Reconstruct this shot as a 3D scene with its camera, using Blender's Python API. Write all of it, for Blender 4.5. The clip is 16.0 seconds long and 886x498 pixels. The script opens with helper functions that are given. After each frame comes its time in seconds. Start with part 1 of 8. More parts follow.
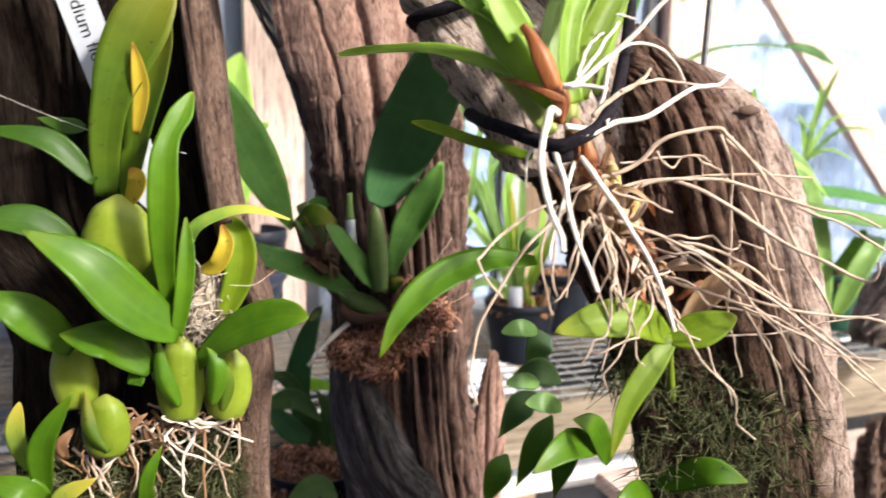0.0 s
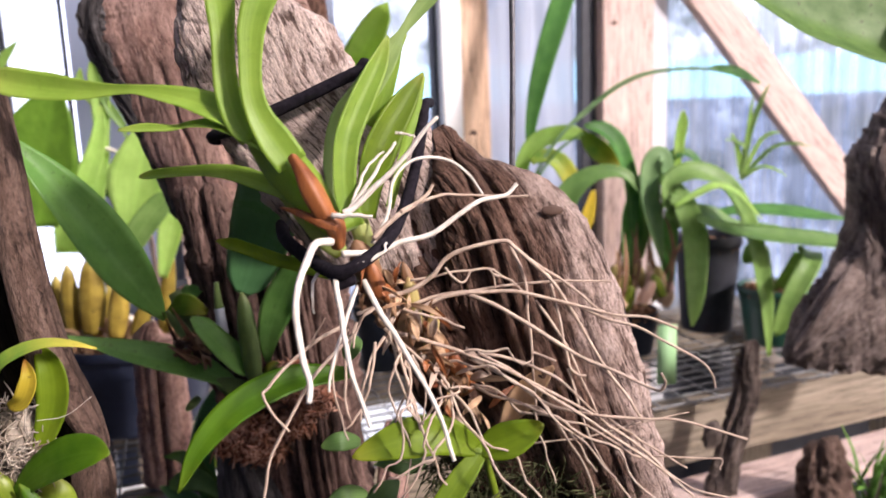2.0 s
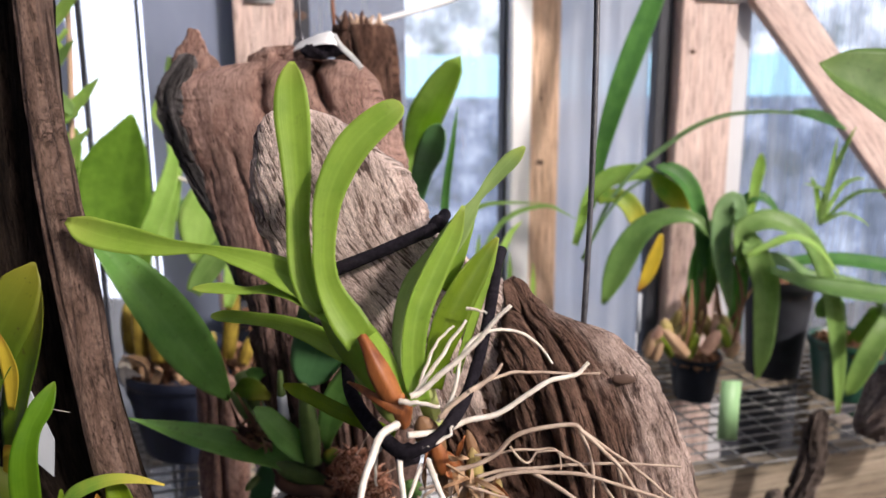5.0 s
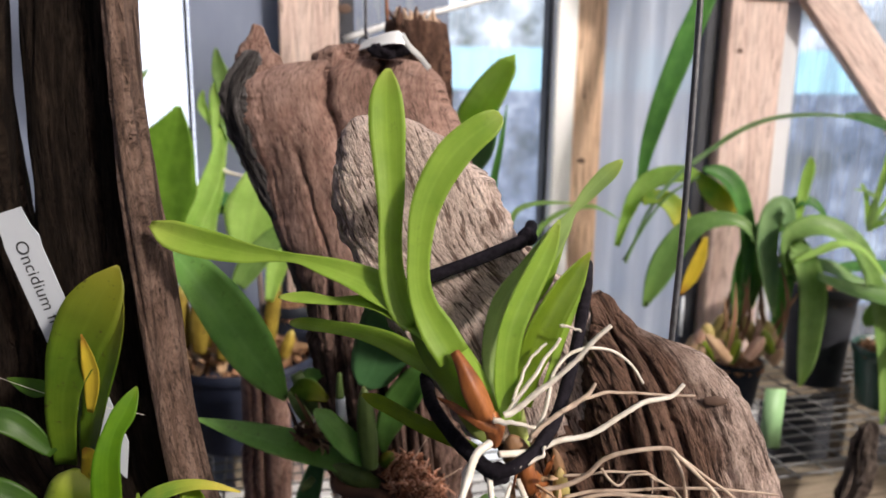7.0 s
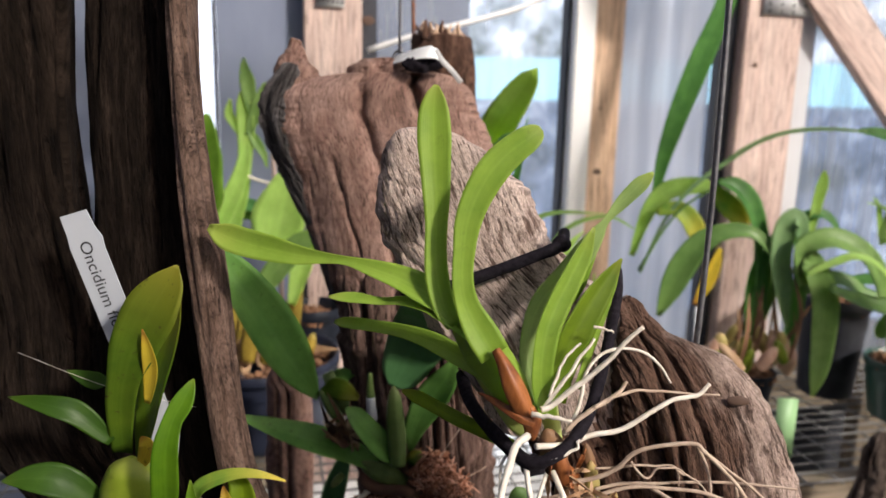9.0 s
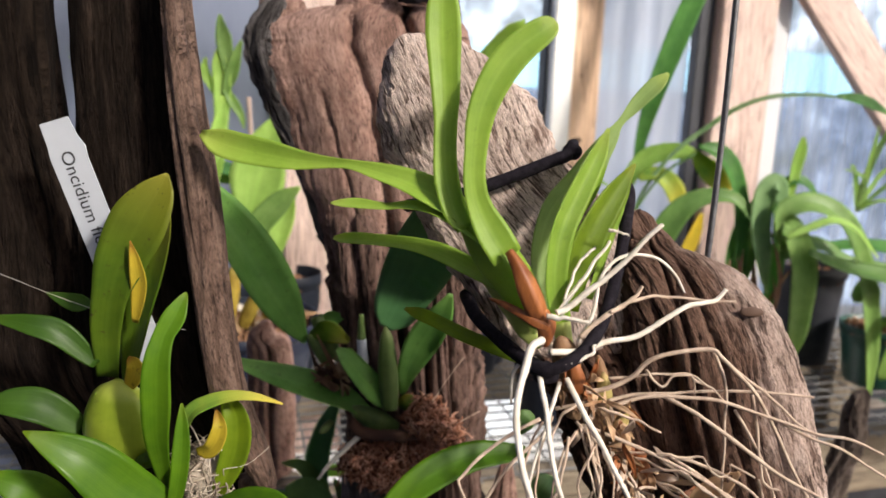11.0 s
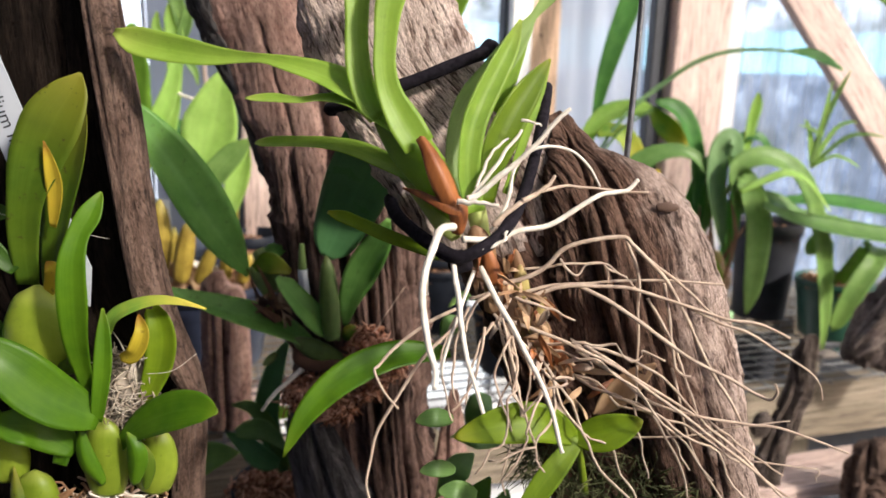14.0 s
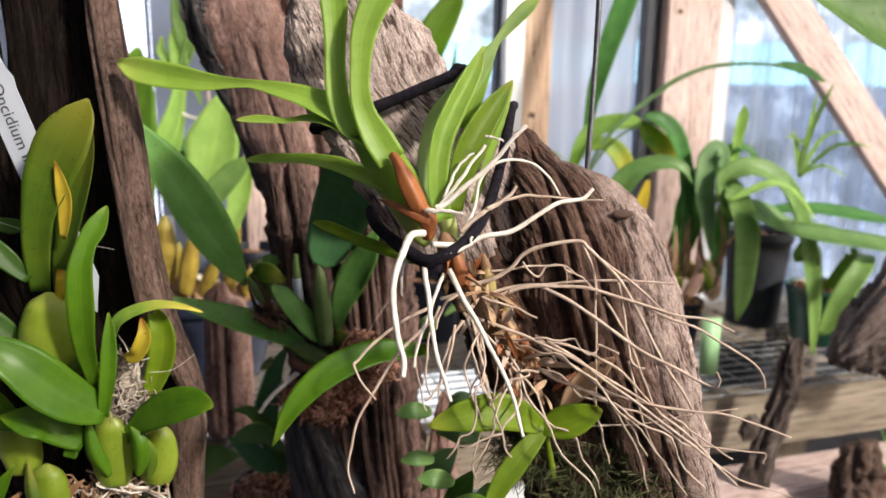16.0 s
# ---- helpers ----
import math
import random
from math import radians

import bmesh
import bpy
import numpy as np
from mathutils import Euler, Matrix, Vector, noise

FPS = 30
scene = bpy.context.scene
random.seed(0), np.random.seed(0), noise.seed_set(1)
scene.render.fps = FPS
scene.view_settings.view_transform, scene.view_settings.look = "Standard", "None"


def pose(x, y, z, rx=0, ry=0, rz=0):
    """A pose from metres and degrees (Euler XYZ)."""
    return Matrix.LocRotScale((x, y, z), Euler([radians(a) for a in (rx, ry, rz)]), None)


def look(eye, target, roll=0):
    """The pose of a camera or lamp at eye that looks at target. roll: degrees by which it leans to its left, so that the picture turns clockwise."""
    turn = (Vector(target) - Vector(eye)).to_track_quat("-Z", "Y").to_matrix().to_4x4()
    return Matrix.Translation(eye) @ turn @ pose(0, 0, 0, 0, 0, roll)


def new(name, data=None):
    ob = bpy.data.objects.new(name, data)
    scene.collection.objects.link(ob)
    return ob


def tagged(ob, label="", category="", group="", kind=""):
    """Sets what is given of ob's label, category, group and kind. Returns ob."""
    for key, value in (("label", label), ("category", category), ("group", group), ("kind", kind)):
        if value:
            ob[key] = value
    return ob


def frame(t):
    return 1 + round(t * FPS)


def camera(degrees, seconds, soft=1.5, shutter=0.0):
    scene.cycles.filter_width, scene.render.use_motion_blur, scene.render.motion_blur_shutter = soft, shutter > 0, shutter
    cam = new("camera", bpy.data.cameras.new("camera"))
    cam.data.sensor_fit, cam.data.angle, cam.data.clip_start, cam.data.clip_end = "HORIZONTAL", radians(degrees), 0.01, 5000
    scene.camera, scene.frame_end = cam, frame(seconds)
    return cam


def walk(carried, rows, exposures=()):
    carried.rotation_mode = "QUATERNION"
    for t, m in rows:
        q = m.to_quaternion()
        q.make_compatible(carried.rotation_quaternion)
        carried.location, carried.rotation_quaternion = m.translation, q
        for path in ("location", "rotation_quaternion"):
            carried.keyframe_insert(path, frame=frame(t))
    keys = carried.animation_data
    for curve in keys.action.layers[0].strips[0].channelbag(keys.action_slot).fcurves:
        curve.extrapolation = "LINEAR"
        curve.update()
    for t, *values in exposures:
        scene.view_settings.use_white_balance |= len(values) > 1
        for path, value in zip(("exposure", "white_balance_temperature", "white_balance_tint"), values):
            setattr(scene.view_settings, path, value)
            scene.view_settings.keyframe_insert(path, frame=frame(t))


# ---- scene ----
# ======== camera and walk ========
cam = camera(62.7, 16.0, soft=1.6, shutter=0.3)
cam.data.dof.use_dof, cam.data.dof.focus_distance, cam.data.dof.aperture_fstop = True, 0.37, 9.5
PATH = [
    (0, (-0.004, -0.022, 1.382), (0.067, 1.946, 1.03), 1.3),
    (0.5, (0.039, -0.025, 1.395), (0.107, 1.945, 1.056), -0.2),
    (1, (0.056, -0.023, 1.404), (0.118, 1.95, 1.079), -0.8),
    (1.5, (0.073, -0.006, 1.42), (0.155, 1.96, 1.064), -1.4),
    (2, (0.094, -0.013, 1.434), (0.173, 1.958, 1.102), -2.2),
    (2.5, (0.111, -0.015, 1.46), (0.137, 1.959, 1.138), -2.5),
    (3, (0.11, -0.011, 1.484), (0.096, 1.958, 1.133), -2.1),
    (3.5, (0.097, -0.011, 1.514), (0.039, 1.958, 1.173), -1.6),
    (4, (0.094, -0.006, 1.521), (0.018, 1.961, 1.164), -0.9),
    (6.5, (0.068, 0.023, 1.527), (-0.027, 1.979, 1.12), 0.5),
    (7, (0.056, 0.018, 1.531), (-0.076, 1.971, 1.119), 0.8),
    (7.5, (0.047, 0.002, 1.539), (-0.088, 1.958, 1.14), 1.2),
    (8, (0.043, -0.004, 1.537), (-0.116, 1.951, 1.144), 1.5),
    (10.3, (0.04, -0.01, 1.513), (-0.09, 1.948, 1.126), 1.2),
    (10.5, (0.037, -0.012, 1.506), (-0.076, 1.946, 1.115), 1.5),
    (11, (0.024, 0.0, 1.489), (-0.047, 1.956, 1.08), 1.9),
    (11.5, (0.036, -0.002, 1.474), (0.006, 1.956, 1.066), 0.7),
    (12, (0.041, 0.002, 1.456), (0.019, 1.958, 1.039), 1.0),
    (12.5, (0.036, -0.003, 1.476), (0.016, 1.956, 1.073), 1.9),
    (13, (0.023, -0.003, 1.476), (-0.025, 1.95, 1.045), 2.4),
    (13.5, (0.044, -0.007, 1.46), (0.017, 1.943, 1.018), 1.8),
    (14, (0.055, -0.01, 1.448), (0.044, 1.939, 1.001), 1.6),
    (14.5, (0.07, -0.02, 1.448), (0.065, 1.932, 1.016), 0.6),
    (15, (0.072, -0.033, 1.455), (0.068, 1.926, 1.049), 0.9),
    (15.5, (0.074, -0.038, 1.454), (0.057, 1.92, 1.045), 0.8),
    (16, (0.073, -0.044, 1.451), (0.041, 1.914, 1.043), 0.8),
]
EXPOSURES = [(0.0, 1.34, 6500, 10), (0.5, 1.08, 6480, 12), (1.5, 0.85, 6400, 18), (2.0, 0.66, 6350, 23), (3.0, 0.42, 6300, 26), (4.0, 0.29, 6350, 22), (6.5, 0.25, 6600, 13), (8.0, 0.15, 6650, 13), (10.5, 0.41, 6650, 12), (12.0, 0.6, 6620, 11), (14.5, 0.62, 6520, 11), (16.0, 0.55, 6480, 12)]
walk(cam, [(t, look(eye, target, roll)) for t, eye, target, roll in PATH], EXPOSURES)

# ======== world and sun ========
world = bpy.data.worlds.new("sky")
scene.world = world
world.use_nodes = True
wn = world.node_tree.nodes
sky = wn.new("ShaderNodeTexSky")
sky.sky_type = "NISHITA"
sky.sun_disc = False
sky.sun_elevation, sky.sun_rotation = radians(32), radians(130)
sky.air_density, sky.dust_density = 1.0, 4.0
wn["Background"].inputs["Strength"].default_value = 0.15
world.node_tree.links.new(sky.outputs[0], wn["Background"].inputs["Color"])
sun = new("sun", bpy.data.lights.new("sun", "SUN"))
sun.data.energy, sun.data.angle, sun.data.color = 3.35, radians(6), (1.0, 0.945, 0.87)
sun.matrix_world = look((2.2, -1.446, 3.195), (0, 0.4, 1.4))


# added fill lamp at the film window, brightening the white slatted shelf
low_light = new("window_daylight", bpy.data.lights.new("window_daylight", "AREA"))
low_light.data.shape, low_light.data.size, low_light.data.size_y, low_light.data.energy = "RECTANGLE", 0.34, 0.5, 2.2
low_light.data.color = (0.95, 0.98, 1.0)
low_light.matrix_world = look((0.10, 1.36, 0.72), (0.25, 0.9, 0.80))


# ======== materials ========
def material(name):
    m = bpy.data.materials.new(name)
    m.use_nodes = True
    nt = m.node_tree
    return m, nt, nt.nodes["Principled BSDF"]


def node(nt, kind, **inputs):
    n = nt.nodes.new(kind)
    for k, v in inputs.items():
        n.inputs[k.replace("_", " ")].default_value = v
    return n


def ramp(nt, fac, stops):
    r = nt.nodes.new("ShaderNodeValToRGB")
    els = r.color_ramp.elements
    while len(els) < len(stops):
        els.new(0.5)
    for e, (p, c) in zip(els, stops):
        e.position, e.color = p, (*c, 1)
    nt.links.new(fac, r.inputs["Fac"])
    return r.outputs["Color"]


def mixed(nt, fac, a, b, mode="MIX"):
    m = nt.nodes.new("ShaderNodeMix")
    m.data_type, m.blend_type = "RGBA", mode
    for s, v in ((m.inputs["Factor"], fac), (m.inputs["A"], a), (m.inputs["B"], b)):
        if isinstance(v, (int, float)):
            s.default_value = v
        elif isinstance(v, tuple):
            s.default_value = (*v, 1)
        else:
            nt.links.new(v, s)
    return m.outputs["Result"]


def coords(nt, scale=(1, 1, 1), kind="Object"):
    tc = nt.nodes.new("ShaderNodeTexCoord")
    mp = nt.nodes.new("ShaderNodeMapping")
    mp.inputs["Scale"].default_value = scale
    nt.links.new(tc.outputs[kind], mp.inputs["Vector"])
    return mp.outputs["Vector"]


def noise_tex(nt, vec, scale, detail=5.0, rough=0.6, dist=0.0):
    n = node(nt, "ShaderNodeTexNoise", Scale=scale, Detail=detail, Roughness=rough, Distortion=dist)
    nt.links.new(vec, n.inputs["Vector"])
    return n.outputs["Fac"]


def bump(nt, bsdf, height, strength, distance=0.002):
    b = node(nt, "ShaderNodeBump", Strength=strength, Distance=distance)
    nt.links.new(height, b.inputs["Height"])
    nt.links.new(b.outputs["Normal"], bsdf.inputs["Normal"])


def wood_mat(name, dark, mid, light, grey=None, rough=0.85, along=16.0, across=130.0, strength=1.0, crack=0.85, depth=0.006, inner=None, pit=(0.30, 0.40), pit_scale=(1.6, 3.5), spec=0.25, dash_at=0.40, dash_len=1.5, stained=0.7):
    """Weathered wood: fibres along the piece, fine splits, dark cracks, broad stains and bleached crests."""
    m, nt, p = material(name)
    uv = coords(nt, (1, 1, 1), "UV")
    n1 = noise_tex(nt, coords(nt, (across, along, 1), "UV"), 1.0, 9.0, 0.72, 0.7)
    n2 = noise_tex(nt, uv, 26.0, 6.0, 0.65)
    n3 = noise_tex(nt, coords(nt, (across * 6, along * 7, 1), "UV"), 1.0, 6.0, 0.75, 0.2)
    n4 = noise_tex(nt, coords(nt, (across * 0.55, along * 0.5, 1), "UV"), 1.0, 6.0, 0.75, 1.2)
    c = ramp(nt, n1, [(0.33, dark), (0.5, mid), (0.66, light)])
    if grey:
        c = mixed(nt, ramp(nt, n2, [(0.42, (0, 0, 0)), (0.62, (0.85, 0.85, 0.85))]), c, grey)
    fine = ramp(nt, n3, [(0.36, (0.32, 0.29, 0.27)), (0.47, (0.92, 0.9, 0.89)), (0.62, (1.28, 1.26, 1.24))])
    c = mixed(nt, 0.9, c, fine, "MULTIPLY")
    stain = noise_tex(nt, coords(nt, (14, 9, 1), "UV"), 1.0, 4.0, 0.6, 0.5)
    c = mixed(nt, stained, c, ramp(nt, stain, [(0.36, (0.62, 0.58, 0.56)), (0.6, (1.12, 1.1, 1.1))]), "MULTIPLY")
    split = ramp(nt, n4, [(0.485, (1, 1, 1)), (0.498, (0.25, 0.22, 0.2)), (0.502, (0.25, 0.22, 0.2)), (0.515, (1, 1, 1))])
    pits = ramp(nt, noise_tex(nt, coords(nt, (across * pit_scale[0], along * pit_scale[1], 1), "UV"), 1.0, 4.0, 0.65, 0.4), [(pit[0], (0.28, 0.23, 0.21)), (pit[1], (1, 1, 1))])
    split = mixed(nt, ramp(nt, noise_tex(nt, uv, 38.0, 3.0, 0.6), [(0.47, (0,) * 3), (0.6, (1,) * 3)]), (1.0, 1.0, 1.0), split)
    split = mixed(nt, 1.0, split, pits, "MULTIPLY")
    dash = noise_tex(nt, coords(nt, (across * 2.3, along * dash_len, 1), "UV"), 1.0, 3.0, 0.55, 0.35)
    dash = ramp(nt, dash, [(dash_at - 0.02, (0.13, 0.095, 0.08)), (dash_at + 0.008, (1, 1, 1))])
    patch = ramp(nt, noise_tex(nt, uv, 60.0, 3.0, 0.6), [(0.38, (0.25,) * 3), (0.6, (1,) * 3)])
    dash = mixed(nt, patch, (1.0, 1.0, 1.0), dash)
    split = mixed(nt, 1.0, split, dash, "MULTIPLY")
    c = mixed(nt, crack, c, split, "MULTIPLY")
    if inner:
        sx = nt.nodes.new("ShaderNodeSeparateXYZ")
        nt.links.new(uv, sx.inputs[0])
        wob = nt.nodes.new("ShaderNodeMath")
        wob.operation = "MULTIPLY_ADD"
        wob.inputs[1].default_value = 0.05
        nt.links.new(noise_tex(nt, uv, 45.0, 4.0, 0.6), wob.inputs[0])
        nt.links.new(sx.outputs["X"], wob.inputs[2])
        c = mixed(nt, ramp(nt, wob.outputs[0], [(inner[0], (1,) * 3), (inner[0] + 0.016, (0,) * 3)]), c, mixed(nt, 1.0, c, inner[1], "MULTIPLY"))
    nt.links.new(c, p.inputs["Base Color"])
    p.inputs["Roughness"].default_value = rough
    p.inputs["Specular IOR Level"].default_value = spec
    h = mixed(nt, 0.6, mixed(nt, 0.45, n1, n3), split, "MULTIPLY")
    bump(nt, p, h, strength, depth)
    return m


def leaf_mat(name, base, light, tip, rough=0.38, glow=0.3, spots=0.0, tip_from=0.8):
    """Leaf: fine veins along the blade, paler midrib, mottling, tinted tip, light passing through."""
    m, nt, p = material(name)
    tc = nt.nodes.new("ShaderNodeTexCoord")
    sep = nt.nodes.new("ShaderNodeSeparateXYZ")
    nt.links.new(tc.outputs["UV"], sep.inputs[0])
    info = nt.nodes.new("ShaderNodeObjectInfo")
    mott = noise_tex(nt, coords(nt), 42.0, 4.0, 0.6)
    c = ramp(nt, mott, [(0.3, base), (0.7, light)])
    vein = noise_tex(nt, coords(nt, (26, 0.7, 1), "UV"), 1.0, 2.0, 0.5)
    c = mixed(nt, 0.2, c, ramp(nt, vein, [(0.35, (0.8, 0.84, 0.75)), (0.65, (1.12, 1.08, 1.1))]), "MULTIPLY")
    mid = nt.nodes.new("ShaderNodeMath")
    mid.operation = "SUBTRACT"
    mid.inputs[1].default_value = 0.5
    nt.links.new(sep.outputs["X"], mid.inputs[0])
    ab = nt.nodes.new("ShaderNodeMath")
    ab.operation = "ABSOLUTE"
    nt.links.new(mid.outputs[0], ab.inputs[0])
    c = mixed(nt, ramp(nt, ab.outputs[0], [(0.0, (0.10,) * 3), (0.05, (0,) * 3)]), c, tuple(min(1, v * 1.5 + 0.02) for v in light))
    c = mixed(nt, ramp(nt, sep.outputs["Y"], [(tip_from, (0,) * 3), (1.0, (0.85,) * 3)]), c, tip)
    if spots:
        sp = noise_tex(nt, coords(nt), 160.0, 3.0, 0.7)
        c = mixed(nt, ramp(nt, sp, [(0.62, (0,) * 3), (0.7, (spots,) * 3)]), c, (0.05, 0.04, 0.015))
    var = mixed(nt, info.outputs["Random"], (0.86, 0.88, 0.8), (1.12, 1.08, 1.15))
    c = mixed(nt, 1.0, c, var, "MULTIPLY")
    nt.links.new(c, p.inputs["Base Color"])
    nt.links.new(ramp(nt, mott, [(0.3, (rough + 0.12,) * 3), (0.7, (rough - 0.06,) * 3)]), p.inputs["Roughness"])
    p.inputs["Specular IOR Level"].default_value = 0.25
    bump(nt, p, vein, 0.25, 0.0006)
    tr = nt.nodes.new("ShaderNodeBsdfTranslucent")
    nt.links.new(mixed(nt, 1.0, c, (1.5, 1.5, 0.6), "MULTIPLY"), tr.inputs["Color"])
    mx = nt.nodes.new("ShaderNodeMixShader")
    mx.inputs[0].default_value = glow
    nt.links.new(p.outputs[0], mx.inputs[1])
    nt.links.new(tr.outputs[0], mx.inputs[2])
    nt.links.new(mx.outputs[0], nt.nodes["Material Output"].inputs["Surface"])
    return m


def plain_mat(name, a, b, rough=0.5, scale=30.0, metal=0.0, strength=0.15, spec=0.5, stretch=(1, 1, 1)):
    m, nt, p = material(name)
    v = coords(nt, stretch)
    n = noise_tex(nt, v, scale, 6.0, 0.65)
    nt.links.new(ramp(nt, n, [(0.3, a), (0.7, b)]), p.inputs["Base Color"])
    big = noise_tex(nt, v, scale * 0.15, 3.0, 0.5)
    nt.links.new(ramp(nt, big, [(0.3, (max(0.03, rough - 0.1),) * 3), (0.7, (min(1, rough + 0.1),) * 3)]), p.inputs["Roughness"])
    p.inputs["Metallic"].default_value = metal
    p.inputs["Specular IOR Level"].default_value = spec
    bump(nt, p, n, strength, 0.001)
    return m


M_LOBE = wood_mat("half bleached driftwood", (0.27, 0.192, 0.158), (0.48, 0.365, 0.312), (0.64, 0.52, 0.46), (0.56, 0.445, 0.39), along=42, across=200, strength=1.0, depth=0.005, crack=0.95, dash_at=0.425, dash_len=0.9, pit=(0.35, 0.45), pit_scale=(1.3, 1.2), inner=(0.034, (0.32, 0.24, 0.198)), stained=0.5)
M_FACE = wood_mat("pale pitted driftwood face", (0.36, 0.268, 0.226), (0.62, 0.495, 0.435), (0.74, 0.63, 0.57), (0.66, 0.545, 0.485), along=52, across=210, strength=1.0, depth=0.004, crack=0.95, pit=(0.38, 0.45), pit_scale=(1.3, 0.8), dash_at=0.425, dash_len=1.3, stained=0.3)
M_TRUNK = wood_mat("red brown driftwood", (0.16, 0.088, 0.069), (0.25, 0.152, 0.123), (0.36, 0.24, 0.2), (0.32, 0.215, 0.18), along=24, across=95, strength=0.7, depth=0.003, crack=0.8, pit=(0.29, 0.36), pit_scale=(0.9, 1.8), dash_at=0.365, dash_len=1.6, stained=0.9)
# splits are the wood's own; its dark tone carries shade on the lower trunk
M_SPLIT = wood_mat("split driftwood darkened for shade", (0.055, 0.031, 0.024), (0.125, 0.077, 0.062), (0.24, 0.158, 0.132), None, along=16, across=120, strength=1.0, depth=0.004, crack=0.95, dash_at=0.425, dash_len=0.8)
M_ROT = wood_mat("reddish rotten wood", (0.045, 0.022, 0.015), (0.12, 0.065, 0.045), (0.22, 0.13, 0.095), None, 0.9, 22, 120)
# near-black tone carries the shade the edge ridge throws on the board
M_BOARD = wood_mat("shade-darkened board wood", (0.007, 0.0052, 0.004), (0.019, 0.0135, 0.010), (0.042, 0.030, 0.023), None, 0.9, spec=0.08)
M_RIDGE = wood_mat("brown bark wood", (0.075, 0.044, 0.033), (0.152, 0.098, 0.074), (0.255, 0.175, 0.14), None, 0.7, 30, 150, dash_at=0.36)
M_GNARL = wood_mat("grey gnarled driftwood", (0.09, 0.068, 0.058), (0.18, 0.14, 0.122), (0.34, 0.28, 0.25), (0.27, 0.225, 0.205), along=24, across=130)
M_DARKG = wood_mat("dark gnarled driftwood", (0.05, 0.037, 0.03), (0.10, 0.078, 0.066), (0.2, 0.165, 0.145), None, along=30, across=90)
M_BLACKW = wood_mat("charred grey wood", (0.025, 0.023, 0.023), (0.075, 0.07, 0.071), (0.20, 0.19, 0.195))
M_STUD = wood_mat("pink sawn timber", (0.45, 0.33, 0.29), (0.55, 0.43, 0.385), (0.62, 0.515, 0.47), None, 0.7, 2.2, 35, 0.2, 0.15, 0.002, dash_at=0.2, stained=0.15)
M_PINE = wood_mat("orange pine timber", (0.52, 0.34, 0.225), (0.63, 0.45, 0.32), (0.71, 0.56, 0.43), None, 0.65, 1.6, 32, 0.2, 0.15, 0.002, dash_at=0.2, stained=0.15)
M_RAIL = wood_mat("treated bench timber", (0.15, 0.125, 0.09), (0.225, 0.19, 0.145), (0.30, 0.26, 0.20), None, 0.75, 1.5, 28, 0.25, 0.2, 0.002, dash_at=0.2, stained=0.15)

L_FRONT = leaf_mat("yellow green strap leaf", (0.195, 0.33, 0.036), (0.30, 0.45, 0.07), (0.34, 0.42, 0.08), 0.36, 0.38, 0.12)
L_PALE = leaf_mat("pale sheathing leaf", (0.42, 0.50, 0.15), (0.56, 0.62, 0.25), (0.30, 0.40, 0.07), 0.42, 0.3)
L_ONC = leaf_mat("glossy light green leaf", (0.050, 0.135, 0.005), (0.092, 0.20, 0.009), (0.135, 0.21, 0.012), 0.36, 0.32)
L_OLIVE = leaf_mat("olive green leaf", (0.12, 0.2, 0.008), (0.2, 0.3, 0.015), (0.26, 0.28, 0.02), 0.4, 0.38, 0.2)
# darker copy of L_ONC: shade on the back leaves put into its colour
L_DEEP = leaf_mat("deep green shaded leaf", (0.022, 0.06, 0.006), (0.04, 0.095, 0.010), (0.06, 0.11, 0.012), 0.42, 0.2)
L_OLD = leaf_mat("ageing olive leaf", (0.05, 0.105, 0.007), (0.09, 0.15, 0.012), (0.22, 0.20, 0.02), 0.4, 0.25, 0.8, 0.5)
L_YEL = leaf_mat("yellowed leaf", (0.42, 0.34, 0.03), (0.56, 0.43, 0.04), (0.28, 0.09, 0.02), 0.45, 0.3, 0.5, 0.75)
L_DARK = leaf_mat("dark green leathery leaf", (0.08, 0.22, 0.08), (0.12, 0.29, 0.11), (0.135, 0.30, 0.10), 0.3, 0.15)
L_CAT = leaf_mat("mid green leathery leaf", (0.105, 0.215, 0.055), (0.17, 0.30, 0.09), (0.18, 0.31, 0.08), 0.33, 0.25)
L_CATB = leaf_mat("bluish green leathery leaf", (0.105, 0.265, 0.055), (0.175, 0.36, 0.09), (0.19, 0.37, 0.09), 0.33, 0.3, 0.3)
L_BG = leaf_mat("soft green leaf", (0.17, 0.30, 0.08), (0.27, 0.43, 0.14), (0.27, 0.42, 0.11), 0.36, 0.35)
L_BRIGHT = leaf_mat("backlit pale green leaf", (0.34, 0.52, 0.14), (0.46, 0.64, 0.22), (0.4, 0.54, 0.14), 0.42, 0.5)
L_BROAD = leaf_mat("broad olive green leaf", (0.10, 0.22, 0.02), (0.18, 0.34, 0.04), (0.2, 0.36, 0.05), 0.42, 0.35)
L_SILVER = leaf_mat("dull grey green leaf", (0.16, 0.29, 0.12), (0.25, 0.40, 0.19), (0.24, 0.38, 0.14), 0.42, 0.3)
L_DULL = leaf_mat("greyish yellow green leaf", (0.22, 0.33, 0.10), (0.32, 0.44, 0.16), (0.33, 0.42, 0.08), 0.36, 0.35, 0.1)
L_BIG = leaf_mat("mottled broad green leaf", (0.062, 0.13, 0.026), (0.115, 0.205, 0.048), (0.13, 0.21, 0.045), 0.52, 0.12, 0.6)
L_BLADE = leaf_mat("deep green blade", (0.065, 0.20, 0.045), (0.11, 0.29, 0.07), (0.10, 0.25, 0.06), 0.35, 0.35)
L_TURN = leaf_mat("leaf turning yellow", (0.14, 0.3, 0.04), (0.34, 0.42, 0.06), (0.6, 0.48, 0.07), 0.4, 0.35, 0.2, 0.45)

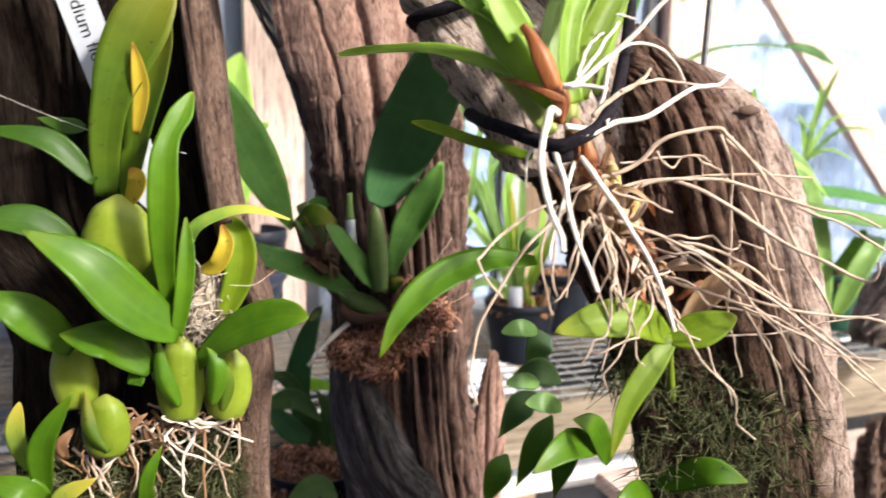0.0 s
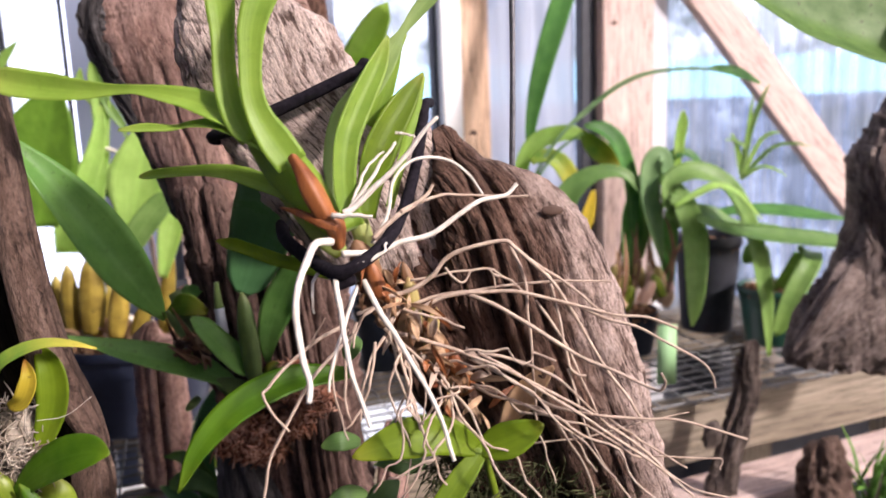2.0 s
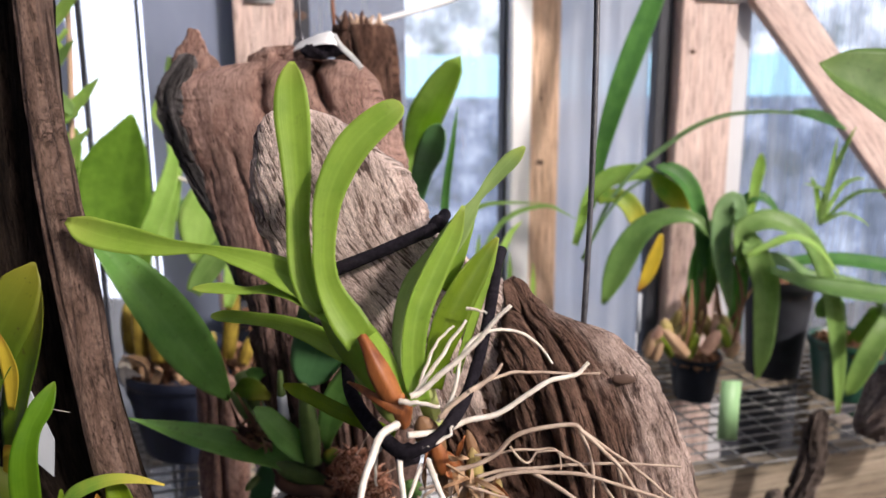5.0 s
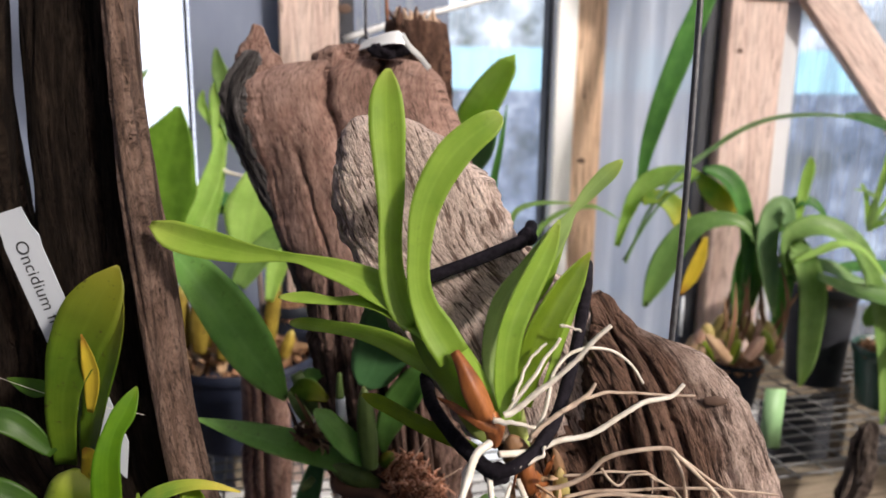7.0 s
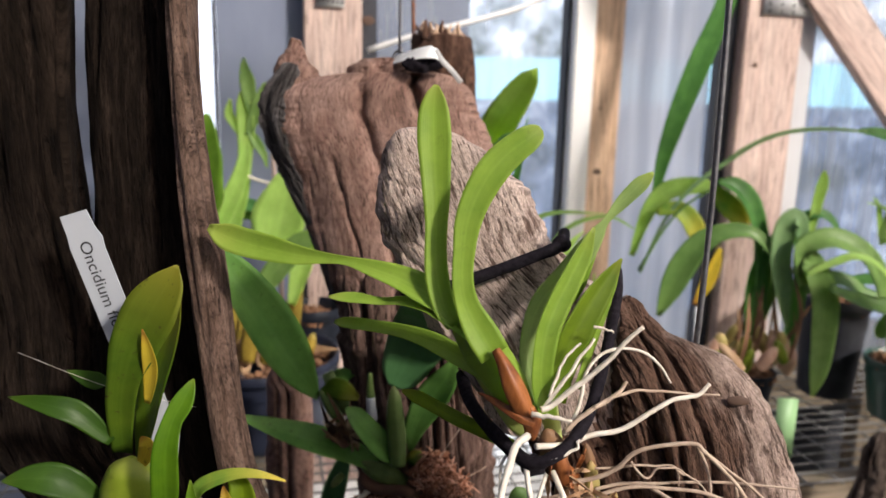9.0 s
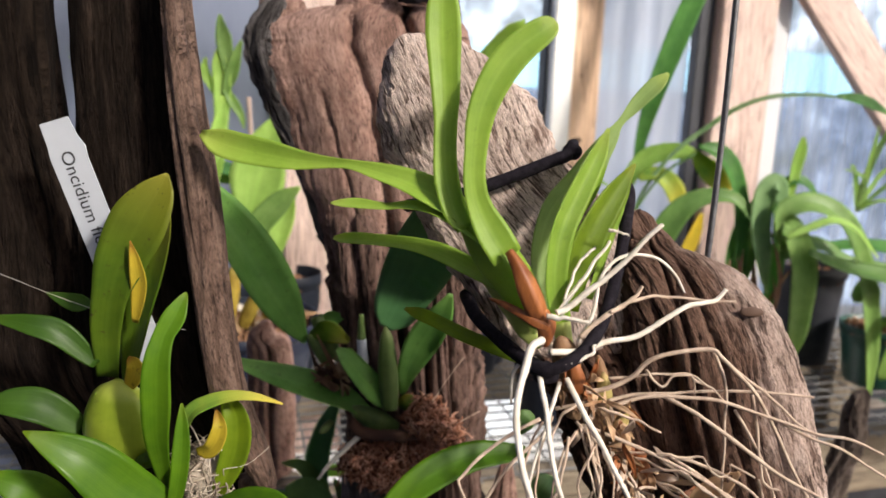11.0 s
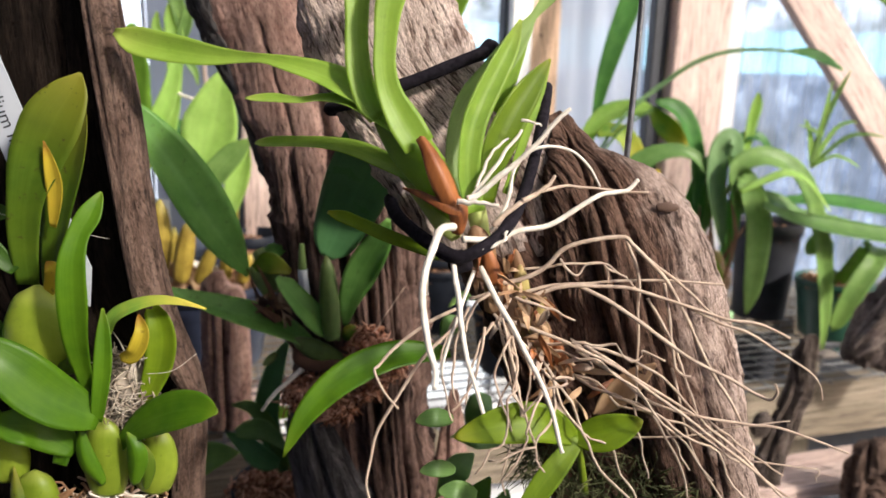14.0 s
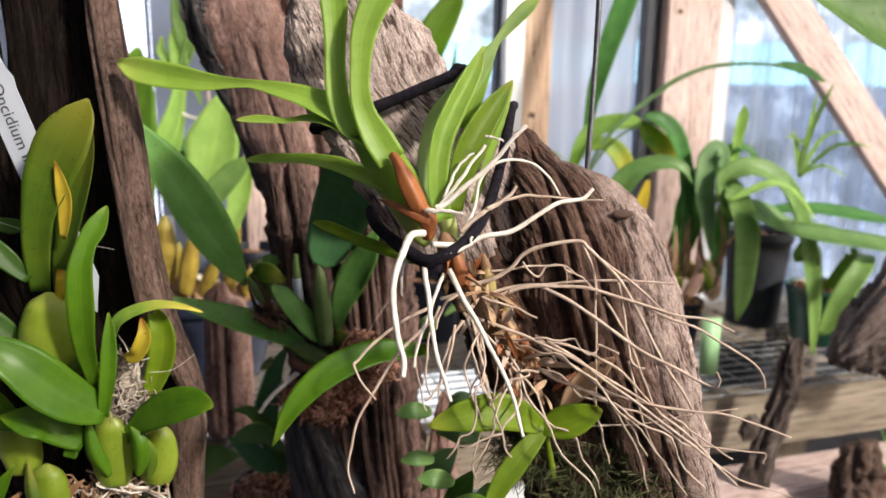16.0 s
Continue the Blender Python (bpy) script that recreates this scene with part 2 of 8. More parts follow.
M_BULB = leaf_mat("green pseudobulb skin", (0.125, 0.185, 0.012), (0.21, 0.28, 0.028), (0.27, 0.31, 0.06), 0.34, 0.08, 0.3)
M_CANE = leaf_mat("dull green cane skin", (0.07, 0.12, 0.03), (0.13, 0.19, 0.06), (0.16, 0.2, 0.07), 0.4, 0.05, 0.4)
M_SHEATH = plain_mat("rust brown sheath", (0.12, 0.027, 0.007), (0.35, 0.12, 0.03), 0.5, 150, stretch=(1, 1, 0.25), strength=0.4)
M_HUSK = plain_mat("dry papery husk", (0.11, 0.05, 0.022), (0.33, 0.18, 0.085), 0.65, 70, stretch=(1, 1, 0.4), strength=0.4)
M_ROOTW = plain_mat("white velamen root", (0.55, 0.48, 0.39), (0.78, 0.73, 0.65), 0.7, 120, strength=0.3)
M_ROOTB = plain_mat("tan dry root", (0.32, 0.225, 0.165), (0.58, 0.455, 0.355), 0.75, 110, strength=0.3)
M_ROPE = plain_mat("black cloth tie", (0.006, 0.005, 0.007), (0.022, 0.018, 0.024), 0.95, 400, strength=0.8, spec=0.1)
M_MOSS = plain_mat("grey green moss", (0.045, 0.05, 0.02), (0.14, 0.145, 0.07), 0.95, 90, strength=0.5, spec=0.1)


def fibre_mat(name, dark, mid, light):
    """Loose fibres, each of its own shade."""
    m, nt, p = material(name)
    geo = nt.nodes.new("ShaderNodeNewGeometry")
    c = ramp(nt, geo.outputs["Random Per Island"], [(0.0, dark), (0.5, mid), (1.0, light)])
    n = noise_tex(nt, coords(nt), 220.0, 4.0, 0.6)
    nt.links.new(mixed(nt, 1.0, c, ramp(nt, n, [(0.3, (0.6,) * 3), (0.7, (1.2,) * 3)]), "MULTIPLY"), p.inputs["Base Color"])
    p.inputs["Roughness"].default_value = 0.9
    p.inputs["Specular IOR Level"].default_value = 0.1
    return m


M_COIR = fibre_mat("matted coir", (0.08, 0.03, 0.016), (0.45, 0.20, 0.12), (0.74, 0.44, 0.32))
M_FELT = fibre_mat("felted root hairs", (0.16, 0.12, 0.085), (0.36, 0.30, 0.235), (0.62, 0.55, 0.46))
M_OCHRE = leaf_mat("ochre striped bulb skin", (0.15, 0.10, 0.015), (0.36, 0.27, 0.045), (0.42, 0.36, 0.10), 0.5, 0.1, 0.7)
M_TANB = leaf_mat("pale yellowing bulb skin", (0.36, 0.28, 0.09), (0.52, 0.44, 0.18), (0.45, 0.30, 0.14), 0.5, 0.1, 0.5)
M_DRY = plain_mat("curled dry leaf", (0.27, 0.15, 0.075), (0.52, 0.35, 0.21), 0.7, 60, stretch=(1, 1, 0.4), strength=0.4)
M_FLESH = plain_mat("pinkish dry bulb husk", (0.36, 0.19, 0.13), (0.60, 0.40, 0.29), 0.7, 80, stretch=(1, 1, 0.3), strength=0.3)
M_NAVY = plain_mat("navy black plastic", (0.010, 0.013, 0.026), (0.02, 0.025, 0.045), 0.45, 40, strength=0.08, spec=0.3)
M_POT = plain_mat("black nursery plastic", (0.007, 0.009, 0.014), (0.016, 0.019, 0.028), 0.5, 40, strength=0.08, spec=0.15)
M_POTGREY = plain_mat("grey black plastic", (0.02, 0.021, 0.027), (0.036, 0.038, 0.047), 0.55, 40, strength=0.08, spec=0.25)
M_POTGREEN = plain_mat("dark green plastic", (0.005, 0.035, 0.022), (0.01, 0.06, 0.038), 0.4, 40, strength=0.08)
M_BARKMIX = plain_mat("bark chip mix", (0.10, 0.045, 0.025), (0.34, 0.19, 0.11), 0.9, 150, strength=0.8, spec=0.15)
# greyed white; shade on the name label is put into this colour
M_TAG = plain_mat("white plastic label", (0.40, 0.43, 0.475), (0.49, 0.52, 0.56), 0.45, 12, strength=0.03)
M_INK = plain_mat("black print", (0.02, 0.02, 0.022), (0.04, 0.04, 0.042), 0.6, 50)
M_WIRE = plain_mat("dull steel wire", (0.10, 0.10, 0.11), (0.2, 0.2, 0.21), 0.45, 200, 0.8)
M_RUST = plain_mat("rusty wire", (0.16, 0.06, 0.03), (0.3, 0.13, 0.07), 0.8, 200, 0.3)
M_CONC = plain_mat("pale concrete", (0.50, 0.48, 0.45), (0.64, 0.62, 0.58), 0.85, 9, strength=0.3)
M_MESH = plain_mat("galvanised mesh", (0.12, 0.12, 0.12), (0.26, 0.26, 0.26), 0.6, 160, 0.6)
M_ZINC = plain_mat("galvanised plate", (0.62, 0.62, 0.63), (0.76, 0.76, 0.77), 0.5, 90, 0.15)
M_WHITE = plain_mat("white painted post", (0.78, 0.78, 0.78), (0.84, 0.84, 0.83), 0.5, 18, strength=0.05)
M_BLUE = plain_mat("slate blue sheet", (0.12, 0.14, 0.24), (0.2, 0.225, 0.36), 0.6, 5, strength=0.1, stretch=(1, 1, 0.35))
M_LINING = plain_mat("blue grey wall lining", (0.125, 0.15, 0.225), (0.20, 0.235, 0.325), 0.6, 5, strength=0.1, stretch=(1, 1, 0.35))
M_GREYB = plain_mat("grey white batten", (0.46, 0.47, 0.5), (0.58, 0.59, 0.61), 0.6, 14, strength=0.08, stretch=(1, 1, 0.2))
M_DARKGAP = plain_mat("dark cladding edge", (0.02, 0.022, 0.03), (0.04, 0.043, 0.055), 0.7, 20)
M_GRAVEL = plain_mat("damp gravel", (0.04, 0.036, 0.03), (0.10, 0.09, 0.08), 0.9, 40, strength=0.6)
M_FERN = leaf_mat("fern green", (0.09, 0.22, 0.04), (0.16, 0.34, 0.06), (0.2, 0.36, 0.06), 0.5, 0.3)
M_GTAG = plain_mat("pale green plastic tag", (0.26, 0.46, 0.22), (0.32, 0.54, 0.27), 0.45, 12, strength=0.03)
M_BRISTLE = plain_mat("grey brown bristle", (0.10, 0.08, 0.065), (0.26, 0.22, 0.19), 0.7, 300, strength=0.6)
M_FERRULE = plain_mat("polished ferrule", (0.6, 0.6, 0.62), (0.78, 0.78, 0.8), 0.22, 60, 1.0, strength=0.05)


def sheet_mat(name, tint, clear, rough=0.25, streak=0.5, fine=9, vary=0.18):
    """Translucent greenhouse sheet: part clear, part milky, with dirt streaks."""
    m, nt, p = material(name)
    n = noise_tex(nt, coords(nt, (fine, fine, 0.8)), 2.0, 6.0, 0.65)
    nt.links.new(ramp(nt, n, [(0.3, tuple(v * (1 - streak) for v in tint)), (0.65, tint)]), p.inputs["Base Color"])
    p.inputs["Roughness"].default_value = rough
    tl = nt.nodes.new("ShaderNodeBsdfTranslucent")
    tl.inputs["Color"].default_value = (*tint, 1)
    tp = nt.nodes.new("ShaderNodeBsdfTransparent")
    tp.inputs["Color"].default_value = (0.93, 0.95, 0.96, 1)
    a = nt.nodes.new("ShaderNodeMixShader")
    a.inputs[0].default_value = 0.6
    nt.links.new(p.outputs[0], a.inputs[1])
    nt.links.new(tl.outputs[0], a.inputs[2])
    b = nt.nodes.new("ShaderNodeMixShader")
    nt.links.new(ramp(nt, n, [(0.35, (max(0, clear - vary),) * 3), (0.6, (clear,) * 3)]), b.inputs[0])
    nt.links.new(a.outputs[0], b.inputs[1])
    nt.links.new(tp.outputs[0], b.inputs[2])
    nt.links.new(b.outputs[0], nt.nodes["Material Output"].inputs["Surface"])
    return m


M_CLEAR = sheet_mat("clear greenhouse film", (0.75, 0.78, 0.8), 0.8)
M_CORR = sheet_mat("corrugated clear sheet", (0.46, 0.49, 0.52), 0.74, 0.2, 0.45, 26, 0.55)
M_MILK = sheet_mat("milky corrugated sheet", (0.58, 0.60, 0.65), 0.12, 0.35, 0.7, 16, 0.4)
M_GLOW = sheet_mat("white translucent strip", (0.97, 0.97, 0.97), 0.8, 0.4, 0.03)
M_ROOF = sheet_mat("roof sheet", (0.85, 0.86, 0.87), 0.75)


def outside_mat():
    """Distance seen through the sheets: pale sky, a teal tank band, dim shrubs below. Glows in place of daylight."""
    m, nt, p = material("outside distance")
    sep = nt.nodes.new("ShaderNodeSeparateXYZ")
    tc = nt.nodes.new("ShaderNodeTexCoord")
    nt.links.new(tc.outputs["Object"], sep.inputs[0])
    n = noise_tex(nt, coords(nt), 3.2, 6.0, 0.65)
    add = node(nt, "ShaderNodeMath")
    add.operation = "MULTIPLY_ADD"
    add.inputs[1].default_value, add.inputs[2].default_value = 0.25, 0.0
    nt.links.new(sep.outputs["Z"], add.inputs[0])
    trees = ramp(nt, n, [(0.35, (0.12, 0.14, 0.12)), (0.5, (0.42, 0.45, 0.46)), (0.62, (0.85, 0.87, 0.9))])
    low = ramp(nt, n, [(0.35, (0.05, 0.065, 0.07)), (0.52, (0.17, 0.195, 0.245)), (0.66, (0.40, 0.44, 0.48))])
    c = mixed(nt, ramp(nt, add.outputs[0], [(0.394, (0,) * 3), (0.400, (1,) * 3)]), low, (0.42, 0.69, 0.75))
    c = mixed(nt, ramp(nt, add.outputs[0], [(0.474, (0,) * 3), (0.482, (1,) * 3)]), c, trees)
    # far left is painted white to brighten the translucent wall strip from behind
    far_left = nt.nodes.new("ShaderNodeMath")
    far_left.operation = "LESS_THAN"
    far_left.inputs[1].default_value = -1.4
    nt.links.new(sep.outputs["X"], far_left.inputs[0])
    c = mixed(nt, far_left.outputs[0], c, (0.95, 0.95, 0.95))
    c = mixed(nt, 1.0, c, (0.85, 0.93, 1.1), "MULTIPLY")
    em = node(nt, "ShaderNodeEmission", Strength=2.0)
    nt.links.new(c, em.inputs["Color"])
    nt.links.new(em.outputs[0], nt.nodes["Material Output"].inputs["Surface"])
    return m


M_OUT = outside_mat()


# ======== builders ========
BASE = {}


def mesh_of(name, bm, mat, base=Vector((0, 0, 0)), smooth=True):
    me = bpy.data.meshes.new(name)
    bmesh.ops.translate(bm, verts=bm.verts, vec=-base)
    bm.to_mesh(me)
    bm.free()
    me.materials.append(mat)
    if smooth:
        me.polygons.foreach_set("use_smooth", [True] * len(me.polygons))
    return me


def thing(name, at, label, category, group="", kind=""):
    ob = new(name)
    ob.location = at
    ob.empty_display_size = 0.02
    BASE[ob.name] = Vector(at)
    return tagged(ob, label, category, group, kind)


def part(name, bm, mat, parent, label="", smooth=True):
    base = BASE[parent.name]
    ob = new(name, mesh_of(name, bm, mat, base, smooth))
    ob.parent = parent
    BASE[ob.name] = base
    if label:
        ob["label"] = label
    return ob


def single(name, bm, mat, label, category, group="", kind="", smooth=True, at=(0, 0, 0)):
    ob = new(name, mesh_of(name, bm, mat, Vector(at), smooth))
    ob.location = at
    BASE[ob.name] = Vector(at)
    return tagged(ob, label, category, group, kind)


def spline(pts, n):
    """Points along a smooth curve through pts."""
    p = [Vector(q) for q in pts]
    p = [p[0] * 2 - p[1]] + p + [p[-1] * 2 - p[-2]]
    out, segs = [], len(p) - 3
    for i in range(n + 1):
        s = min(i / n * segs, segs - 1e-6)
        k, u = int(s), s - int(s)
        a, b, c, d = p[k:k + 4]
        out.append(0.5 * ((2 * b) + (c - a) * u + (2 * a - 5 * b + 4 * c - d) * u * u + (3 * b - a - 3 * c + d) * u ** 3))
    return out


def lerp_list(vals, s):
    """The value at s (0 to 1) along evenly spaced vals, eased."""
    x = min(max(s, 0), 0.99999) * (len(vals) - 1)
    k, u = int(x), x - int(x)
    u = u * u * (3 - 2 * u)
    return vals[k] * (1 - u) + vals[k + 1] * u


SHAPES = {
    "strap": lambda s: min(1, 0.55 + s * 1.6) * (1 - max(0, (s - 0.8) / 0.2) ** 2.2) ** 0.5,
    "lance": lambda s: (math.sin(math.pi * min(1, 0.06 + 0.94 * s) ** 0.85)) ** 0.8 if s < 1 else 0,
    "oval": lambda s: (math.sin(math.pi * min(1, 0.04 + 0.96 * s) ** 0.95)) ** 0.62 if s < 1 else 0,
    "ovate": lambda s: 0.12 * (1 - s) + (math.sin(math.pi * min(1, s ** 0.92))) ** 1.15 if s < 1 else 0,
    "band": lambda s: 1.0,
    "blade": lambda s: min(1, 0.5 + s * 3) * (1 - s ** 3) ** 0.8,
    "obov": lambda s: (0.42 + 0.58 * min(1, s / 0.72) ** 1.9) * (1 - max(0, (s - 0.72) / 0.28) ** 2) ** 0.5,
}


def leaf_bm(pts, width, shape="lance", face=(0, -1, 0.35), fold=0.18, twist=0.0, wave=0.0, thick=0.0011, n=22, m=8, seed=0, widths=None):
    """A leaf blade through pts: folded along the midrib, with thickness, a soft wave and an uneven edge.
    widths, one a point, replace the shape; face may be one direction or one a point."""
    bm = bmesh.new()
    uvl = bm.loops.layers.uv.new("UVMap")
    c = spline(pts, n)
    prof = SHAPES[shape]
    faces = spline(face, n) if isinstance(face, list) else [Vector(face)] * (n + 1)
    wide = [max(q.x, 0.0) for q in spline([(w, 0, 0) for w in widths], n)] if widths else [width * prof(i / n) for i in range(n + 1)]
    rows = []
    for i in range(n + 1):
        s = i / n
        t = (c[min(i + 1, n)] - c[max(i - 1, 0)]).normalized()
        side = t.cross(faces[i]).normalized()
        if twist:
            side = (Matrix.Rotation(radians(twist) * s, 3, t) @ side).normalized()
        up = side.cross(t).normalized()
        w = max(wide[i] * 0.5, 0.0004)
        w *= 1 + 0.05 * noise.noise(Vector((s * 5, seed * 3.1, 0.3)))
        rowt, rowb = [], []
        for j in range(m + 1):
            a = j / m * 2 - 1
            lift = fold * w * (abs(a) ** 1.4) - 0.28 * fold * w
            lift += wave * w * math.sin(s * 9 + seed * 2 + a * 1.3) * abs(a)
            q = c[i] + side * (a * w) + up * lift
            th = thick * (1 - 0.75 * abs(a)) * (0.4 + 0.6 * (1 - s))
            rowt.append(bm.verts.new(q + up * th * 0.5))
            rowb.append(bm.verts.new(q - up * th * 0.5))
        rows.append((rowt, rowb))
    for i in range(n):
        for k in (0, 1):
            for j in range(m):
                a, b = rows[i][k], rows[i + 1][k]
                vs = [a[j], a[j + 1], b[j + 1], b[j]]
                uv = [(j / m, i / n), ((j + 1) / m, i / n), ((j + 1) / m, (i + 1) / n), (j / m, (i + 1) / n)]
                if k:
                    vs.reverse(), uv.reverse()
                f = bm.faces.new(vs)
                for lp, q in zip(f.loops, uv):
                    lp[uvl].uv = q
        for j in (0, m):
            a, b = rows[i], rows[i + 1]
            vs = [a[0][j], b[0][j], b[1][j], a[1][j]]
            f = bm.faces.new(vs if j == 0 else vs[::-1])
            for lp in f.loops:
                lp[uvl].uv = (j / m, i / n)
    for i in (0, n):
        for j in range(m):
            vs = [rows[i][0][j], rows[i][1][j], rows[i][1][j + 1], rows[i][0][j + 1]]
            f = bm.faces.new(vs if i == 0 else vs[::-1])
            for lp in f.loops:
                lp[uvl].uv = (j / m, i / n)
    return bm


def tube_into(bm, pts, r0, r1, n=14, sides=6, wob=0.0, seed=0, r_mid=None):
    """A tapered round strand through pts, closed at both ends."""
    c = spline(pts, n)
    ref = Vector((0.3, -1, 0.2))
    prev = None
    for i in range(n + 1):
        s = i / n
        t = (c[min(i + 1, n)] - c[max(i - 1, 0)]).normalized()
        a = t.cross(ref)
        a = a.normalized() if a.length > 1e-4 else Vector((1, 0, 0))
        b = t.cross(a)
        r = r0 + (r1 - r0) * s if r_mid is None else lerp_list([r0, r_mid, r1], s)
        r *= 1 + 0.14 * noise.noise(Vector((s * n * 0.6, seed * 1.7, 5)))
        ctr = c[i]
        if wob:
            ctr = ctr + Vector((noise.noise(Vector((s * 5, seed, 1))), noise.noise(Vector((s * 5, seed, 2))), noise.noise(Vector((s * 5, seed, 3))))) * wob * min(1, s * 4)
        ring = [bm.verts.new(ctr + (a * math.cos(2 * math.pi * k / sides) + b * math.sin(2 * math.pi * k / sides)) * r) for k in range(sides)]
        if prev:
            for k in range(sides):
                bm.faces.new((prev[k], prev[(k + 1) % sides], ring[(k + 1) % sides], ring[k]))
        else:
            bm.faces.new(ring[::-1])
        prev = ring
    bm.faces.new(prev)


def tube(pts, r0, r1=None, **kw):
    bm = bmesh.new()
    tube_into(bm, pts, r0, r0 if r1 is None else r1, **kw)
    return bm


def loft_bm(stations, around=110, along=140, power=2.6, rough=0.003, crack=0.006, seed=0, grain=(70, 7), lump=0.006, end=0.35, cuts=(), crag=0.0, crag_len=36, ragged=0.0):
    """A worn piece of wood through stations of (left point, right point, half depth):
    a rounded slab section, long ridges, deep cracks and lumps; u and v run in metres across and along the grain."""
    bm = bmesh.new()
    uvl = bm.loops.layers.uv.new("UVMap")
    ls = spline([s[0] for s in stations], along)
    rs = spline([s[1] for s in stations], along)
    hd = [s[2] for s in stations]
    rings, vs, length = [], [], 0.0
    for i in range(along + 1):
        s = i / along
        ctr, half = (ls[i] + rs[i]) / 2, (rs[i] - ls[i]) / 2
        w = half.length
        x = half.normalized()
        ax = ((ls[min(i + 1, along)] + rs[min(i + 1, along)]) - (ls[max(i - 1, 0)] + rs[max(i - 1, 0)])).normalized()
        y = ax.cross(x).normalized()
        if y.y > 0:
            y = -y
        d = lerp_list(hd, s)
        cap = min(1.0, (min(s, 1 - s) * along / (along * 0.03)) ** 0.5 * (1 - end) + end)
        if i:
            length += (ctr - pc).length
        pc = ctr
        ring, uvr = [], []
        for k in range(around):
            a = 2 * math.pi * k / around
            ca, sa = math.cos(a), math.sin(a)
            px = math.copysign(abs(ca) ** (2 / power), ca)
            py = math.copysign(abs(sa) ** (2 / power), sa)
            u = px * w + (0.5 * py * d if abs(ca) > 0.9 else 0)
            q = Vector((u * grain[0] + sa * 2, length * grain[1], seed * 7.3 + sa * 1.5))
            r1 = noise.noise(q)
            r2 = noise.noise(q * 2.7)
            r3 = noise.noise(q * 6.1)
            ridge = (1 - abs(r1) * 2.4) * 0.7 + r2 * 0.7 + r3 * 0.35
            g = noise.noise(Vector((u * grain[0] * 0.35 + 9, length * grain[1] * 0.28, seed * 3.9 + sa)))
            cr = max(0, 1 - abs(g) / 0.07)
            lm = noise.noise(Vector((u * 16, length * 9, seed + sa * 2))) * lump
            disp = rough * ridge - crack * cr * cr + lm
            if ragged:
                e0 = Vector((length * 70, math.copysign(3, ca), seed * 1.3))
                disp += ragged * abs(ca) ** 3 * (noise.noise(e0) + 0.6 * noise.noise(e0 * 2.7) + 0.3 * noise.noise(e0 * 6))
            if crag:
                e1 = noise.noise(Vector((u * 140, length * crag_len, seed * 2.3 + sa)))
                e2 = noise.noise(Vector((u * 210 + 3, length * 120, seed + sa)))
                disp -= crag * (max(0, 1 - abs(e1) / 0.08) ** 1.5 + 0.5 * max(0, e2 - 0.1))
            if sa > 0:
                for c0, c1, dep, wd, s0, s1 in cuts:
                    if s0 < s < s1:
                        f = (s - s0) / (s1 - s0)
                        cc = c0 + (c1 - c0) * f + 0.05 * noise.noise(Vector((s * 14, c0 * 9, seed)))
                        disp -= dep * min(1, f * 6, (1 - f) * 6) * math.exp(-(abs(px - cc) / wd) ** 1.2)
            nrm = x * ca / max(w, 0.004) + y * sa / max(d, 0.004)
            nrm.normalize()
            ring.append(bm.verts.new(ctr + (x * (px * w) + y * (py * d)) * cap + nrm * disp))
            uvr.append((u + (0.4 if sa < 0 else 0), length))
        rings.append(ring)
        vs.append(uvr)
    for i in range(along):
        for k in range(around):
            k2 = (k + 1) % around
            f = bm.faces.new((rings[i][k], rings[i][k2], rings[i + 1][k2], rings[i + 1][k]))
            for lp, q in zip(f.loops, (vs[i][k], vs[i][k2], vs[i + 1][k2], vs[i + 1][k])):
                lp[uvl].uv = q
    for i, rev in ((0, True), (along, False)):
        c0 = sum((v.co for v in rings[i]), Vector()) / around
        mid = bm.verts.new(c0)
        for k in range(around):
            tri = (rings[i][k], rings[i][(k + 1) % around], mid)
            f = bm.faces.new(tri if not rev else tri[::-1])
            for lp in f.loops:
                lp[uvl].uv = (lp.vert.co.x * 1.7, lp.vert.co.y * 8)
    bmesh.ops.recalc_face_normals(bm, faces=bm.faces)
    return bm


def bulb_bm(base, top, r, flat=0.6, ribs=5, neck=0.25, seed=0):
    """A swollen orchid bulb: flattened, ribbed egg from base to a narrow neck."""
    bm = bmesh.new()
    uvl = bm.loops.layers.uv.new("UVMap")
    b, t = Vector(base), Vector(top)
    ax = (t - b).normalized()
    sd = ax.cross(Vector((0, -1, 0.2))).normalized()
    dp = sd.cross(ax)
    n, m, rings = 18, 26, []
    for i in range(n + 1):
        s = i / n
        w = r * (math.sin(math.pi * (0.2 + 0.75 * s))) ** 0.6
        w *= 1 - (1 - neck) * max(0, (s - 0.86) / 0.14) ** 1.5
        ring = []
        for k in range(m):
            a = 2 * math.pi * k / m
            rr = w * (1 + 0.035 * math.sin(a * ribs + seed) + 0.02 * noise.noise(Vector((s * 8, a, seed))))
            ring.append(bm.verts.new(b.lerp(t, s) + sd * math.cos(a) * rr + dp * math.sin(a) * rr * flat))
        rings.append(ring)
    for i in range(n):
        for k in range(m):
            f = bm.faces.new((rings[i][k], rings[i][(k + 1) % m], rings[i + 1][(k + 1) % m], rings[i + 1][k]))
            for lp, q in zip(f.loops, ((k / m, i / n), ((k + 1) / m, i / n), ((k + 1) / m, (i + 1) / n), (k / m, (i + 1) / n))):
                lp[uvl].uv = q
    bm.faces.new(rings[0][::-1]), bm.faces.new(rings[-1])
    bmesh.ops.recalc_face_normals(bm, faces=bm.faces)
    return bm


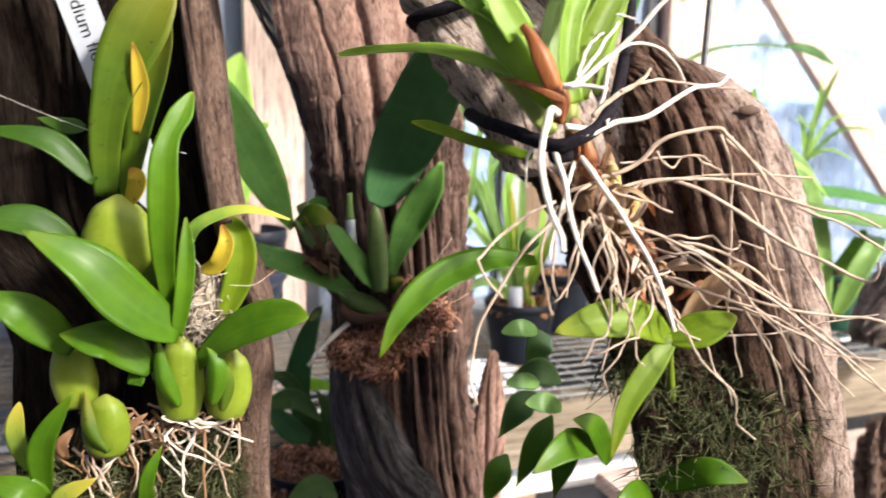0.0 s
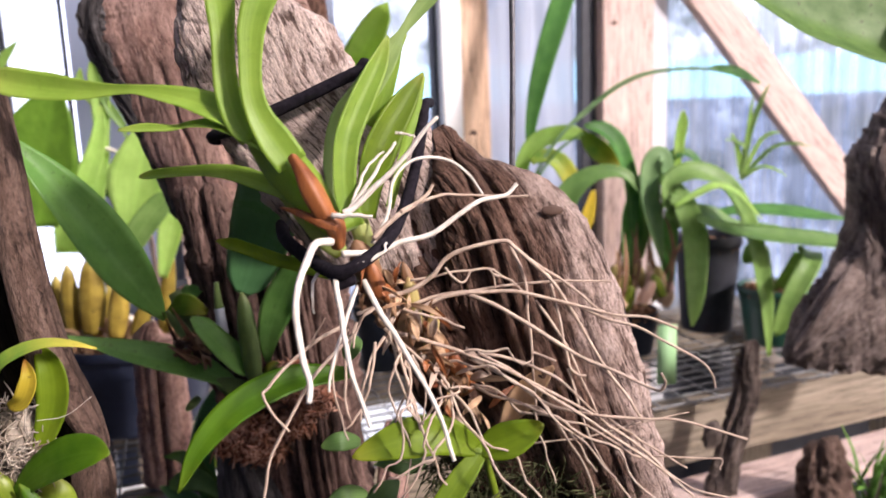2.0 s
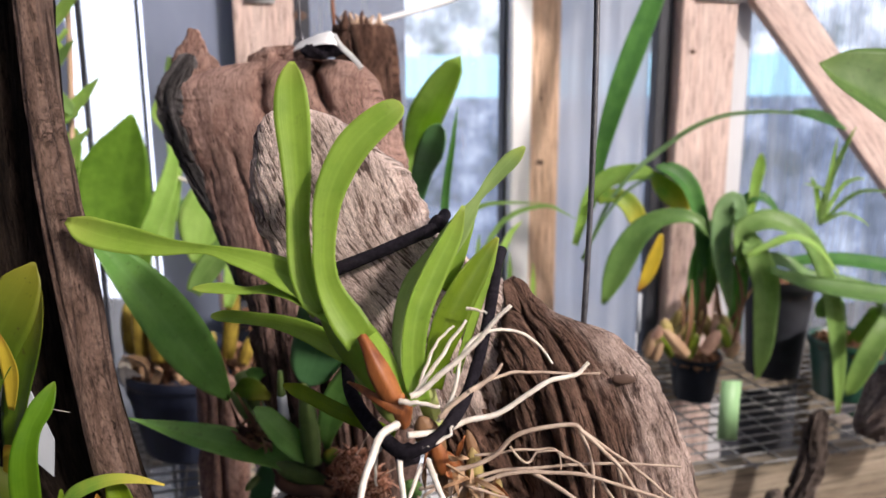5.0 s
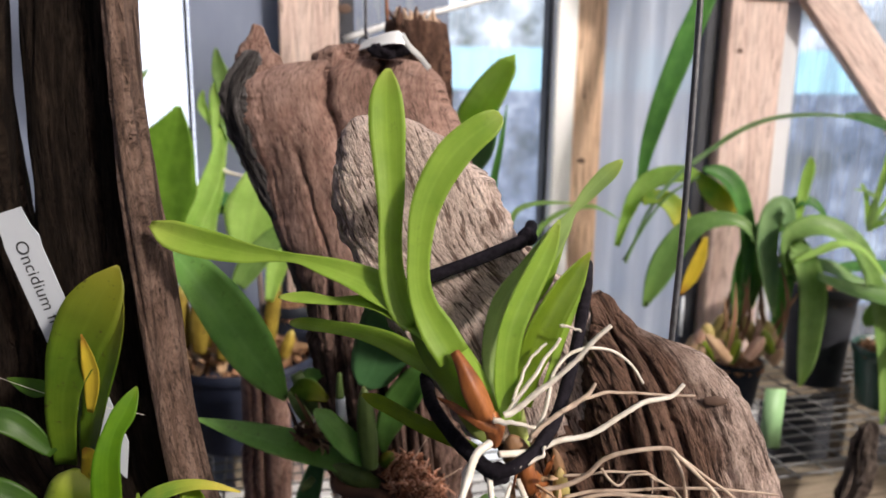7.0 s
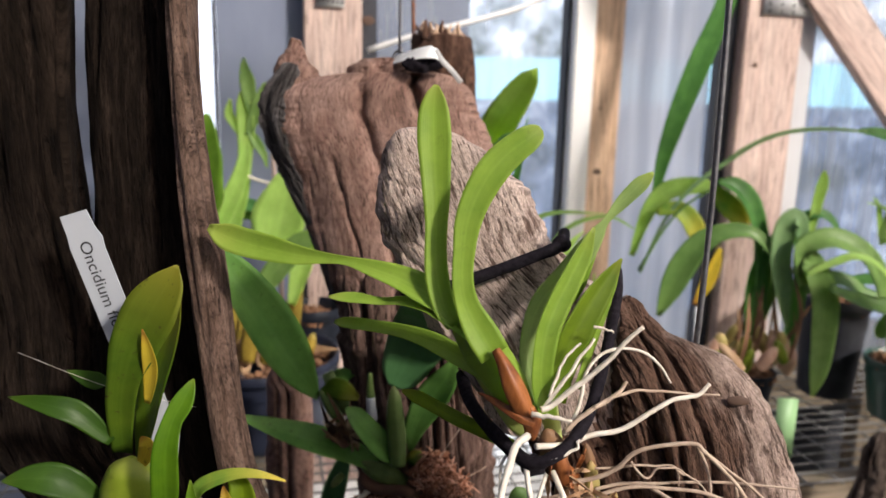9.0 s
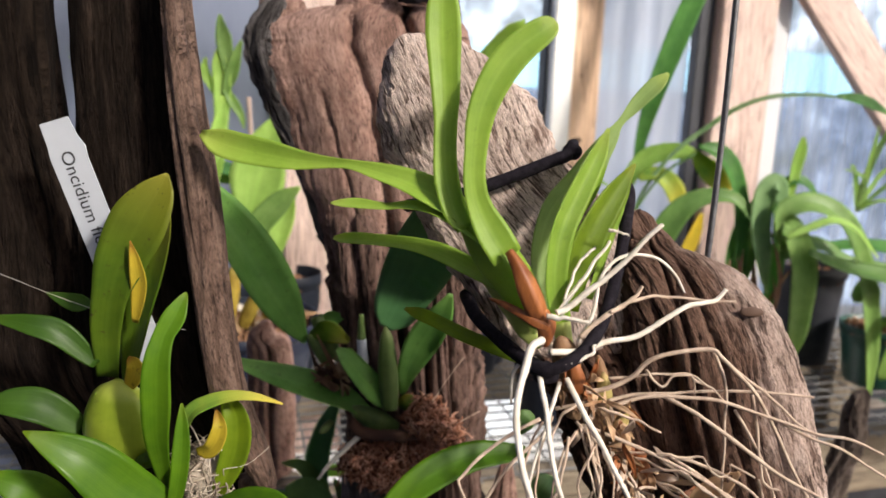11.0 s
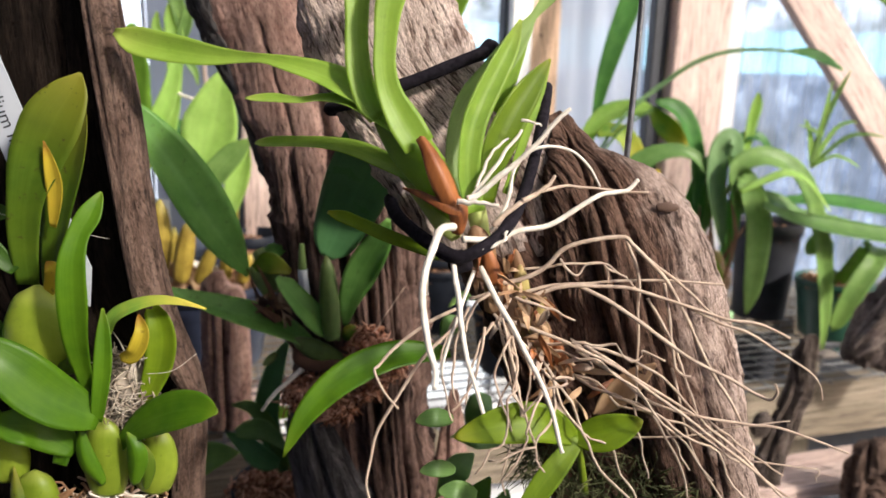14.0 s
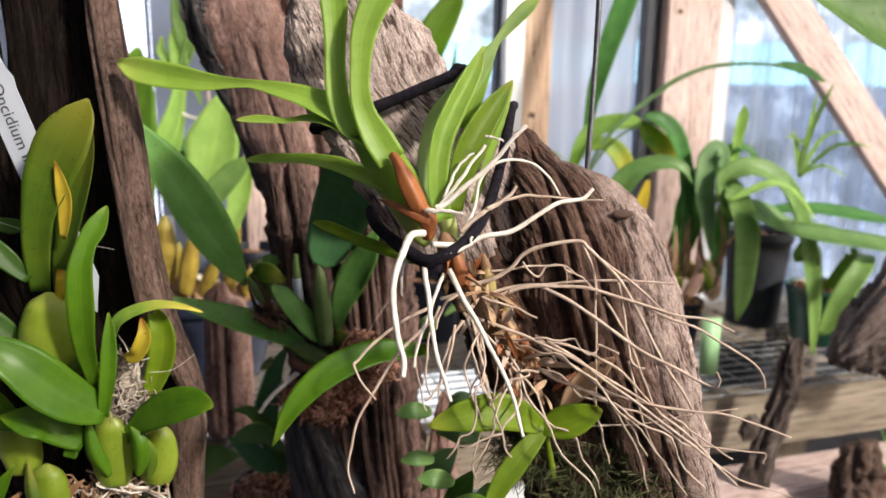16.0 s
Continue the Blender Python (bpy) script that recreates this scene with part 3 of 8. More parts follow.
def tuft_bm(centre, size, count, length, r, seed=0, droop=0.5, out=0.7, bias=(0, -0.4, 0)):
    """A tangle of fine bent strands filling an uneven mound."""
    rnd = random.Random(seed)
    bm = bmesh.new()
    c, sz = Vector(centre), Vector(size)
    for i in range(count):
        d = Vector((rnd.gauss(0, 1), rnd.gauss(0, 1), rnd.gauss(0, 1))).normalized()
        p = c + Vector((d.x * sz.x, d.y * sz.y, d.z * sz.z)) * rnd.uniform(0.35, 1.0) ** 0.6
        e = (d * out + Vector((rnd.gauss(0, 0.8), rnd.gauss(0, 0.8), rnd.gauss(0, 0.8))) + Vector(bias)).normalized() * length * rnd.uniform(0.4, 1.1)
        k = Vector((rnd.gauss(0, 1), rnd.gauss(0, 1), rnd.gauss(0, 1) - droop)) * length * 0.3
        tube_into(bm, [p, p + e * 0.5 + k * 0.5, p + e + k], r * rnd.uniform(0.6, 1.2), r * 0.3, n=3, sides=3, seed=i)
    return bm


def chips_bm(centre, size, count, length, r, seed=0):
    """Short stiff fibres matted over an uneven mound, most of them lying along its surface."""
    rnd = random.Random(seed)
    bm = bmesh.new()
    c = Vector(centre)
    for i in range(count):
        d = Vector((rnd.gauss(0, 1), rnd.gauss(-0.3, 1), rnd.gauss(0, 1))).normalized()
        p = c + Vector((d.x * size[0], d.y * size[1], d.z * size[2])) * rnd.uniform(0.8, 1.12)
        g = Vector((rnd.gauss(0, 1), rnd.gauss(0, 1), rnd.gauss(0, 1)))
        g = (g - d * g.dot(d)).normalized() + d * rnd.gauss(0.15, 0.3)
        e = g * length * rnd.uniform(0.4, 1.1)
        tube_into(bm, [p, p + e * 0.5 + d * 0.0012, p + e], r * rnd.uniform(0.6, 1.3), r * 0.5, n=2, sides=4, seed=i)
    return bm


def mound_bm(centre, size, seed=0, amp=0.2, freq=60, n=3):
    bm = bmesh.new()
    bmesh.ops.create_icosphere(bm, subdivisions=n + 2, radius=1)
    c = Vector(centre)
    for v in bm.verts:
        d = v.co.normalized()
        q = Vector((d.x * size[0], d.y * size[1], d.z * size[2]))
        v.co = c + q * (1 + amp * noise.noise(q * freq + Vector((seed, 0, 0))) + amp * 0.5 * noise.noise(q * freq * 2.6))
    return bm


def box_bm(lo, hi, bevel=0.002, uv_axis=2):
    """A bevelled bar from corner lo to corner hi, its grain along uv_axis."""
    bm = bmesh.new()
    lo, hi = Vector(lo), Vector(hi)
    bmesh.ops.create_cube(bm, size=1)
    for v in bm.verts:
        v.co = Vector([(lo[k] + hi[k]) / 2 + v.co[k] * (hi[k] - lo[k]) for k in range(3)])
    if bevel:
        bmesh.ops.bevel(bm, geom=bm.edges[:], offset=bevel, segments=2, affect="EDGES")
    uvl = bm.loops.layers.uv.new("UVMap")
    o = [k for k in range(3) if k != uv_axis]
    for f in bm.faces:
        for lp in f.loops:
            co = lp.vert.co
            lp[uvl].uv = (co[o[0]] + co[o[1]] * 1.3, co[uv_axis])
    return bm


def beam_bm(a, b, wide, deep, bevel=0.002):
    """A sawn bar from a to b lying in the wall's plane."""
    a, b = Vector(a), Vector(b)
    bm = box_bm((-wide / 2, -deep / 2, 0), (wide / 2, deep / 2, (b - a).length), bevel)
    z = (b - a).normalized()
    y = Vector((0, 1, 0))
    x = y.cross(z).normalized()
    y = z.cross(x)
    m = Matrix((x, y, z)).transposed().to_4x4()
    bmesh.ops.transform(bm, matrix=Matrix.Translation(a) @ m, verts=bm.verts)
    return bm


def corrugated_bm(x0, x1, z0, z1, y, pitch, depth, steps=8):
    bm = bmesh.new()
    n = max(2, int((x1 - x0) / pitch * steps))
    lo, hi = [], []
    for i in range(n + 1):
        x = x0 + (x1 - x0) * i / n
        yy = y + depth * 0.5 * math.sin(2 * math.pi * (x - x0) / pitch)
        lo.append(bm.verts.new((x, yy, z0)))
        hi.append(bm.verts.new((x, yy, z1)))
    for i in range(n):
        bm.faces.new((lo[i], lo[i + 1], hi[i + 1], hi[i]))
    return bm


def lathe_bm(at, prof, n=40, rib=0.0):
    bm = bmesh.new()
    c, rings = Vector(at), []
    for r, z in prof:
        rings.append([bm.verts.new(c + Vector((r * math.cos(2 * math.pi * k / n), r * math.sin(2 * math.pi * k / n), z))) for k in range(n)])
    for a, b in zip(rings, rings[1:]):
        for k in range(n):
            bm.faces.new((a[k], a[(k + 1) % n], b[(k + 1) % n], b[k]))
    bm.faces.new(rings[0][::-1])
    return bm


def pot(at, r, h, mat, label, ribbed=False, name="plant_pot", square=False):
    """A nursery pot with a thick rolled rim, open at the top, filled with bark mix."""
    t = thing(name, at, label, "plant pot", "potted plants on the bench")
    prof = [(r * 0.74, 0.0), (r * 0.76, 0.002)]
    for i in range(1, 15):
        z = h * (0.02 + 0.86 * i / 15)
        prof.append((r * (0.76 + 0.19 * i / 15) + (0.0009 if ribbed and i % 2 else 0), z))
    prof += [(r * 0.95, h * 0.88), (r * 1.0, h * 0.885), (r * 1.01, h * 0.93), (r * 1.0, h * 0.995), (r * 0.985, h), (r * 0.955, h * 0.995), (r * 0.94, h * 0.85), (r * 0.93, h * 0.7)]
    part("body", lathe_bm(at, prof, n=44), mat, t)
    rnd = random.Random(int(r * 9000 + at[0] * 777))
    bm = bmesh.new()
    for i in range(150):
        a, q = rnd.uniform(0, 6.283), r * 0.9 * rnd.random() ** 0.5
        ch = bmesh.ops.create_cube(bm, size=1)["verts"]
        m = Matrix.LocRotScale(Vector(at) + Vector((q * math.cos(a), q * math.sin(a), h * 0.86 + rnd.uniform(-0.004, 0.006))), Euler((rnd.uniform(0, 3), rnd.uniform(0, 3), rnd.uniform(0, 3))), Vector((rnd.uniform(0.008, 0.017), rnd.uniform(0.006, 0.011), rnd.uniform(0.003, 0.006))))
        bmesh.ops.transform(bm, matrix=m, verts=ch)
    part("bark_mix", bm, M_BARKMIX, t, "red-brown bark chips filling the pot", smooth=False)
    return t


def leaf(parent, pts, width, shape="lance", mat=None, label="", **kw):
    return part("leaf", leaf_bm(pts, width, shape, **kw), mat, parent, label)


# ======== structure ========
BENCH = 1.035


FRAME = [Matrix.Identity(4)]


def slab(name, lo, hi, mat, label, category, bevel=0.002, axis=2):
    ob = single(name, box_bm(lo, hi, bevel, axis), mat, label, category, kind="structure", smooth=False)
    ob.matrix_world = FRAME[-1]
    return ob


slab("floor", (-2.2, -1.8, -0.1), (2.6, 2.4, 0.0), M_GRAVEL, "damp dark gravel greenhouse floor", "floor", 0)
slab("ground", (-30, -30, -0.3), (30, 30, -0.1), M_GRAVEL, "dull ground outside the greenhouse", "ground", 0)
slab("pavement", (-0.9, 2.45, -0.1), (1.3, 5.0, -0.04), M_CONC, "pale sunlit concrete path outside the window", "pavement", 0.004)
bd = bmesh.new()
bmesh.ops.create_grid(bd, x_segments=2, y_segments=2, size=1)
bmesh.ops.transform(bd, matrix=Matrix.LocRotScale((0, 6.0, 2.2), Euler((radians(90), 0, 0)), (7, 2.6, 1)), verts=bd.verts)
backdrop = single("backdrop", bd, M_OUT, "glowing backdrop of pale sky, teal tank and dim shrubs in the distance", "backdrop", kind="structure", smooth=False)

# side walls, front wall and roof, all unseen; opaque blue parts added to block light
for nm, bm in (("wall_left", corrugated_bm(-1.8, 0.75, 0, 2.3, 0, 0.076, 0.016)), ("wall_right", corrugated_bm(-1.8, 2.02, 0, 2.3, 0, 0.076, 0.016))):
    m = Matrix.Translation((-1.7 if nm == "wall_left" else 2.2, 0, 0)) @ Matrix.Rotation(radians(90), 4, "Z")
    bmesh.ops.transform(bm, matrix=m, verts=bm.verts)
    ob = single(nm, bm, M_BLUE if nm == "wall_left" else M_ROOF, "unseen slate blue side wall added to keep the left dim" if nm == "wall_left" else "clear corrugated sheet wall", "wall", kind="structure")
    if nm == "wall_right":
        ob.visible_shadow = False
# added opaque so that less light reaches surfaces facing the camera
ob = single("wall_front", corrugated_bm(-1.7, 2.2, 0, 2.3, -1.8, 0.076, 0.016), M_BLUE, "unseen slate blue wall behind the viewer, added to cut front light", "wall", kind="structure")
# solid left part is added to hold skylight off the left mount
for x0, x1, mat, lab in ((-1.8, -0.42, M_BLUE, "unseen slate blue roof sheeting added to block skylight on the left"), (-0.44, 2.3, M_ROOF, "clear corrugated roof sheeting")):
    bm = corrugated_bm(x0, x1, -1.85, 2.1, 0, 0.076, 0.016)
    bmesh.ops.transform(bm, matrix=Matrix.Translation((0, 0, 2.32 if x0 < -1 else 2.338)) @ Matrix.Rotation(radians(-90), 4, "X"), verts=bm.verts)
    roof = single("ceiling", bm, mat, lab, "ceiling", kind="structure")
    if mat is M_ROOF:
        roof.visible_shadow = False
for y in (-0.9, 0.42):
    slab("rafter", (-1.7, y - 0.022, 2.19), (2.2, y + 0.022, 2.29), M_STUD, "sawn timber purlin under the roof", "beam", axis=0)

# back wall, bay by bay, built along its own line and turned into place
WALL = Matrix.Translation((0, 1.295, 0)) @ Matrix.Rotation(radians(18.0), 4, "Z") @ Matrix.Translation((0, -1.45, 0))
FRAME.append(WALL)
slab("wall_sheet_far", (-1.75, 1.475, 0), (-0.521 - 0.035, 1.485, 2.29), M_LINING, "slate blue sheet lining on the back wall", "wall", 0)
slab("wall_sheet_blue", (-0.438 - 0.005, 1.475, 0), (-0.02, 1.485, 2.29), M_LINING, "slate blue sheet lining on the back wall", "wall", 0)
ob = single("window_strip", corrugated_bm(-0.515, -0.442, 0.1, 2.29, 1.38, 0.9, 0.001), M_GLOW, "bright white translucent strip in the back wall", "window", kind="structure")
ob.matrix_world, ob.visible_shadow = WALL, False
slab("trim_strip", (-0.521, 1.37, 0), (-0.515, 1.39, 2.29), M_DARKGAP, "dark edge of the white strip", "trim", 0.001)
slab("trim_strip", (-0.442, 1.37, 0), (-0.438, 1.39, 2.29), M_DARKGAP, "dark edge of the white strip", "trim", 0.001)
slab("stud_1", (-0.305, 1.43, 0), (-0.212, 1.474, 2.29), M_STUD, "pinkish sawn timber stud with a knot", "post")
slab("trim_dark", (-0.212 + 0.002, 1.45, 0), (-0.185, 1.47, 2.29), M_DARKGAP, "dark edge strip beside the timber stud", "trim")
ob = single("window_1", corrugated_bm(-0.185 + 0.004, 0.149, 0.4, 2.29, 1.462, 0.9, 0.002), M_CLEAR, "hazy clear film window in the back wall", "window", kind="structure")
ob.matrix_world, ob.visible_shadow = WALL, False
slab("trim_white", (0.1555, 1.416, 0), (0.193, 1.47, 2.29), M_WHITE, "white painted batten beside the pine stud", "trim")
slab("trim_seal", (0.150, 1.44, 0), (0.154, 1.47, 2.29), M_DARKGAP, "thin dark seal along the white batten", "trim", 0.001)
slab("stud_2", (0.195, 1.425, 0), (0.251, 1.47, 2.29), M_PINE, "orange pine stud with knots", "post")
ob = single("window_2", corrugated_bm(0.252 + 0.002, 0.455, 0.98, 2.29, 1.468, 0.05, 0.008), M_MILK, "milky corrugated sheet stained grey", "window", kind="structure")
ob.matrix_world, ob.visible_shadow = WALL, False
slab("trim_gap", (0.457, 1.445, 0), (0.488, 1.47, 2.29), M_DARKGAP, "dark gap strip beside the wide stud", "trim")
slab("stud_3", (0.490, 1.42, 0), (0.608, 1.47, 2.29), M_STUD, "wide pinkish sawn timber stud", "post")
slab("trim_pale", (0.610, 1.44, 0), (0.656, 1.468, 2.29), M_GREYB, "pale batten beside the wide stud", "trim")
ob = single("window_3", corrugated_bm(0.656 + 0.003, 2.3, 0.98, 2.29, 1.47, 0.05, 0.012), M_CORR, "clear corrugated sheet with rain streaks", "window", kind="structure")
ob.matrix_world, ob.visible_shadow = WALL, False
brace = single("brace", beam_bm((0.604, 1.410, 1.792), (1.178, 1.410, 1.207), 0.085, 0.022), M_STUD, "pinkish diagonal timber brace across the clear sheet", "beam", kind="structure", smooth=False)
brace.matrix_world = WALL
# dark colour stands in for the shade behind and under the bench
slab("sill_wall_right", (0.252, 1.472, 0.0), (2.3, 1.49, 0.985), M_DARKGAP, "sheet wall below the windows, coloured dark for shade under the bench", "wall", 0)
slab("sill_wall", (-0.02, 1.455, 0.0), (0.2, 1.485, 0.42), M_BLUE, "slate blue sheet below the window", "wall", 0)

for stud, kx, ky, kz, kr in (("stud_1", (-0.203, 1.430, 1.665)[0], 1.4305, (-0.203, 1.430, 1.665)[2], 0.011), ("stud_2", (0.215, 1.425, 1.421)[0], 1.4255, (0.215, 1.425, 1.421)[2], 0.008), ("stud_2", (0.214, 1.425, 1.534)[0], 1.4255, (0.214, 1.425, 1.534)[2], 0.004), ("stud_2", (0.191, 1.425, 1.524)[0], 1.4255, (0.191, 1.425, 1.524)[2], 0.004), ("stud_3", (0.515, 1.420, 1.619)[0], 1.4205, (0.515, 1.420, 1.619)[2], 0.007)):
    part("knot", mound_bm((kx, ky, kz), (kr, 0.0012, kr * 0.7), kx * 9, 0.25, 200, 1), M_RIDGE, bpy.data.objects[stud])

# perforated nail plates on the studs
for (lo, hi, lab) in (((0.517, 1.415, 1.760), (0.667, 1.415, 1.709), "perforated galvanised nail plate on the wide stud"), ((-0.287, 1.425, 1.750), (-0.241, 1.425, 1.682), "small perforated galvanised plate on the stud")):
    x0, x1, z1, z0 = lo[0], hi[0], lo[2], hi[2]
    pl = thing("nail_plate", (0, 0, 0), lab, "metal plate")
    pl.matrix_world = WALL
    part("plate", box_bm((x0, lo[1] - 0.0012, z0), (x1, lo[1], z1), 0.0004), M_ZINC, pl)
    hb = bmesh.new()
    for i in range(6):
        for k in range(4):
            cx, cz = x0 + (x1 - x0) * (i + 0.5) / 6, z0 + (z1 - z0) * (k + 0.5) / 4
            bmesh.ops.create_cone(hb, cap_ends=True, segments=8, radius1=0.0028, radius2=0.0028, depth=0.0006, matrix=Matrix.Translation((cx, lo[1] - 0.0016, cz)) @ Matrix.Rotation(radians(90), 4, "X"))
    part("holes", hb, M_DARKGAP, pl, "rows of dark nail holes")

FRAME.append(Matrix.Identity(4))
BENCH_AT = Matrix.Translation((0, 0.802, 0)) @ Matrix.Rotation(radians(18.0), 4, "Z") @ Matrix.Translation((0, -0.955, 0))
# bench: front rail, back rail, galvanised mesh top, lower planks
bench = thing("bench", (0, 0, 0), "timber staging bench with a galvanised mesh top", "bench")
bench.matrix_world = BENCH_AT
part("front_rail", box_bm((-1.6, 0.955, BENCH - 0.095), (2.1, 0.99, BENCH - 0.004), 0.003, 0), M_RAIL, bench, "pale greenish treated timber rail", smooth=False)
part("back_rail", box_bm((-1.6, 1.37, BENCH - 0.095), (2.1, 1.405, BENCH - 0.004), 0.003, 0), M_RAIL, bench, smooth=False)
for x in (-1.3, -0.25, 0.95, 1.95):
    part("leg", box_bm((x, 0.992, 0), (x + 0.09, 1.03, BENCH - 0.006), 0.003), M_RAIL, bench, smooth=False)
    part("leg", box_bm((x, 1.33, 0), (x + 0.09, 1.368, BENCH - 0.006), 0.003), M_RAIL, bench, smooth=False)
for i in range(60):
    x = -1.0 + i * 0.05
    if -0.75 < x < 1.6:
        part("mesh_wire", tube([(x, 0.94, BENCH), (x, 1.2, BENCH), (x, 1.41, BENCH)], 0.0016, n=2, sides=6), M_MESH, bench)
for i in range(19):
    y = 0.945 + i * 0.025
    part("mesh_wire", tube([(-1.0, y, BENCH + 0.003), (0.4, y, BENCH + 0.003), (1.8, y, BENCH + 0.003)], 0.0016, n=2, sides=6), M_MESH, bench)
part("low_plank", box_bm((0.25, 0.87, 0.900), (1.5, 0.953, 0.922), 0.003, 0), M_STUD, bench, "pinkish sawn plank fixed below the rail", smooth=False)
for x in (0.4, 1.3):
    part("bracket", box_bm((x, 0.9, 0.80), (x + 0.04, 1.0, 0.90), 0.003), M_RAIL, bench, smooth=False)
shelf = thing("lower_shelf", (0, 0, 0), "white painted slatted shelf under the bench mesh", "shelf")
shelf.matrix_world = BENCH_AT
for k in range(5):
    part("slat", box_bm((-0.7, 0.992 + k * 0.07, 0.88), (0.36, 1.052 + k * 0.07, 0.895), 0.002, 0), M_WHITE, shelf, smooth=False)


# ======== hanging driftwood with the large bare-rooted orchid ========
plank = thing("driftwood_plank", (0.110, 0.360, 1.173), "bleached grey-brown driftwood plank hanging on a wire", "driftwood")
part("wood", loft_bm([
    ((-0.015, 0.402, 1.519), (0.003, 0.402, 1.520), 0.012),
    ((-0.024, 0.400, 1.509), (0.026, 0.400, 1.511), 0.017),
    ((-0.028, 0.396, 1.477), (0.057, 0.396, 1.485), 0.020),
    ((-0.019, 0.392, 1.450), (0.073, 0.392, 1.456), 0.022),
    ((0.002, 0.388, 1.414), (0.111, 0.390, 1.427), 0.022),
    ((0.027, 0.386, 1.378), (0.125, 0.388, 1.395), 0.022),
    ((0.048, 0.384, 1.349), (0.126, 0.386, 1.359), 0.018),
], around=230, along=200, power=3.4, rough=0.0006, crack=0.0012, seed=3, ragged=0.0035, grain=(190, 60), lump=0.003, end=0.6,
    cuts=((0.12, 0.2, 0.002, 0.015, 0.1, 0.4), (-0.3, -0.2, 0.0025, 0.02, 0.4, 0.75), (0.3, 0.35, 0.008, 0.06, 0.65, 1.0))), M_FACE, plank, "bleached upper slab")
part("rotten_core", loft_bm([
    ((0.025, 0.392, 1.390), (0.138, 0.396, 1.403), 0.016),
    ((0.038, 0.388, 1.371), (0.165, 0.394, 1.384), 0.020),
    ((0.063, 0.382, 1.343), (0.179, 0.390, 1.355), 0.023),
    ((0.084, 0.376, 1.308), (0.189, 0.384, 1.320), 0.024),
    ((0.103, 0.370, 1.269), (0.201, 0.378, 1.274), 0.024),
    ((0.121, 0.366, 1.221), (0.218, 0.374, 1.218), 0.024),
    ((0.138, 0.366, 1.153), (0.230, 0.374, 1.149), 0.022),
    ((0.155, 0.368, 1.096), (0.235, 0.374, 1.091), 0.012),
], around=200, along=200, power=2.6, rough=0.005, crack=0.012, seed=31, crag=0.005, grain=(80, 16), lump=0.008, end=0.7), M_ROT, plank, "crumbling red-brown core of the plank")
part("bleached_lobe", loft_bm([
    ((0.106, 0.384, 1.431), (0.112, 0.386, 1.434), 0.010),
    ((0.102, 0.378, 1.415), (0.132, 0.384, 1.415), 0.018),
    ((0.098, 0.374, 1.396), (0.170, 0.380, 1.400), 0.024),
    ((0.106, 0.370, 1.366), (0.193, 0.372, 1.369), 0.027),
    ((0.118, 0.366, 1.325), (0.205, 0.364, 1.327), 0.028),
    ((0.139, 0.362, 1.280), (0.215, 0.358, 1.283), 0.026),
    ((0.160, 0.360, 1.225), (0.229, 0.354, 1.230), 0.024),
    ((0.178, 0.362, 1.157), (0.246, 0.356, 1.163), 0.022),
    ((0.189, 0.364, 1.100), (0.246, 0.358, 1.106), 0.012),
], around=240, along=240, power=2.3, rough=0.0010, crack=0.0014, seed=37, crag=0.0017, crag_len=42, ragged=0.002, grain=(95, 14), lump=0.007, end=0.6,
    cuts=((-0.62, -0.7, 0.014, 0.10, 0.28, 1.1), (0.02, -0.05, 0.006, 0.035, 0.12, 0.75), (-0.3, -0.35, 0.006, 0.03, 0.05, 0.6), (0.45, 0.4, 0.003, 0.02, 0.3, 0.8), (0.2, 0.3, 0.003, 0.015, 0.4, 1.0))), M_LOBE, plank, "bleached outer lobe split by deep crevices")
kc = Vector((0.165, 0.352, 1.390))
part("knot", mound_bm(kc, (0.0056, 0.0012, 0.0028), 7, 0.2, 300, 1), M_RIDGE, plank, "dark eye of an old knot")
hw = bmesh.new()
top = Vector((0.148, 0.375, 1.408))
tube_into(hw, [top + Vector((-0.002, 0.004, -0.012)), top, top + Vector((0.003, 0.008, 0.14)), top + Vector((-0.002, 0.015, 0.45)), (top.x, 0.42, 2.2)], 0.00165, 0.00165, n=24, sides=8)
part("hanging_wire", hw, M_WIRE, plank, "straight dull steel hanging wire")

ties = thing("cloth_tie", (0.030, 0.360, 1.447), "black cloth tie stretched round the driftwood plank", "tie", "black ties")
band = part("band", tube([(-0.004, 0.402, 1.431), (-0.008, 0.374, 1.433), (0.012, 0.362, 1.439), (0.038, 0.361, 1.449), (0.061, 0.362, 1.459), (0.073, 0.366, 1.464), (0.076, 0.385, 1.467)], 0.0033, 0.0031, n=30, sides=9, wob=0.0006, seed=2), M_ROPE, ties)
part("knot", mound_bm((0.073, 0.366, 1.465), (0.005, 0.004, 0.0045), 2, 0.25, 200, 1), M_ROPE, band)
ties = thing("cloth_tie", (0.061, 0.330, 1.364), "black cloth tie holding the orchid's crown to the plank", "tie", "black ties")
band = part("band", tube([(0.0235, 0.3800, 1.3850), (0.0285, 0.3560, 1.3815), (0.0380, 0.3345, 1.3780), (0.0511, 0.3170, 1.3729), (0.0598, 0.3090, 1.3711), (0.0683, 0.3070, 1.3747), (0.0774, 0.3120, 1.3798), (0.0858, 0.3220, 1.3887), (0.0920, 0.3340, 1.4009), (0.0973, 0.3460, 1.4180), (0.1003, 0.3540, 1.4337), (0.1023, 0.3620, 1.4449), (0.1058, 0.3880, 1.4469)], 0.0036, 0.0027, n=60, sides=10, wob=0.0005, seed=5), M_ROPE, ties)

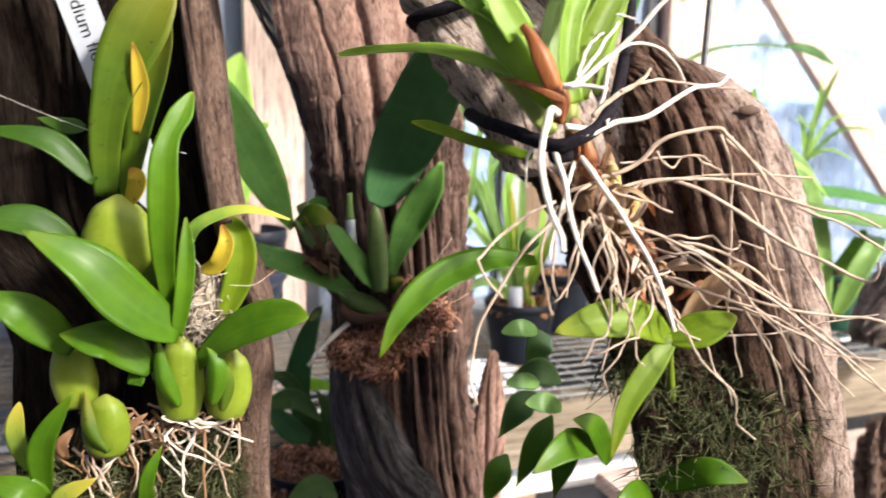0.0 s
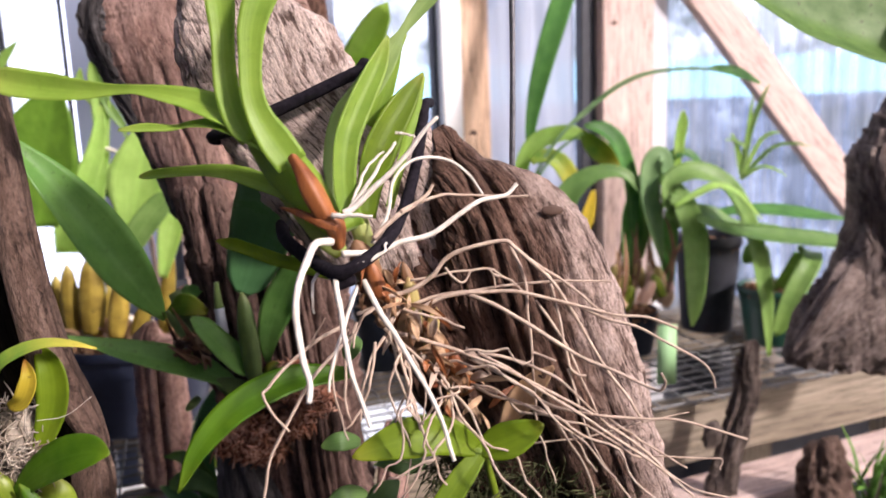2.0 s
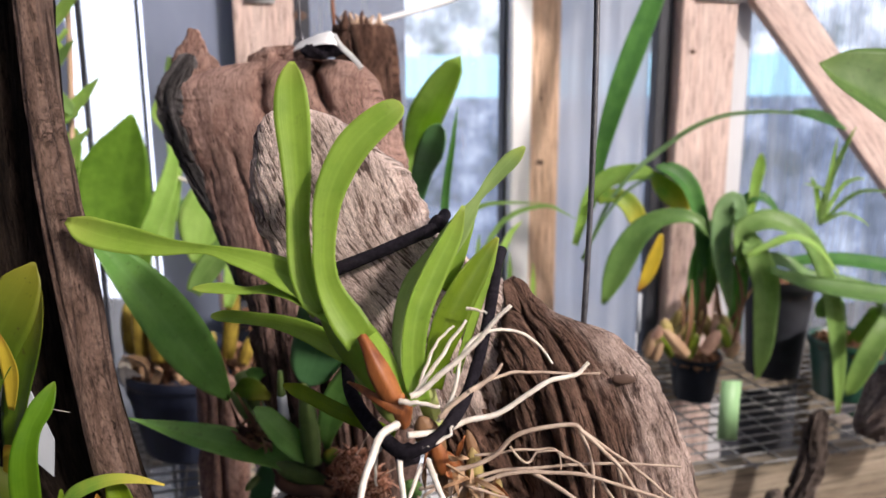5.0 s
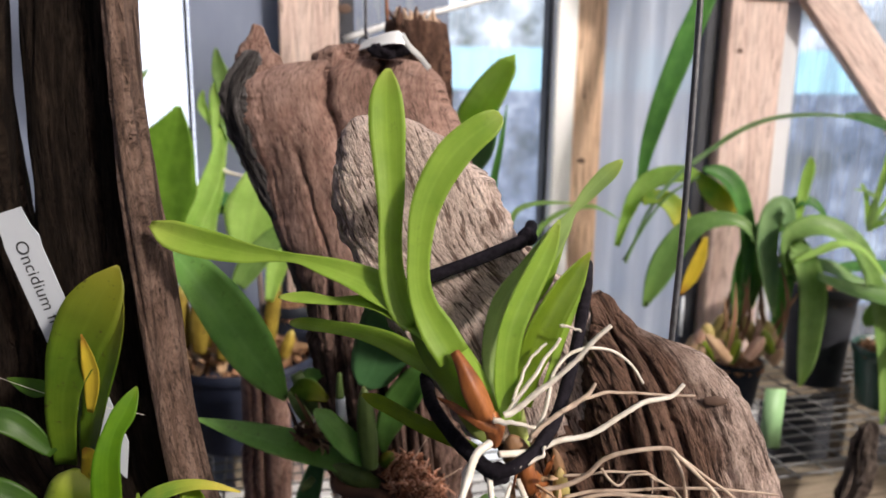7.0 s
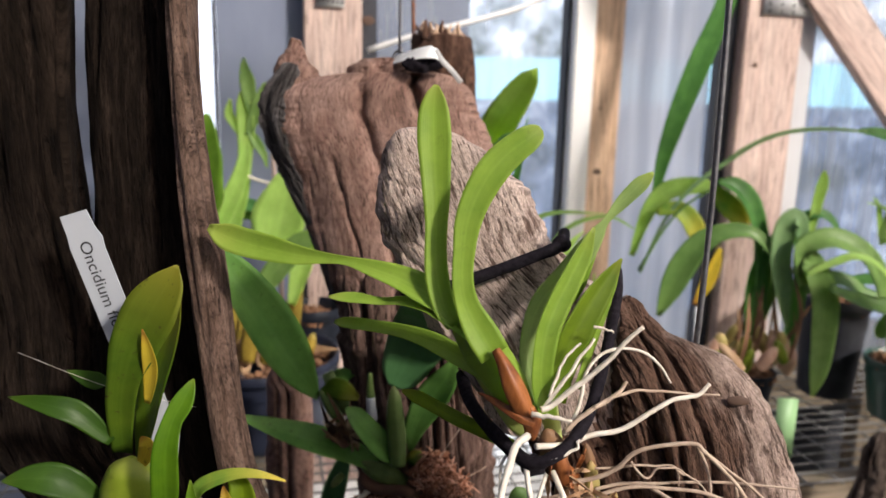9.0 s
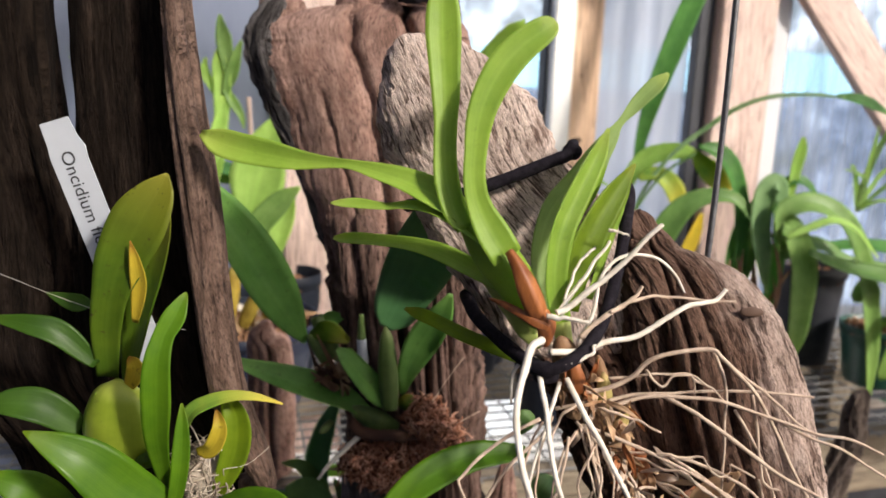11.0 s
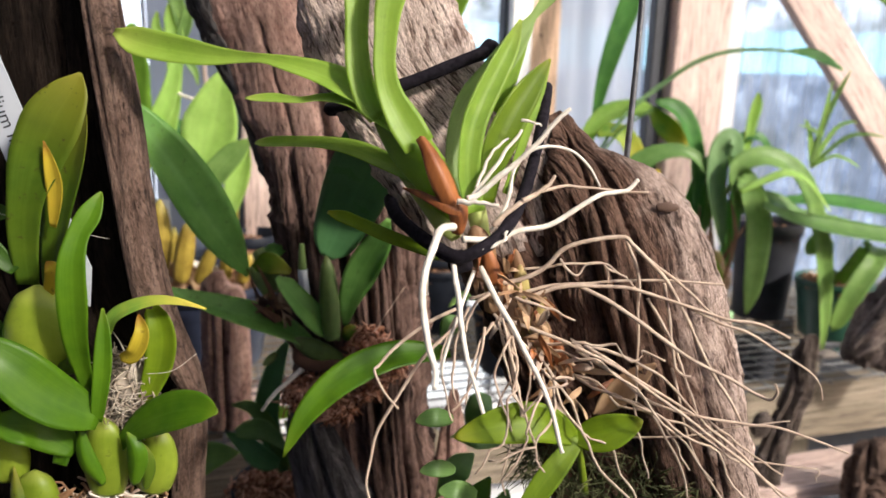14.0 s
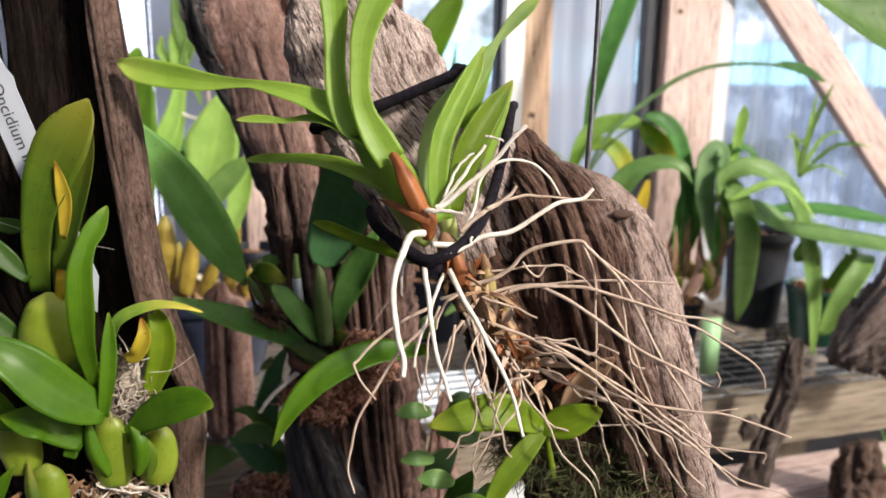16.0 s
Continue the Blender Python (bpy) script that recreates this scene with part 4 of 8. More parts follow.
part("knot", mound_bm((0.061, 0.313, 1.368), (0.006, 0.004, 0.0055), 3, 0.25, 200, 1), M_ROPE, band)
orchid = thing("bare_root_orchid", (0.067, 0.320, 1.370), "light green strap-leaved orchid with long bare white roots tied to driftwood", "orchid")
leaf(orchid, [(0.0336, 0.3300, 1.4238), (0.0215, 0.3300, 1.4358), (0.0069, 0.3320, 1.4447), (-0.0066, 0.3350, 1.4502), (-0.0202, 0.3380, 1.4537), (-0.0327, 0.3410, 1.4563), (-0.0453, 0.3440, 1.4568), (-0.0596, 0.3470, 1.4570), (-0.0740, 0.3500, 1.4588), (-0.0886, 0.3530, 1.4609), (-0.1007, 0.3560, 1.4637), (-0.1105, 0.3580, 1.4677)], 1.0, widths=[0.0095, 0.0123, 0.0152, 0.0125, 0.0086, 0.0046, 0.0058, 0.0100, 0.0136, 0.0149, 0.0132, 0.0030], mat=L_FRONT, face=[(0.2, -0.9, 0.9), (0.2, -0.9, 0.9), (0.1, -1, 0.9), (0.1, -1, 0.8), (0.1, -1, 0.6), (0.1, -1, 0.3), (0.1, -1, 0.2), (0.1, -1, 0.3), (0.1, -1, 0.35), (0.1, -1, 0.35), (0.1, -1, 0.3), (0.1, -1, 0.3)], fold=0.45, thick=0.0013, seed=1, n=30)
leaf(orchid, [(0.0497, 0.3220, 1.4100), (0.0363, 0.3240, 1.4236), (0.0218, 0.3270, 1.4322), (0.0085, 0.3300, 1.4382), (-0.0049, 0.3330, 1.4392), (-0.0158, 0.3360, 1.4377), (-0.0281, 0.3380, 1.4382), (-0.0364, 0.3390, 1.4381), (-0.0425, 0.3400, 1.4380)], 1.0, widths=[0.0109, 0.0132, 0.0117, 0.0095, 0.0057, 0.0046, 0.0066, 0.0055, 0.0014], mat=L_FRONT, face=(0.1, -0.7, 0.9), fold=0.35, thick=0.0013, seed=2, n=30)
leaf(orchid, [(0.0503, 0.3260, 1.3972), (0.0369, 0.3320, 1.4043), (0.0231, 0.3400, 1.4098), (0.0088, 0.3480, 1.4143), (-0.0061, 0.3560, 1.4161), (-0.0213, 0.3630, 1.4159), (-0.0340, 0.3690, 1.4151), (-0.0422, 0.3730, 1.4144), (-0.0477, 0.3750, 1.4142)], 1.0, widths=[0.0061, 0.0085, 0.0109, 0.0106, 0.0084, 0.0074, 0.0078, 0.0066, 0.0019], mat=L_FRONT, face=(0.1, -0.8, 0.8), fold=0.4, thick=0.0013, seed=3, n=30)
leaf(orchid, [(0.0522, 0.3400, 1.3638), (0.0382, 0.3460, 1.3672), (0.0237, 0.3520, 1.3707), (0.0087, 0.3580, 1.3756), (-0.0005, 0.3620, 1.3782), (-0.0082, 0.3650, 1.3801)], 1.0, widths=[0.0058, 0.0076, 0.0083, 0.0079, 0.0073, 0.0018], mat=L_OLIVE, face=(0.1, -0.8, 0.8), fold=0.4, thick=0.0013, seed=4, n=30)
leaf(orchid, [(0.0221, 0.3240, 1.4312), (0.0169, 0.3260, 1.4388), (0.0127, 0.3290, 1.4517), (0.0113, 0.3320, 1.4648), (0.0111, 0.3350, 1.4780), (0.0105, 0.3380, 1.4912), (0.0094, 0.3410, 1.5044), (0.0084, 0.3430, 1.5176), (0.0078, 0.3450, 1.5294), (0.0080, 0.3460, 1.5373), (0.0084, 0.3470, 1.5426)], 1.0, widths=[0.0083, 0.0111, 0.0117, 0.0107, 0.0108, 0.0132, 0.0150, 0.0166, 0.0146, 0.0094, 0.0023], mat=L_FRONT, face=(0.1, -1, 0.2), fold=0.3, thick=0.0013, seed=5, n=30)
leaf(orchid, [(0.0412, 0.3180, 1.4197), (0.0343, 0.3190, 1.4300), (0.0278, 0.3200, 1.4417), (0.0250, 0.3210, 1.4534), (0.0251, 0.3230, 1.4663), (0.0264, 0.3250, 1.4805), (0.0306, 0.3280, 1.4934), (0.0374, 0.3310, 1.5051), (0.0455, 0.3340, 1.5135), (0.0526, 0.3360, 1.5189), (0.0568, 0.3380, 1.5221), (0.0586, 0.3390, 1.5235)], 1.0, widths=[0.0151, 0.0157, 0.0120, 0.0104, 0.0104, 0.0124, 0.0142, 0.0152, 0.0142, 0.0125, 0.0086, 0.0029], mat=L_FRONT, face=[(0.2, -1, 0.3), (0.2, -1, 0.3), (0.2, -1, 0.3), (0.2, -1, 0.3), (0.2, -1, 0.3), (0.2, -1, 0.3), (0.3, -1, 0.3), (0.3, -1, 0.3), (0.3, -1, 0.3), (0.3, -1, 0.3), (0.3, -1, 0.3), (0.3, -1, 0.3)], fold=0.28, thick=0.0013, seed=6, n=30)
leaf(orchid, [(0.0643, 0.3300, 1.3871), (0.0576, 0.3340, 1.4078), (0.0577, 0.3380, 1.4234), (0.0625, 0.3420, 1.4392), (0.0728, 0.3450, 1.4514), (0.0818, 0.3480, 1.4635), (0.0882, 0.3500, 1.4729), (0.0929, 0.3520, 1.4802), (0.0999, 0.3540, 1.4883), (0.1077, 0.3560, 1.4965), (0.1117, 0.3570, 1.5001), (0.1149, 0.3580, 1.5034)], 1.0, widths=[0.0067, 0.0091, 0.0109, 0.0127, 0.0134, 0.0124, 0.0083, 0.0042, 0.0066, 0.0078, 0.0060, 0.0015], mat=L_DULL, face=[(0.5, -1, 0.3), (0.5, -1, 0.3), (0.5, -1, 0.3), (0.5, -1, 0.3), (0.5, -1, 0.3), (0.5, -1, 0.3), (0.5, -1, 0.3), (0.8, -1, 0.1), (0.3, -1, 0.5), (0.3, -1, 0.5), (0.3, -1, 0.5), (0.3, -1, 0.5)], fold=0.4, thick=0.0013, seed=12, n=30)
leaf(orchid, [(0.0671, 0.3180, 1.3904), (0.0640, 0.3200, 1.4031), (0.0635, 0.3220, 1.4158), (0.0656, 0.3260, 1.4308), (0.0706, 0.3310, 1.4433), (0.0769, 0.3360, 1.4561), (0.0819, 0.3400, 1.4664), (0.0861, 0.3430, 1.4773)], 1.0, widths=[0.0092, 0.0109, 0.0109, 0.0116, 0.0118, 0.0108, 0.0081, 0.0015], mat=L_FRONT, face=(0.35, -1, 0.2), fold=0.45, thick=0.0013, seed=13, n=30)
leaf(orchid, [(0.0720, 0.3300, 1.3929), (0.0741, 0.3340, 1.4084), (0.0791, 0.3380, 1.4228), (0.0856, 0.3430, 1.4359), (0.0924, 0.3480, 1.4464), (0.0979, 0.3520, 1.4544), (0.1024, 0.3550, 1.4604)], 1.0, widths=[0.0084, 0.0125, 0.0166, 0.0151, 0.0118, 0.0066, 0.0012], mat=L_OLIVE, face=(0.35, -1, 0.25), fold=0.4, thick=0.0013, seed=14, n=30)
leaf(orchid, [(0.0825, 0.3420, 1.3959), (0.0875, 0.3460, 1.4121), (0.0926, 0.3500, 1.4284), (0.0978, 0.3550, 1.4432), (0.1029, 0.3600, 1.4590)], 1.0, widths=[0.0046, 0.0053, 0.0059, 0.0054, 0.0012], mat=L_FRONT, face=(0.8, -1, 0.1), fold=0.4, thick=0.0013, seed=15, n=30)
leaf(orchid, [(0.0744, 0.3520, 1.4358), (0.0809, 0.3540, 1.4469), (0.0858, 0.3560, 1.4606), (0.0902, 0.3580, 1.4729), (0.0947, 0.3600, 1.4798)], 1.0, widths=[0.0071, 0.0090, 0.0078, 0.0048, 0.0015], mat=L_FRONT, face=(0.5, -1, 0.2), fold=0.3, thick=0.0013, seed=16, n=30)
# stem: overlapping folded leaf bases
leaf(orchid, [(0.0597, 0.3180, 1.3896), (0.0530, 0.3160, 1.3997), (0.0457, 0.3180, 1.4107), (0.0364, 0.3210, 1.4215), (0.0271, 0.3250, 1.4291), (0.0191, 0.3280, 1.4346)], 1.0, widths=[0.0092, 0.0161, 0.0195, 0.0202, 0.0133, 0.0039], mat=L_FRONT, face=(0.25, -1, 0.3), fold=-0.75, thick=0.004, seed=8, n=30)
leaf(orchid, [(0.0602, 0.3260, 1.3770), (0.0539, 0.3240, 1.3856), (0.0465, 0.3260, 1.3943), (0.0384, 0.3300, 1.4012), (0.0316, 0.3340, 1.4047)], 1.0, widths=[0.0072, 0.0121, 0.0111, 0.0078, 0.0023], mat=L_PALE, face=(0.1, -1, 0.5), fold=-0.5, thick=0.002, seed=9, n=30)
leaf(orchid, [(0.0754, 0.3360, 1.3660), (0.0718, 0.3340, 1.3778), (0.0692, 0.3320, 1.3881), (0.0671, 0.3320, 1.3977), (0.0657, 0.3330, 1.4056)], 1.0, widths=[0.0051, 0.0085, 0.0096, 0.0079, 0.0023], mat=L_PALE, face=(0.2, -1, 0.2), fold=-0.6, thick=0.002, seed=10, n=30)
# brown sheath, rhizome husks
part("sheath", leaf_bm([(0.0589, 0.3080, 1.3928), (0.0550, 0.3060, 1.4009), (0.0503, 0.3060, 1.4108), (0.0459, 0.3090, 1.4188), (0.0418, 0.3130, 1.4243)], 1.0, widths=[0.0079, 0.0104, 0.0099, 0.0068, 0.0043], face=(0.3, -1, 0.3), fold=-0.7, seed=3), M_SHEATH, orchid, "rust-brown dry leaf sheath")
part("sheath", leaf_bm([(0.0606, 0.3060, 1.3921), (0.0548, 0.3060, 1.3945), (0.0473, 0.3090, 1.3973), (0.0410, 0.3130, 1.3994), (0.0341, 0.3180, 1.4006)], 1.0, widths=[0.0037, 0.0057, 0.0042, 0.0032, 0.0008], face=(0.3, -1, 0.3), fold=-0.4, seed=4), M_SHEATH, orchid, "rust-brown torn sheath")
part("sheath", leaf_bm([(0.0602, 0.3120, 1.3813), (0.0606, 0.3080, 1.3890), (0.0598, 0.3070, 1.3944), (0.0587, 0.3090, 1.3990)], 1.0, widths=[0.0058, 0.0089, 0.0089, 0.0037], face=(0.3, -1, 0.3), fold=-0.6, seed=5), M_SHEATH, orchid)
joints = []
for k, (a, b, r) in enumerate((((0.074, 0.325, 1.363), (0.067, 0.318, 1.384), 0.009), ((0.089, 0.338, 1.334), (0.074, 0.328, 1.363), 0.0095), ((0.106, 0.345, 1.319), (0.087, 0.335, 1.343), 0.0105), ((0.118, 0.342, 1.300), (0.101, 0.338, 1.325), 0.0105), ((0.094, 0.335, 1.347), (0.088, 0.335, 1.370), 0.0045), ((0.078, 0.318, 1.357), (0.073, 0.316, 1.374), 0.0055))):
    joints.append(part("rhizome", bulb_bm(a, b, r * 0.72, 0.7, 7, 0.5, seed=k), M_SHEATH if k % 2 else M_HUSK, orchid, "dry husk-covered rhizome joint"))
for k, (a, b, r, mt) in enumerate((((0.0932, 0.3320, 1.3382), (0.0904, 0.3300, 1.3633), 0.0041, M_TANB), ((0.1037, 0.3320, 1.3182), (0.0999, 0.3300, 1.3414), 0.0046, M_DRY), ((0.1151, 0.3320, 1.3042), (0.1102, 0.3300, 1.3266), 0.0038, M_SHEATH), ((0.0779, 0.3320, 1.3389), (0.0805, 0.3300, 1.3595), 0.0052, M_HUSK), ((0.0877, 0.3320, 1.3287), (0.0907, 0.3300, 1.3505), 0.0052, M_DRY), ((0.0989, 0.3320, 1.3282), (0.1035, 0.3300, 1.3477), 0.0033, M_TANB))):
    part("rhizome", bulb_bm(a, b, r, 0.75, 8, 0.5, seed=k + 9), mt, orchid, "old bulb wrapped in dry papery sheaths")
leaf(orchid, [(0.1360, 0.3450, 1.2793), (0.1425, 0.3400, 1.2925), (0.1512, 0.3350, 1.3050), (0.1608, 0.3320, 1.3141)], 1.0, widths=[0.0041, 0.0127, 0.0131, 0.0023], mat=M_DRY, face=(0.1, -1, 0.3), fold=0.7, thick=0.001, seed=21, n=24)
rnd = random.Random(5)
for k in range(60):
    a = Vector((0.079, 0.326, 1.360)).lerp(Vector((0.122, 0.336, 1.294)), rnd.random()) + Vector((rnd.gauss(0, 0.006), rnd.uniform(-0.008, 0.0), rnd.gauss(0, 0.004)))
    d = Vector((rnd.gauss(0.2, 0.6), rnd.gauss(-0.4, 0.3), rnd.gauss(-0.1, 0.7))).normalized() * rnd.uniform(0.008, 0.020)
    part("husk", leaf_bm([a, a + d * 0.5 + Vector((0, -0.003, 0.002)), a + d], rnd.uniform(0.0016, 0.0042), "lance", (rnd.gauss(0, 0.6), -1, rnd.gauss(0.2, 0.6)), 0.6, seed=k, n=8, m=4), (M_HUSK, M_SHEATH, M_DRY, M_ROOTB, M_DRY)[k % 5], joints[k % 4])


def roots(parent, rows, mat, label, first=0):
    for k, (r, *pts) in enumerate(rows, first):
        part("root", tube(pts, r, r * 0.6, n=9 * (len(pts) - 1), sides=7, wob=0.0009, seed=k + 5), mat, parent, label)


roots(orchid, ((0.00185, (0.0576, 0.3060, 1.3858), (0.0526, 0.2942, 1.3869), (0.0492, 0.2854, 1.3816), (0.0468, 0.2776, 1.3733), (0.0460, 0.2702, 1.3605), (0.0486, 0.2632, 1.3481), (0.0509, 0.2565, 1.3397), (0.0518, 0.2500, 1.3331)),), M_ROOTW, 'thick white aerial root', 0)
roots(orchid, ((0.00145, (0.0577, 0.3110, 1.3698), (0.0598, 0.3011, 1.3599), (0.0620, 0.2937, 1.3459), (0.0643, 0.2871, 1.3347), (0.0681, 0.2809, 1.3236), (0.0725, 0.2750, 1.3115)),), M_ROOTW, 'thick white aerial root', 1)
roots(orchid, ((0.00145, (0.0705, 0.3120, 1.3661), (0.0751, 0.3032, 1.3584), (0.0824, 0.2966, 1.3481), (0.0884, 0.2907, 1.3378), (0.0957, 0.2852, 1.3251), (0.1033, 0.2800, 1.3085), (0.1069, 0.2750, 1.2945)),), M_ROOTW, 'thick white aerial root', 2)
roots(orchid, ((0.00106, (0.0678, 0.3130, 1.3638), (0.0641, 0.3054, 1.3557), (0.0611, 0.2998, 1.3472), (0.0569, 0.2947, 1.3360), (0.0543, 0.2900, 1.3222)),), M_ROOTW, 'thick white aerial root', 3)
roots(orchid, ((0.00158, (0.0634, 0.3080, 1.3981), (0.0683, 0.3090, 1.4001), (0.0767, 0.3097, 1.4079), (0.0862, 0.3103, 1.4157), (0.0931, 0.3109, 1.4234), (0.1000, 0.3115, 1.4316), (0.1069, 0.3120, 1.4384)),), M_ROOTW, 'thick white aerial root', 4)
roots(orchid, ((0.00119, (0.0643, 0.3100, 1.3971), (0.0699, 0.3149, 1.4039), (0.0762, 0.3186, 1.4124), (0.0824, 0.3219, 1.4209), (0.0875, 0.3250, 1.4278)),), M_ROOTW, 'thick white aerial root', 5)
roots(orchid, ((0.00092, (0.0674, 0.3140, 1.4020), (0.0705, 0.3193, 1.4095), (0.0731, 0.3232, 1.4159), (0.0774, 0.3267, 1.4201), (0.0820, 0.3300, 1.4234)),), M_ROOTW, 'thick white aerial root', 6)
roots(orchid, ((0.00132, (0.0589, 0.3040, 1.3975), (0.0666, 0.3017, 1.3976), (0.0767, 0.3000, 1.3969)),), M_ROOTW, 'thick white aerial root', 7)
roots(orchid, ((0.00158, (0.0618, 0.3080, 1.3799), (0.0710, 0.3121, 1.3792), (0.0803, 0.3152, 1.3797), (0.0895, 0.3180, 1.3824), (0.1027, 0.3205, 1.3854), (0.1155, 0.3230, 1.3933), (0.1260, 0.3254, 1.3995), (0.1338, 0.3276, 1.4004), (0.1391, 0.3298, 1.4011), (0.1441, 0.3320, 1.4057)),), M_ROOTW, 'thick white aerial root', 8)
roots(orchid, ((0.00106, (0.0751, 0.3160, 1.3827), (0.0804, 0.3215, 1.3908), (0.0837, 0.3256, 1.3993), (0.0854, 0.3292, 1.4093), (0.0920, 0.3327, 1.4169), (0.1016, 0.3359, 1.4199), (0.1131, 0.3390, 1.4176), (0.1216, 0.3421, 1.4107), (0.1290, 0.3450, 1.4003)),), M_ROOTW, 'thick white aerial root', 9)
roots(orchid, ((0.00079, (0.0875, 0.3300, 1.4320), (0.0919, 0.3300, 1.4314), (0.0970, 0.3300, 1.4295)),), M_ROOTW, 'thick white aerial root', 10)
roots(orchid, ((0.00106, (0.0681, 0.3050, 1.3754), (0.0745, 0.3071, 1.3768), (0.0802, 0.3086, 1.3799), (0.0819, 0.3100, 1.3837)),), M_ROOTW, 'thick white aerial root', 11)
roots(orchid, ((0.00092, (0.0500, 0.3200, 1.3703), (0.0467, 0.3179, 1.3653), (0.0460, 0.3164, 1.3576), (0.0467, 0.3150, 1.3513)),), M_ROOTW, 'thick white aerial root', 12)
roots(orchid, ((0.00132, (0.0756, 0.3150, 1.3849), (0.0850, 0.3183, 1.3931), (0.0940, 0.3207, 1.3987), (0.1005, 0.3229, 1.4027), (0.1039, 0.3250, 1.4074)),), M_ROOTB, 'dry tan aerial root', 13)
roots(orchid, ((0.00092, (0.0886, 0.3180, 1.3965), (0.0968, 0.3224, 1.4000), (0.1063, 0.3257, 1.4022), (0.1161, 0.3286, 1.4019), (0.1301, 0.3314, 1.4007), (0.1500, 0.3340, 1.3997)),), M_ROOTB, 'dry tan aerial root', 14)
roots(orchid, ((0.00119, (0.0786, 0.3220, 1.3554), (0.0915, 0.3212, 1.3590), (0.1016, 0.3207, 1.3651), (0.1087, 0.3201, 1.3735), (0.1186, 0.3197, 1.3782), (0.1354, 0.3192, 1.3808), (0.1408, 0.3188, 1.3768), (0.1504, 0.3183, 1.3678), (0.1584, 0.3179, 1.3600), (0.1684, 0.3175, 1.3439), (0.1782, 0.3171, 1.3254), (0.1847, 0.3168, 1.3143), (0.1935, 0.3164, 1.3023), (0.2008, 0.3160, 1.2895)),), M_ROOTB, 'dry tan aerial root', 15)
roots(orchid, ((0.00079, (0.1417, 0.3230, 1.3755), (0.1603, 0.3227, 1.3619), (0.1718, 0.3224, 1.3532), (0.1806, 0.3222, 1.3452), (0.1913, 0.3220, 1.3397)),), M_ROOTB, 'dry tan aerial root', 16)
roots(orchid, ((0.00092, (0.1388, 0.3230, 1.3776), (0.1437, 0.3227, 1.3674), (0.1466, 0.3225, 1.3536), (0.1476, 0.3223, 1.3367), (0.1486, 0.3222, 1.3179), (0.1499, 0.3220, 1.2958)),), M_ROOTB, 'dry tan aerial root', 17)
roots(orchid, ((0.00092, (0.0926, 0.3250, 1.3511), (0.1057, 0.3250, 1.3550), (0.1190, 0.3250, 1.3558), (0.1323, 0.3250, 1.3575), (0.1587, 0.3250, 1.3593), (0.1721, 0.3250, 1.3585), (0.1874, 0.3250, 1.3576)),), M_ROOTB, 'dry tan aerial root', 18)
roots(orchid, ((0.00106, (0.0940, 0.3240, 1.3487), (0.1079, 0.3221, 1.3545), (0.1233, 0.3207, 1.3568), (0.1388, 0.3194, 1.3567), (0.1545, 0.3183, 1.3528), (0.1703, 0.3171, 1.3483), (0.1862, 0.3161, 1.3435), (0.2016, 0.3150, 1.3418), (0.2165, 0.3140, 1.3358)),), M_ROOTB, 'dry tan aerial root', 19)
roots(orchid, ((0.00106, (0.1184, 0.3220, 1.3555), (0.1304, 0.3158, 1.3512), (0.1428, 0.3112, 1.3439), (0.1579, 0.3071, 1.3339), (0.1701, 0.3032, 1.3266), (0.1845, 0.2995, 1.3206), (0.1963, 0.2960, 1.3148), (0.2010, 0.2926, 1.3139), (0.2021, 0.2892, 1.3191), (0.1991, 0.2860, 1.3242)),), M_ROOTB, 'dry tan aerial root', 20)
roots(orchid, ((0.00092, (0.1578, 0.3220, 1.3585), (0.1610, 0.3207, 1.3436), (0.1641, 0.3197, 1.3270), (0.1676, 0.3188, 1.3160), (0.1738, 0.3180, 1.3135)),), M_ROOTB, 'dry tan aerial root', 21)
roots(orchid, ((0.00079, (0.1507, 0.3220, 1.3506), (0.1596, 0.3207, 1.3373), (0.1657, 0.3197, 1.3265), (0.1726, 0.3188, 1.3098), (0.1804, 0.3180, 1.2904)),), M_ROOTB, 'dry tan aerial root', 22)
roots(orchid, ((0.00079, (0.1708, 0.3180, 1.3474), (0.1838, 0.3161, 1.3414), (0.1968, 0.3147, 1.3375), (0.2101, 0.3134, 1.3305), (0.2238, 0.3122, 1.3217), (0.2322, 0.3111, 1.3141), (0.2337, 0.3100, 1.3070)),), M_ROOTB, 'dry tan aerial root', 23)
roots(orchid, ((0.00106, (0.0825, 0.3240, 1.3382), (0.0985, 0.3207, 1.3337), (0.1117, 0.3182, 1.3294), (0.1249, 0.3160, 1.3241), (0.1409, 0.3139, 1.3169), (0.1571, 0.3119, 1.3074), (0.1747, 0.3100, 1.2973)),), M_ROOTB, 'dry tan aerial root', 24)
roots(orchid, ((0.00092, (0.1222, 0.3220, 1.3257), (0.1339, 0.3201, 1.3245), (0.1474, 0.3186, 1.3196), (0.1611, 0.3173, 1.3121), (0.1733, 0.3161, 1.2995), (0.1844, 0.3150, 1.2879)),), M_ROOTB, 'dry tan aerial root', 25)
roots(orchid, ((0.00092, (0.0787, 0.3220, 1.3534), (0.0919, 0.3191, 1.3489), (0.1050, 0.3169, 1.3452), (0.1159, 0.3150, 1.3409)),), M_ROOTB, 'dry tan aerial root', 26)
roots(orchid, ((0.00066, (0.0915, 0.3230, 1.3631), (0.1072, 0.3227, 1.3652), (0.1202, 0.3224, 1.3672), (0.1294, 0.3222, 1.3662), (0.1315, 0.3220, 1.3572)),), M_ROOTB, 'dry tan aerial root', 27)
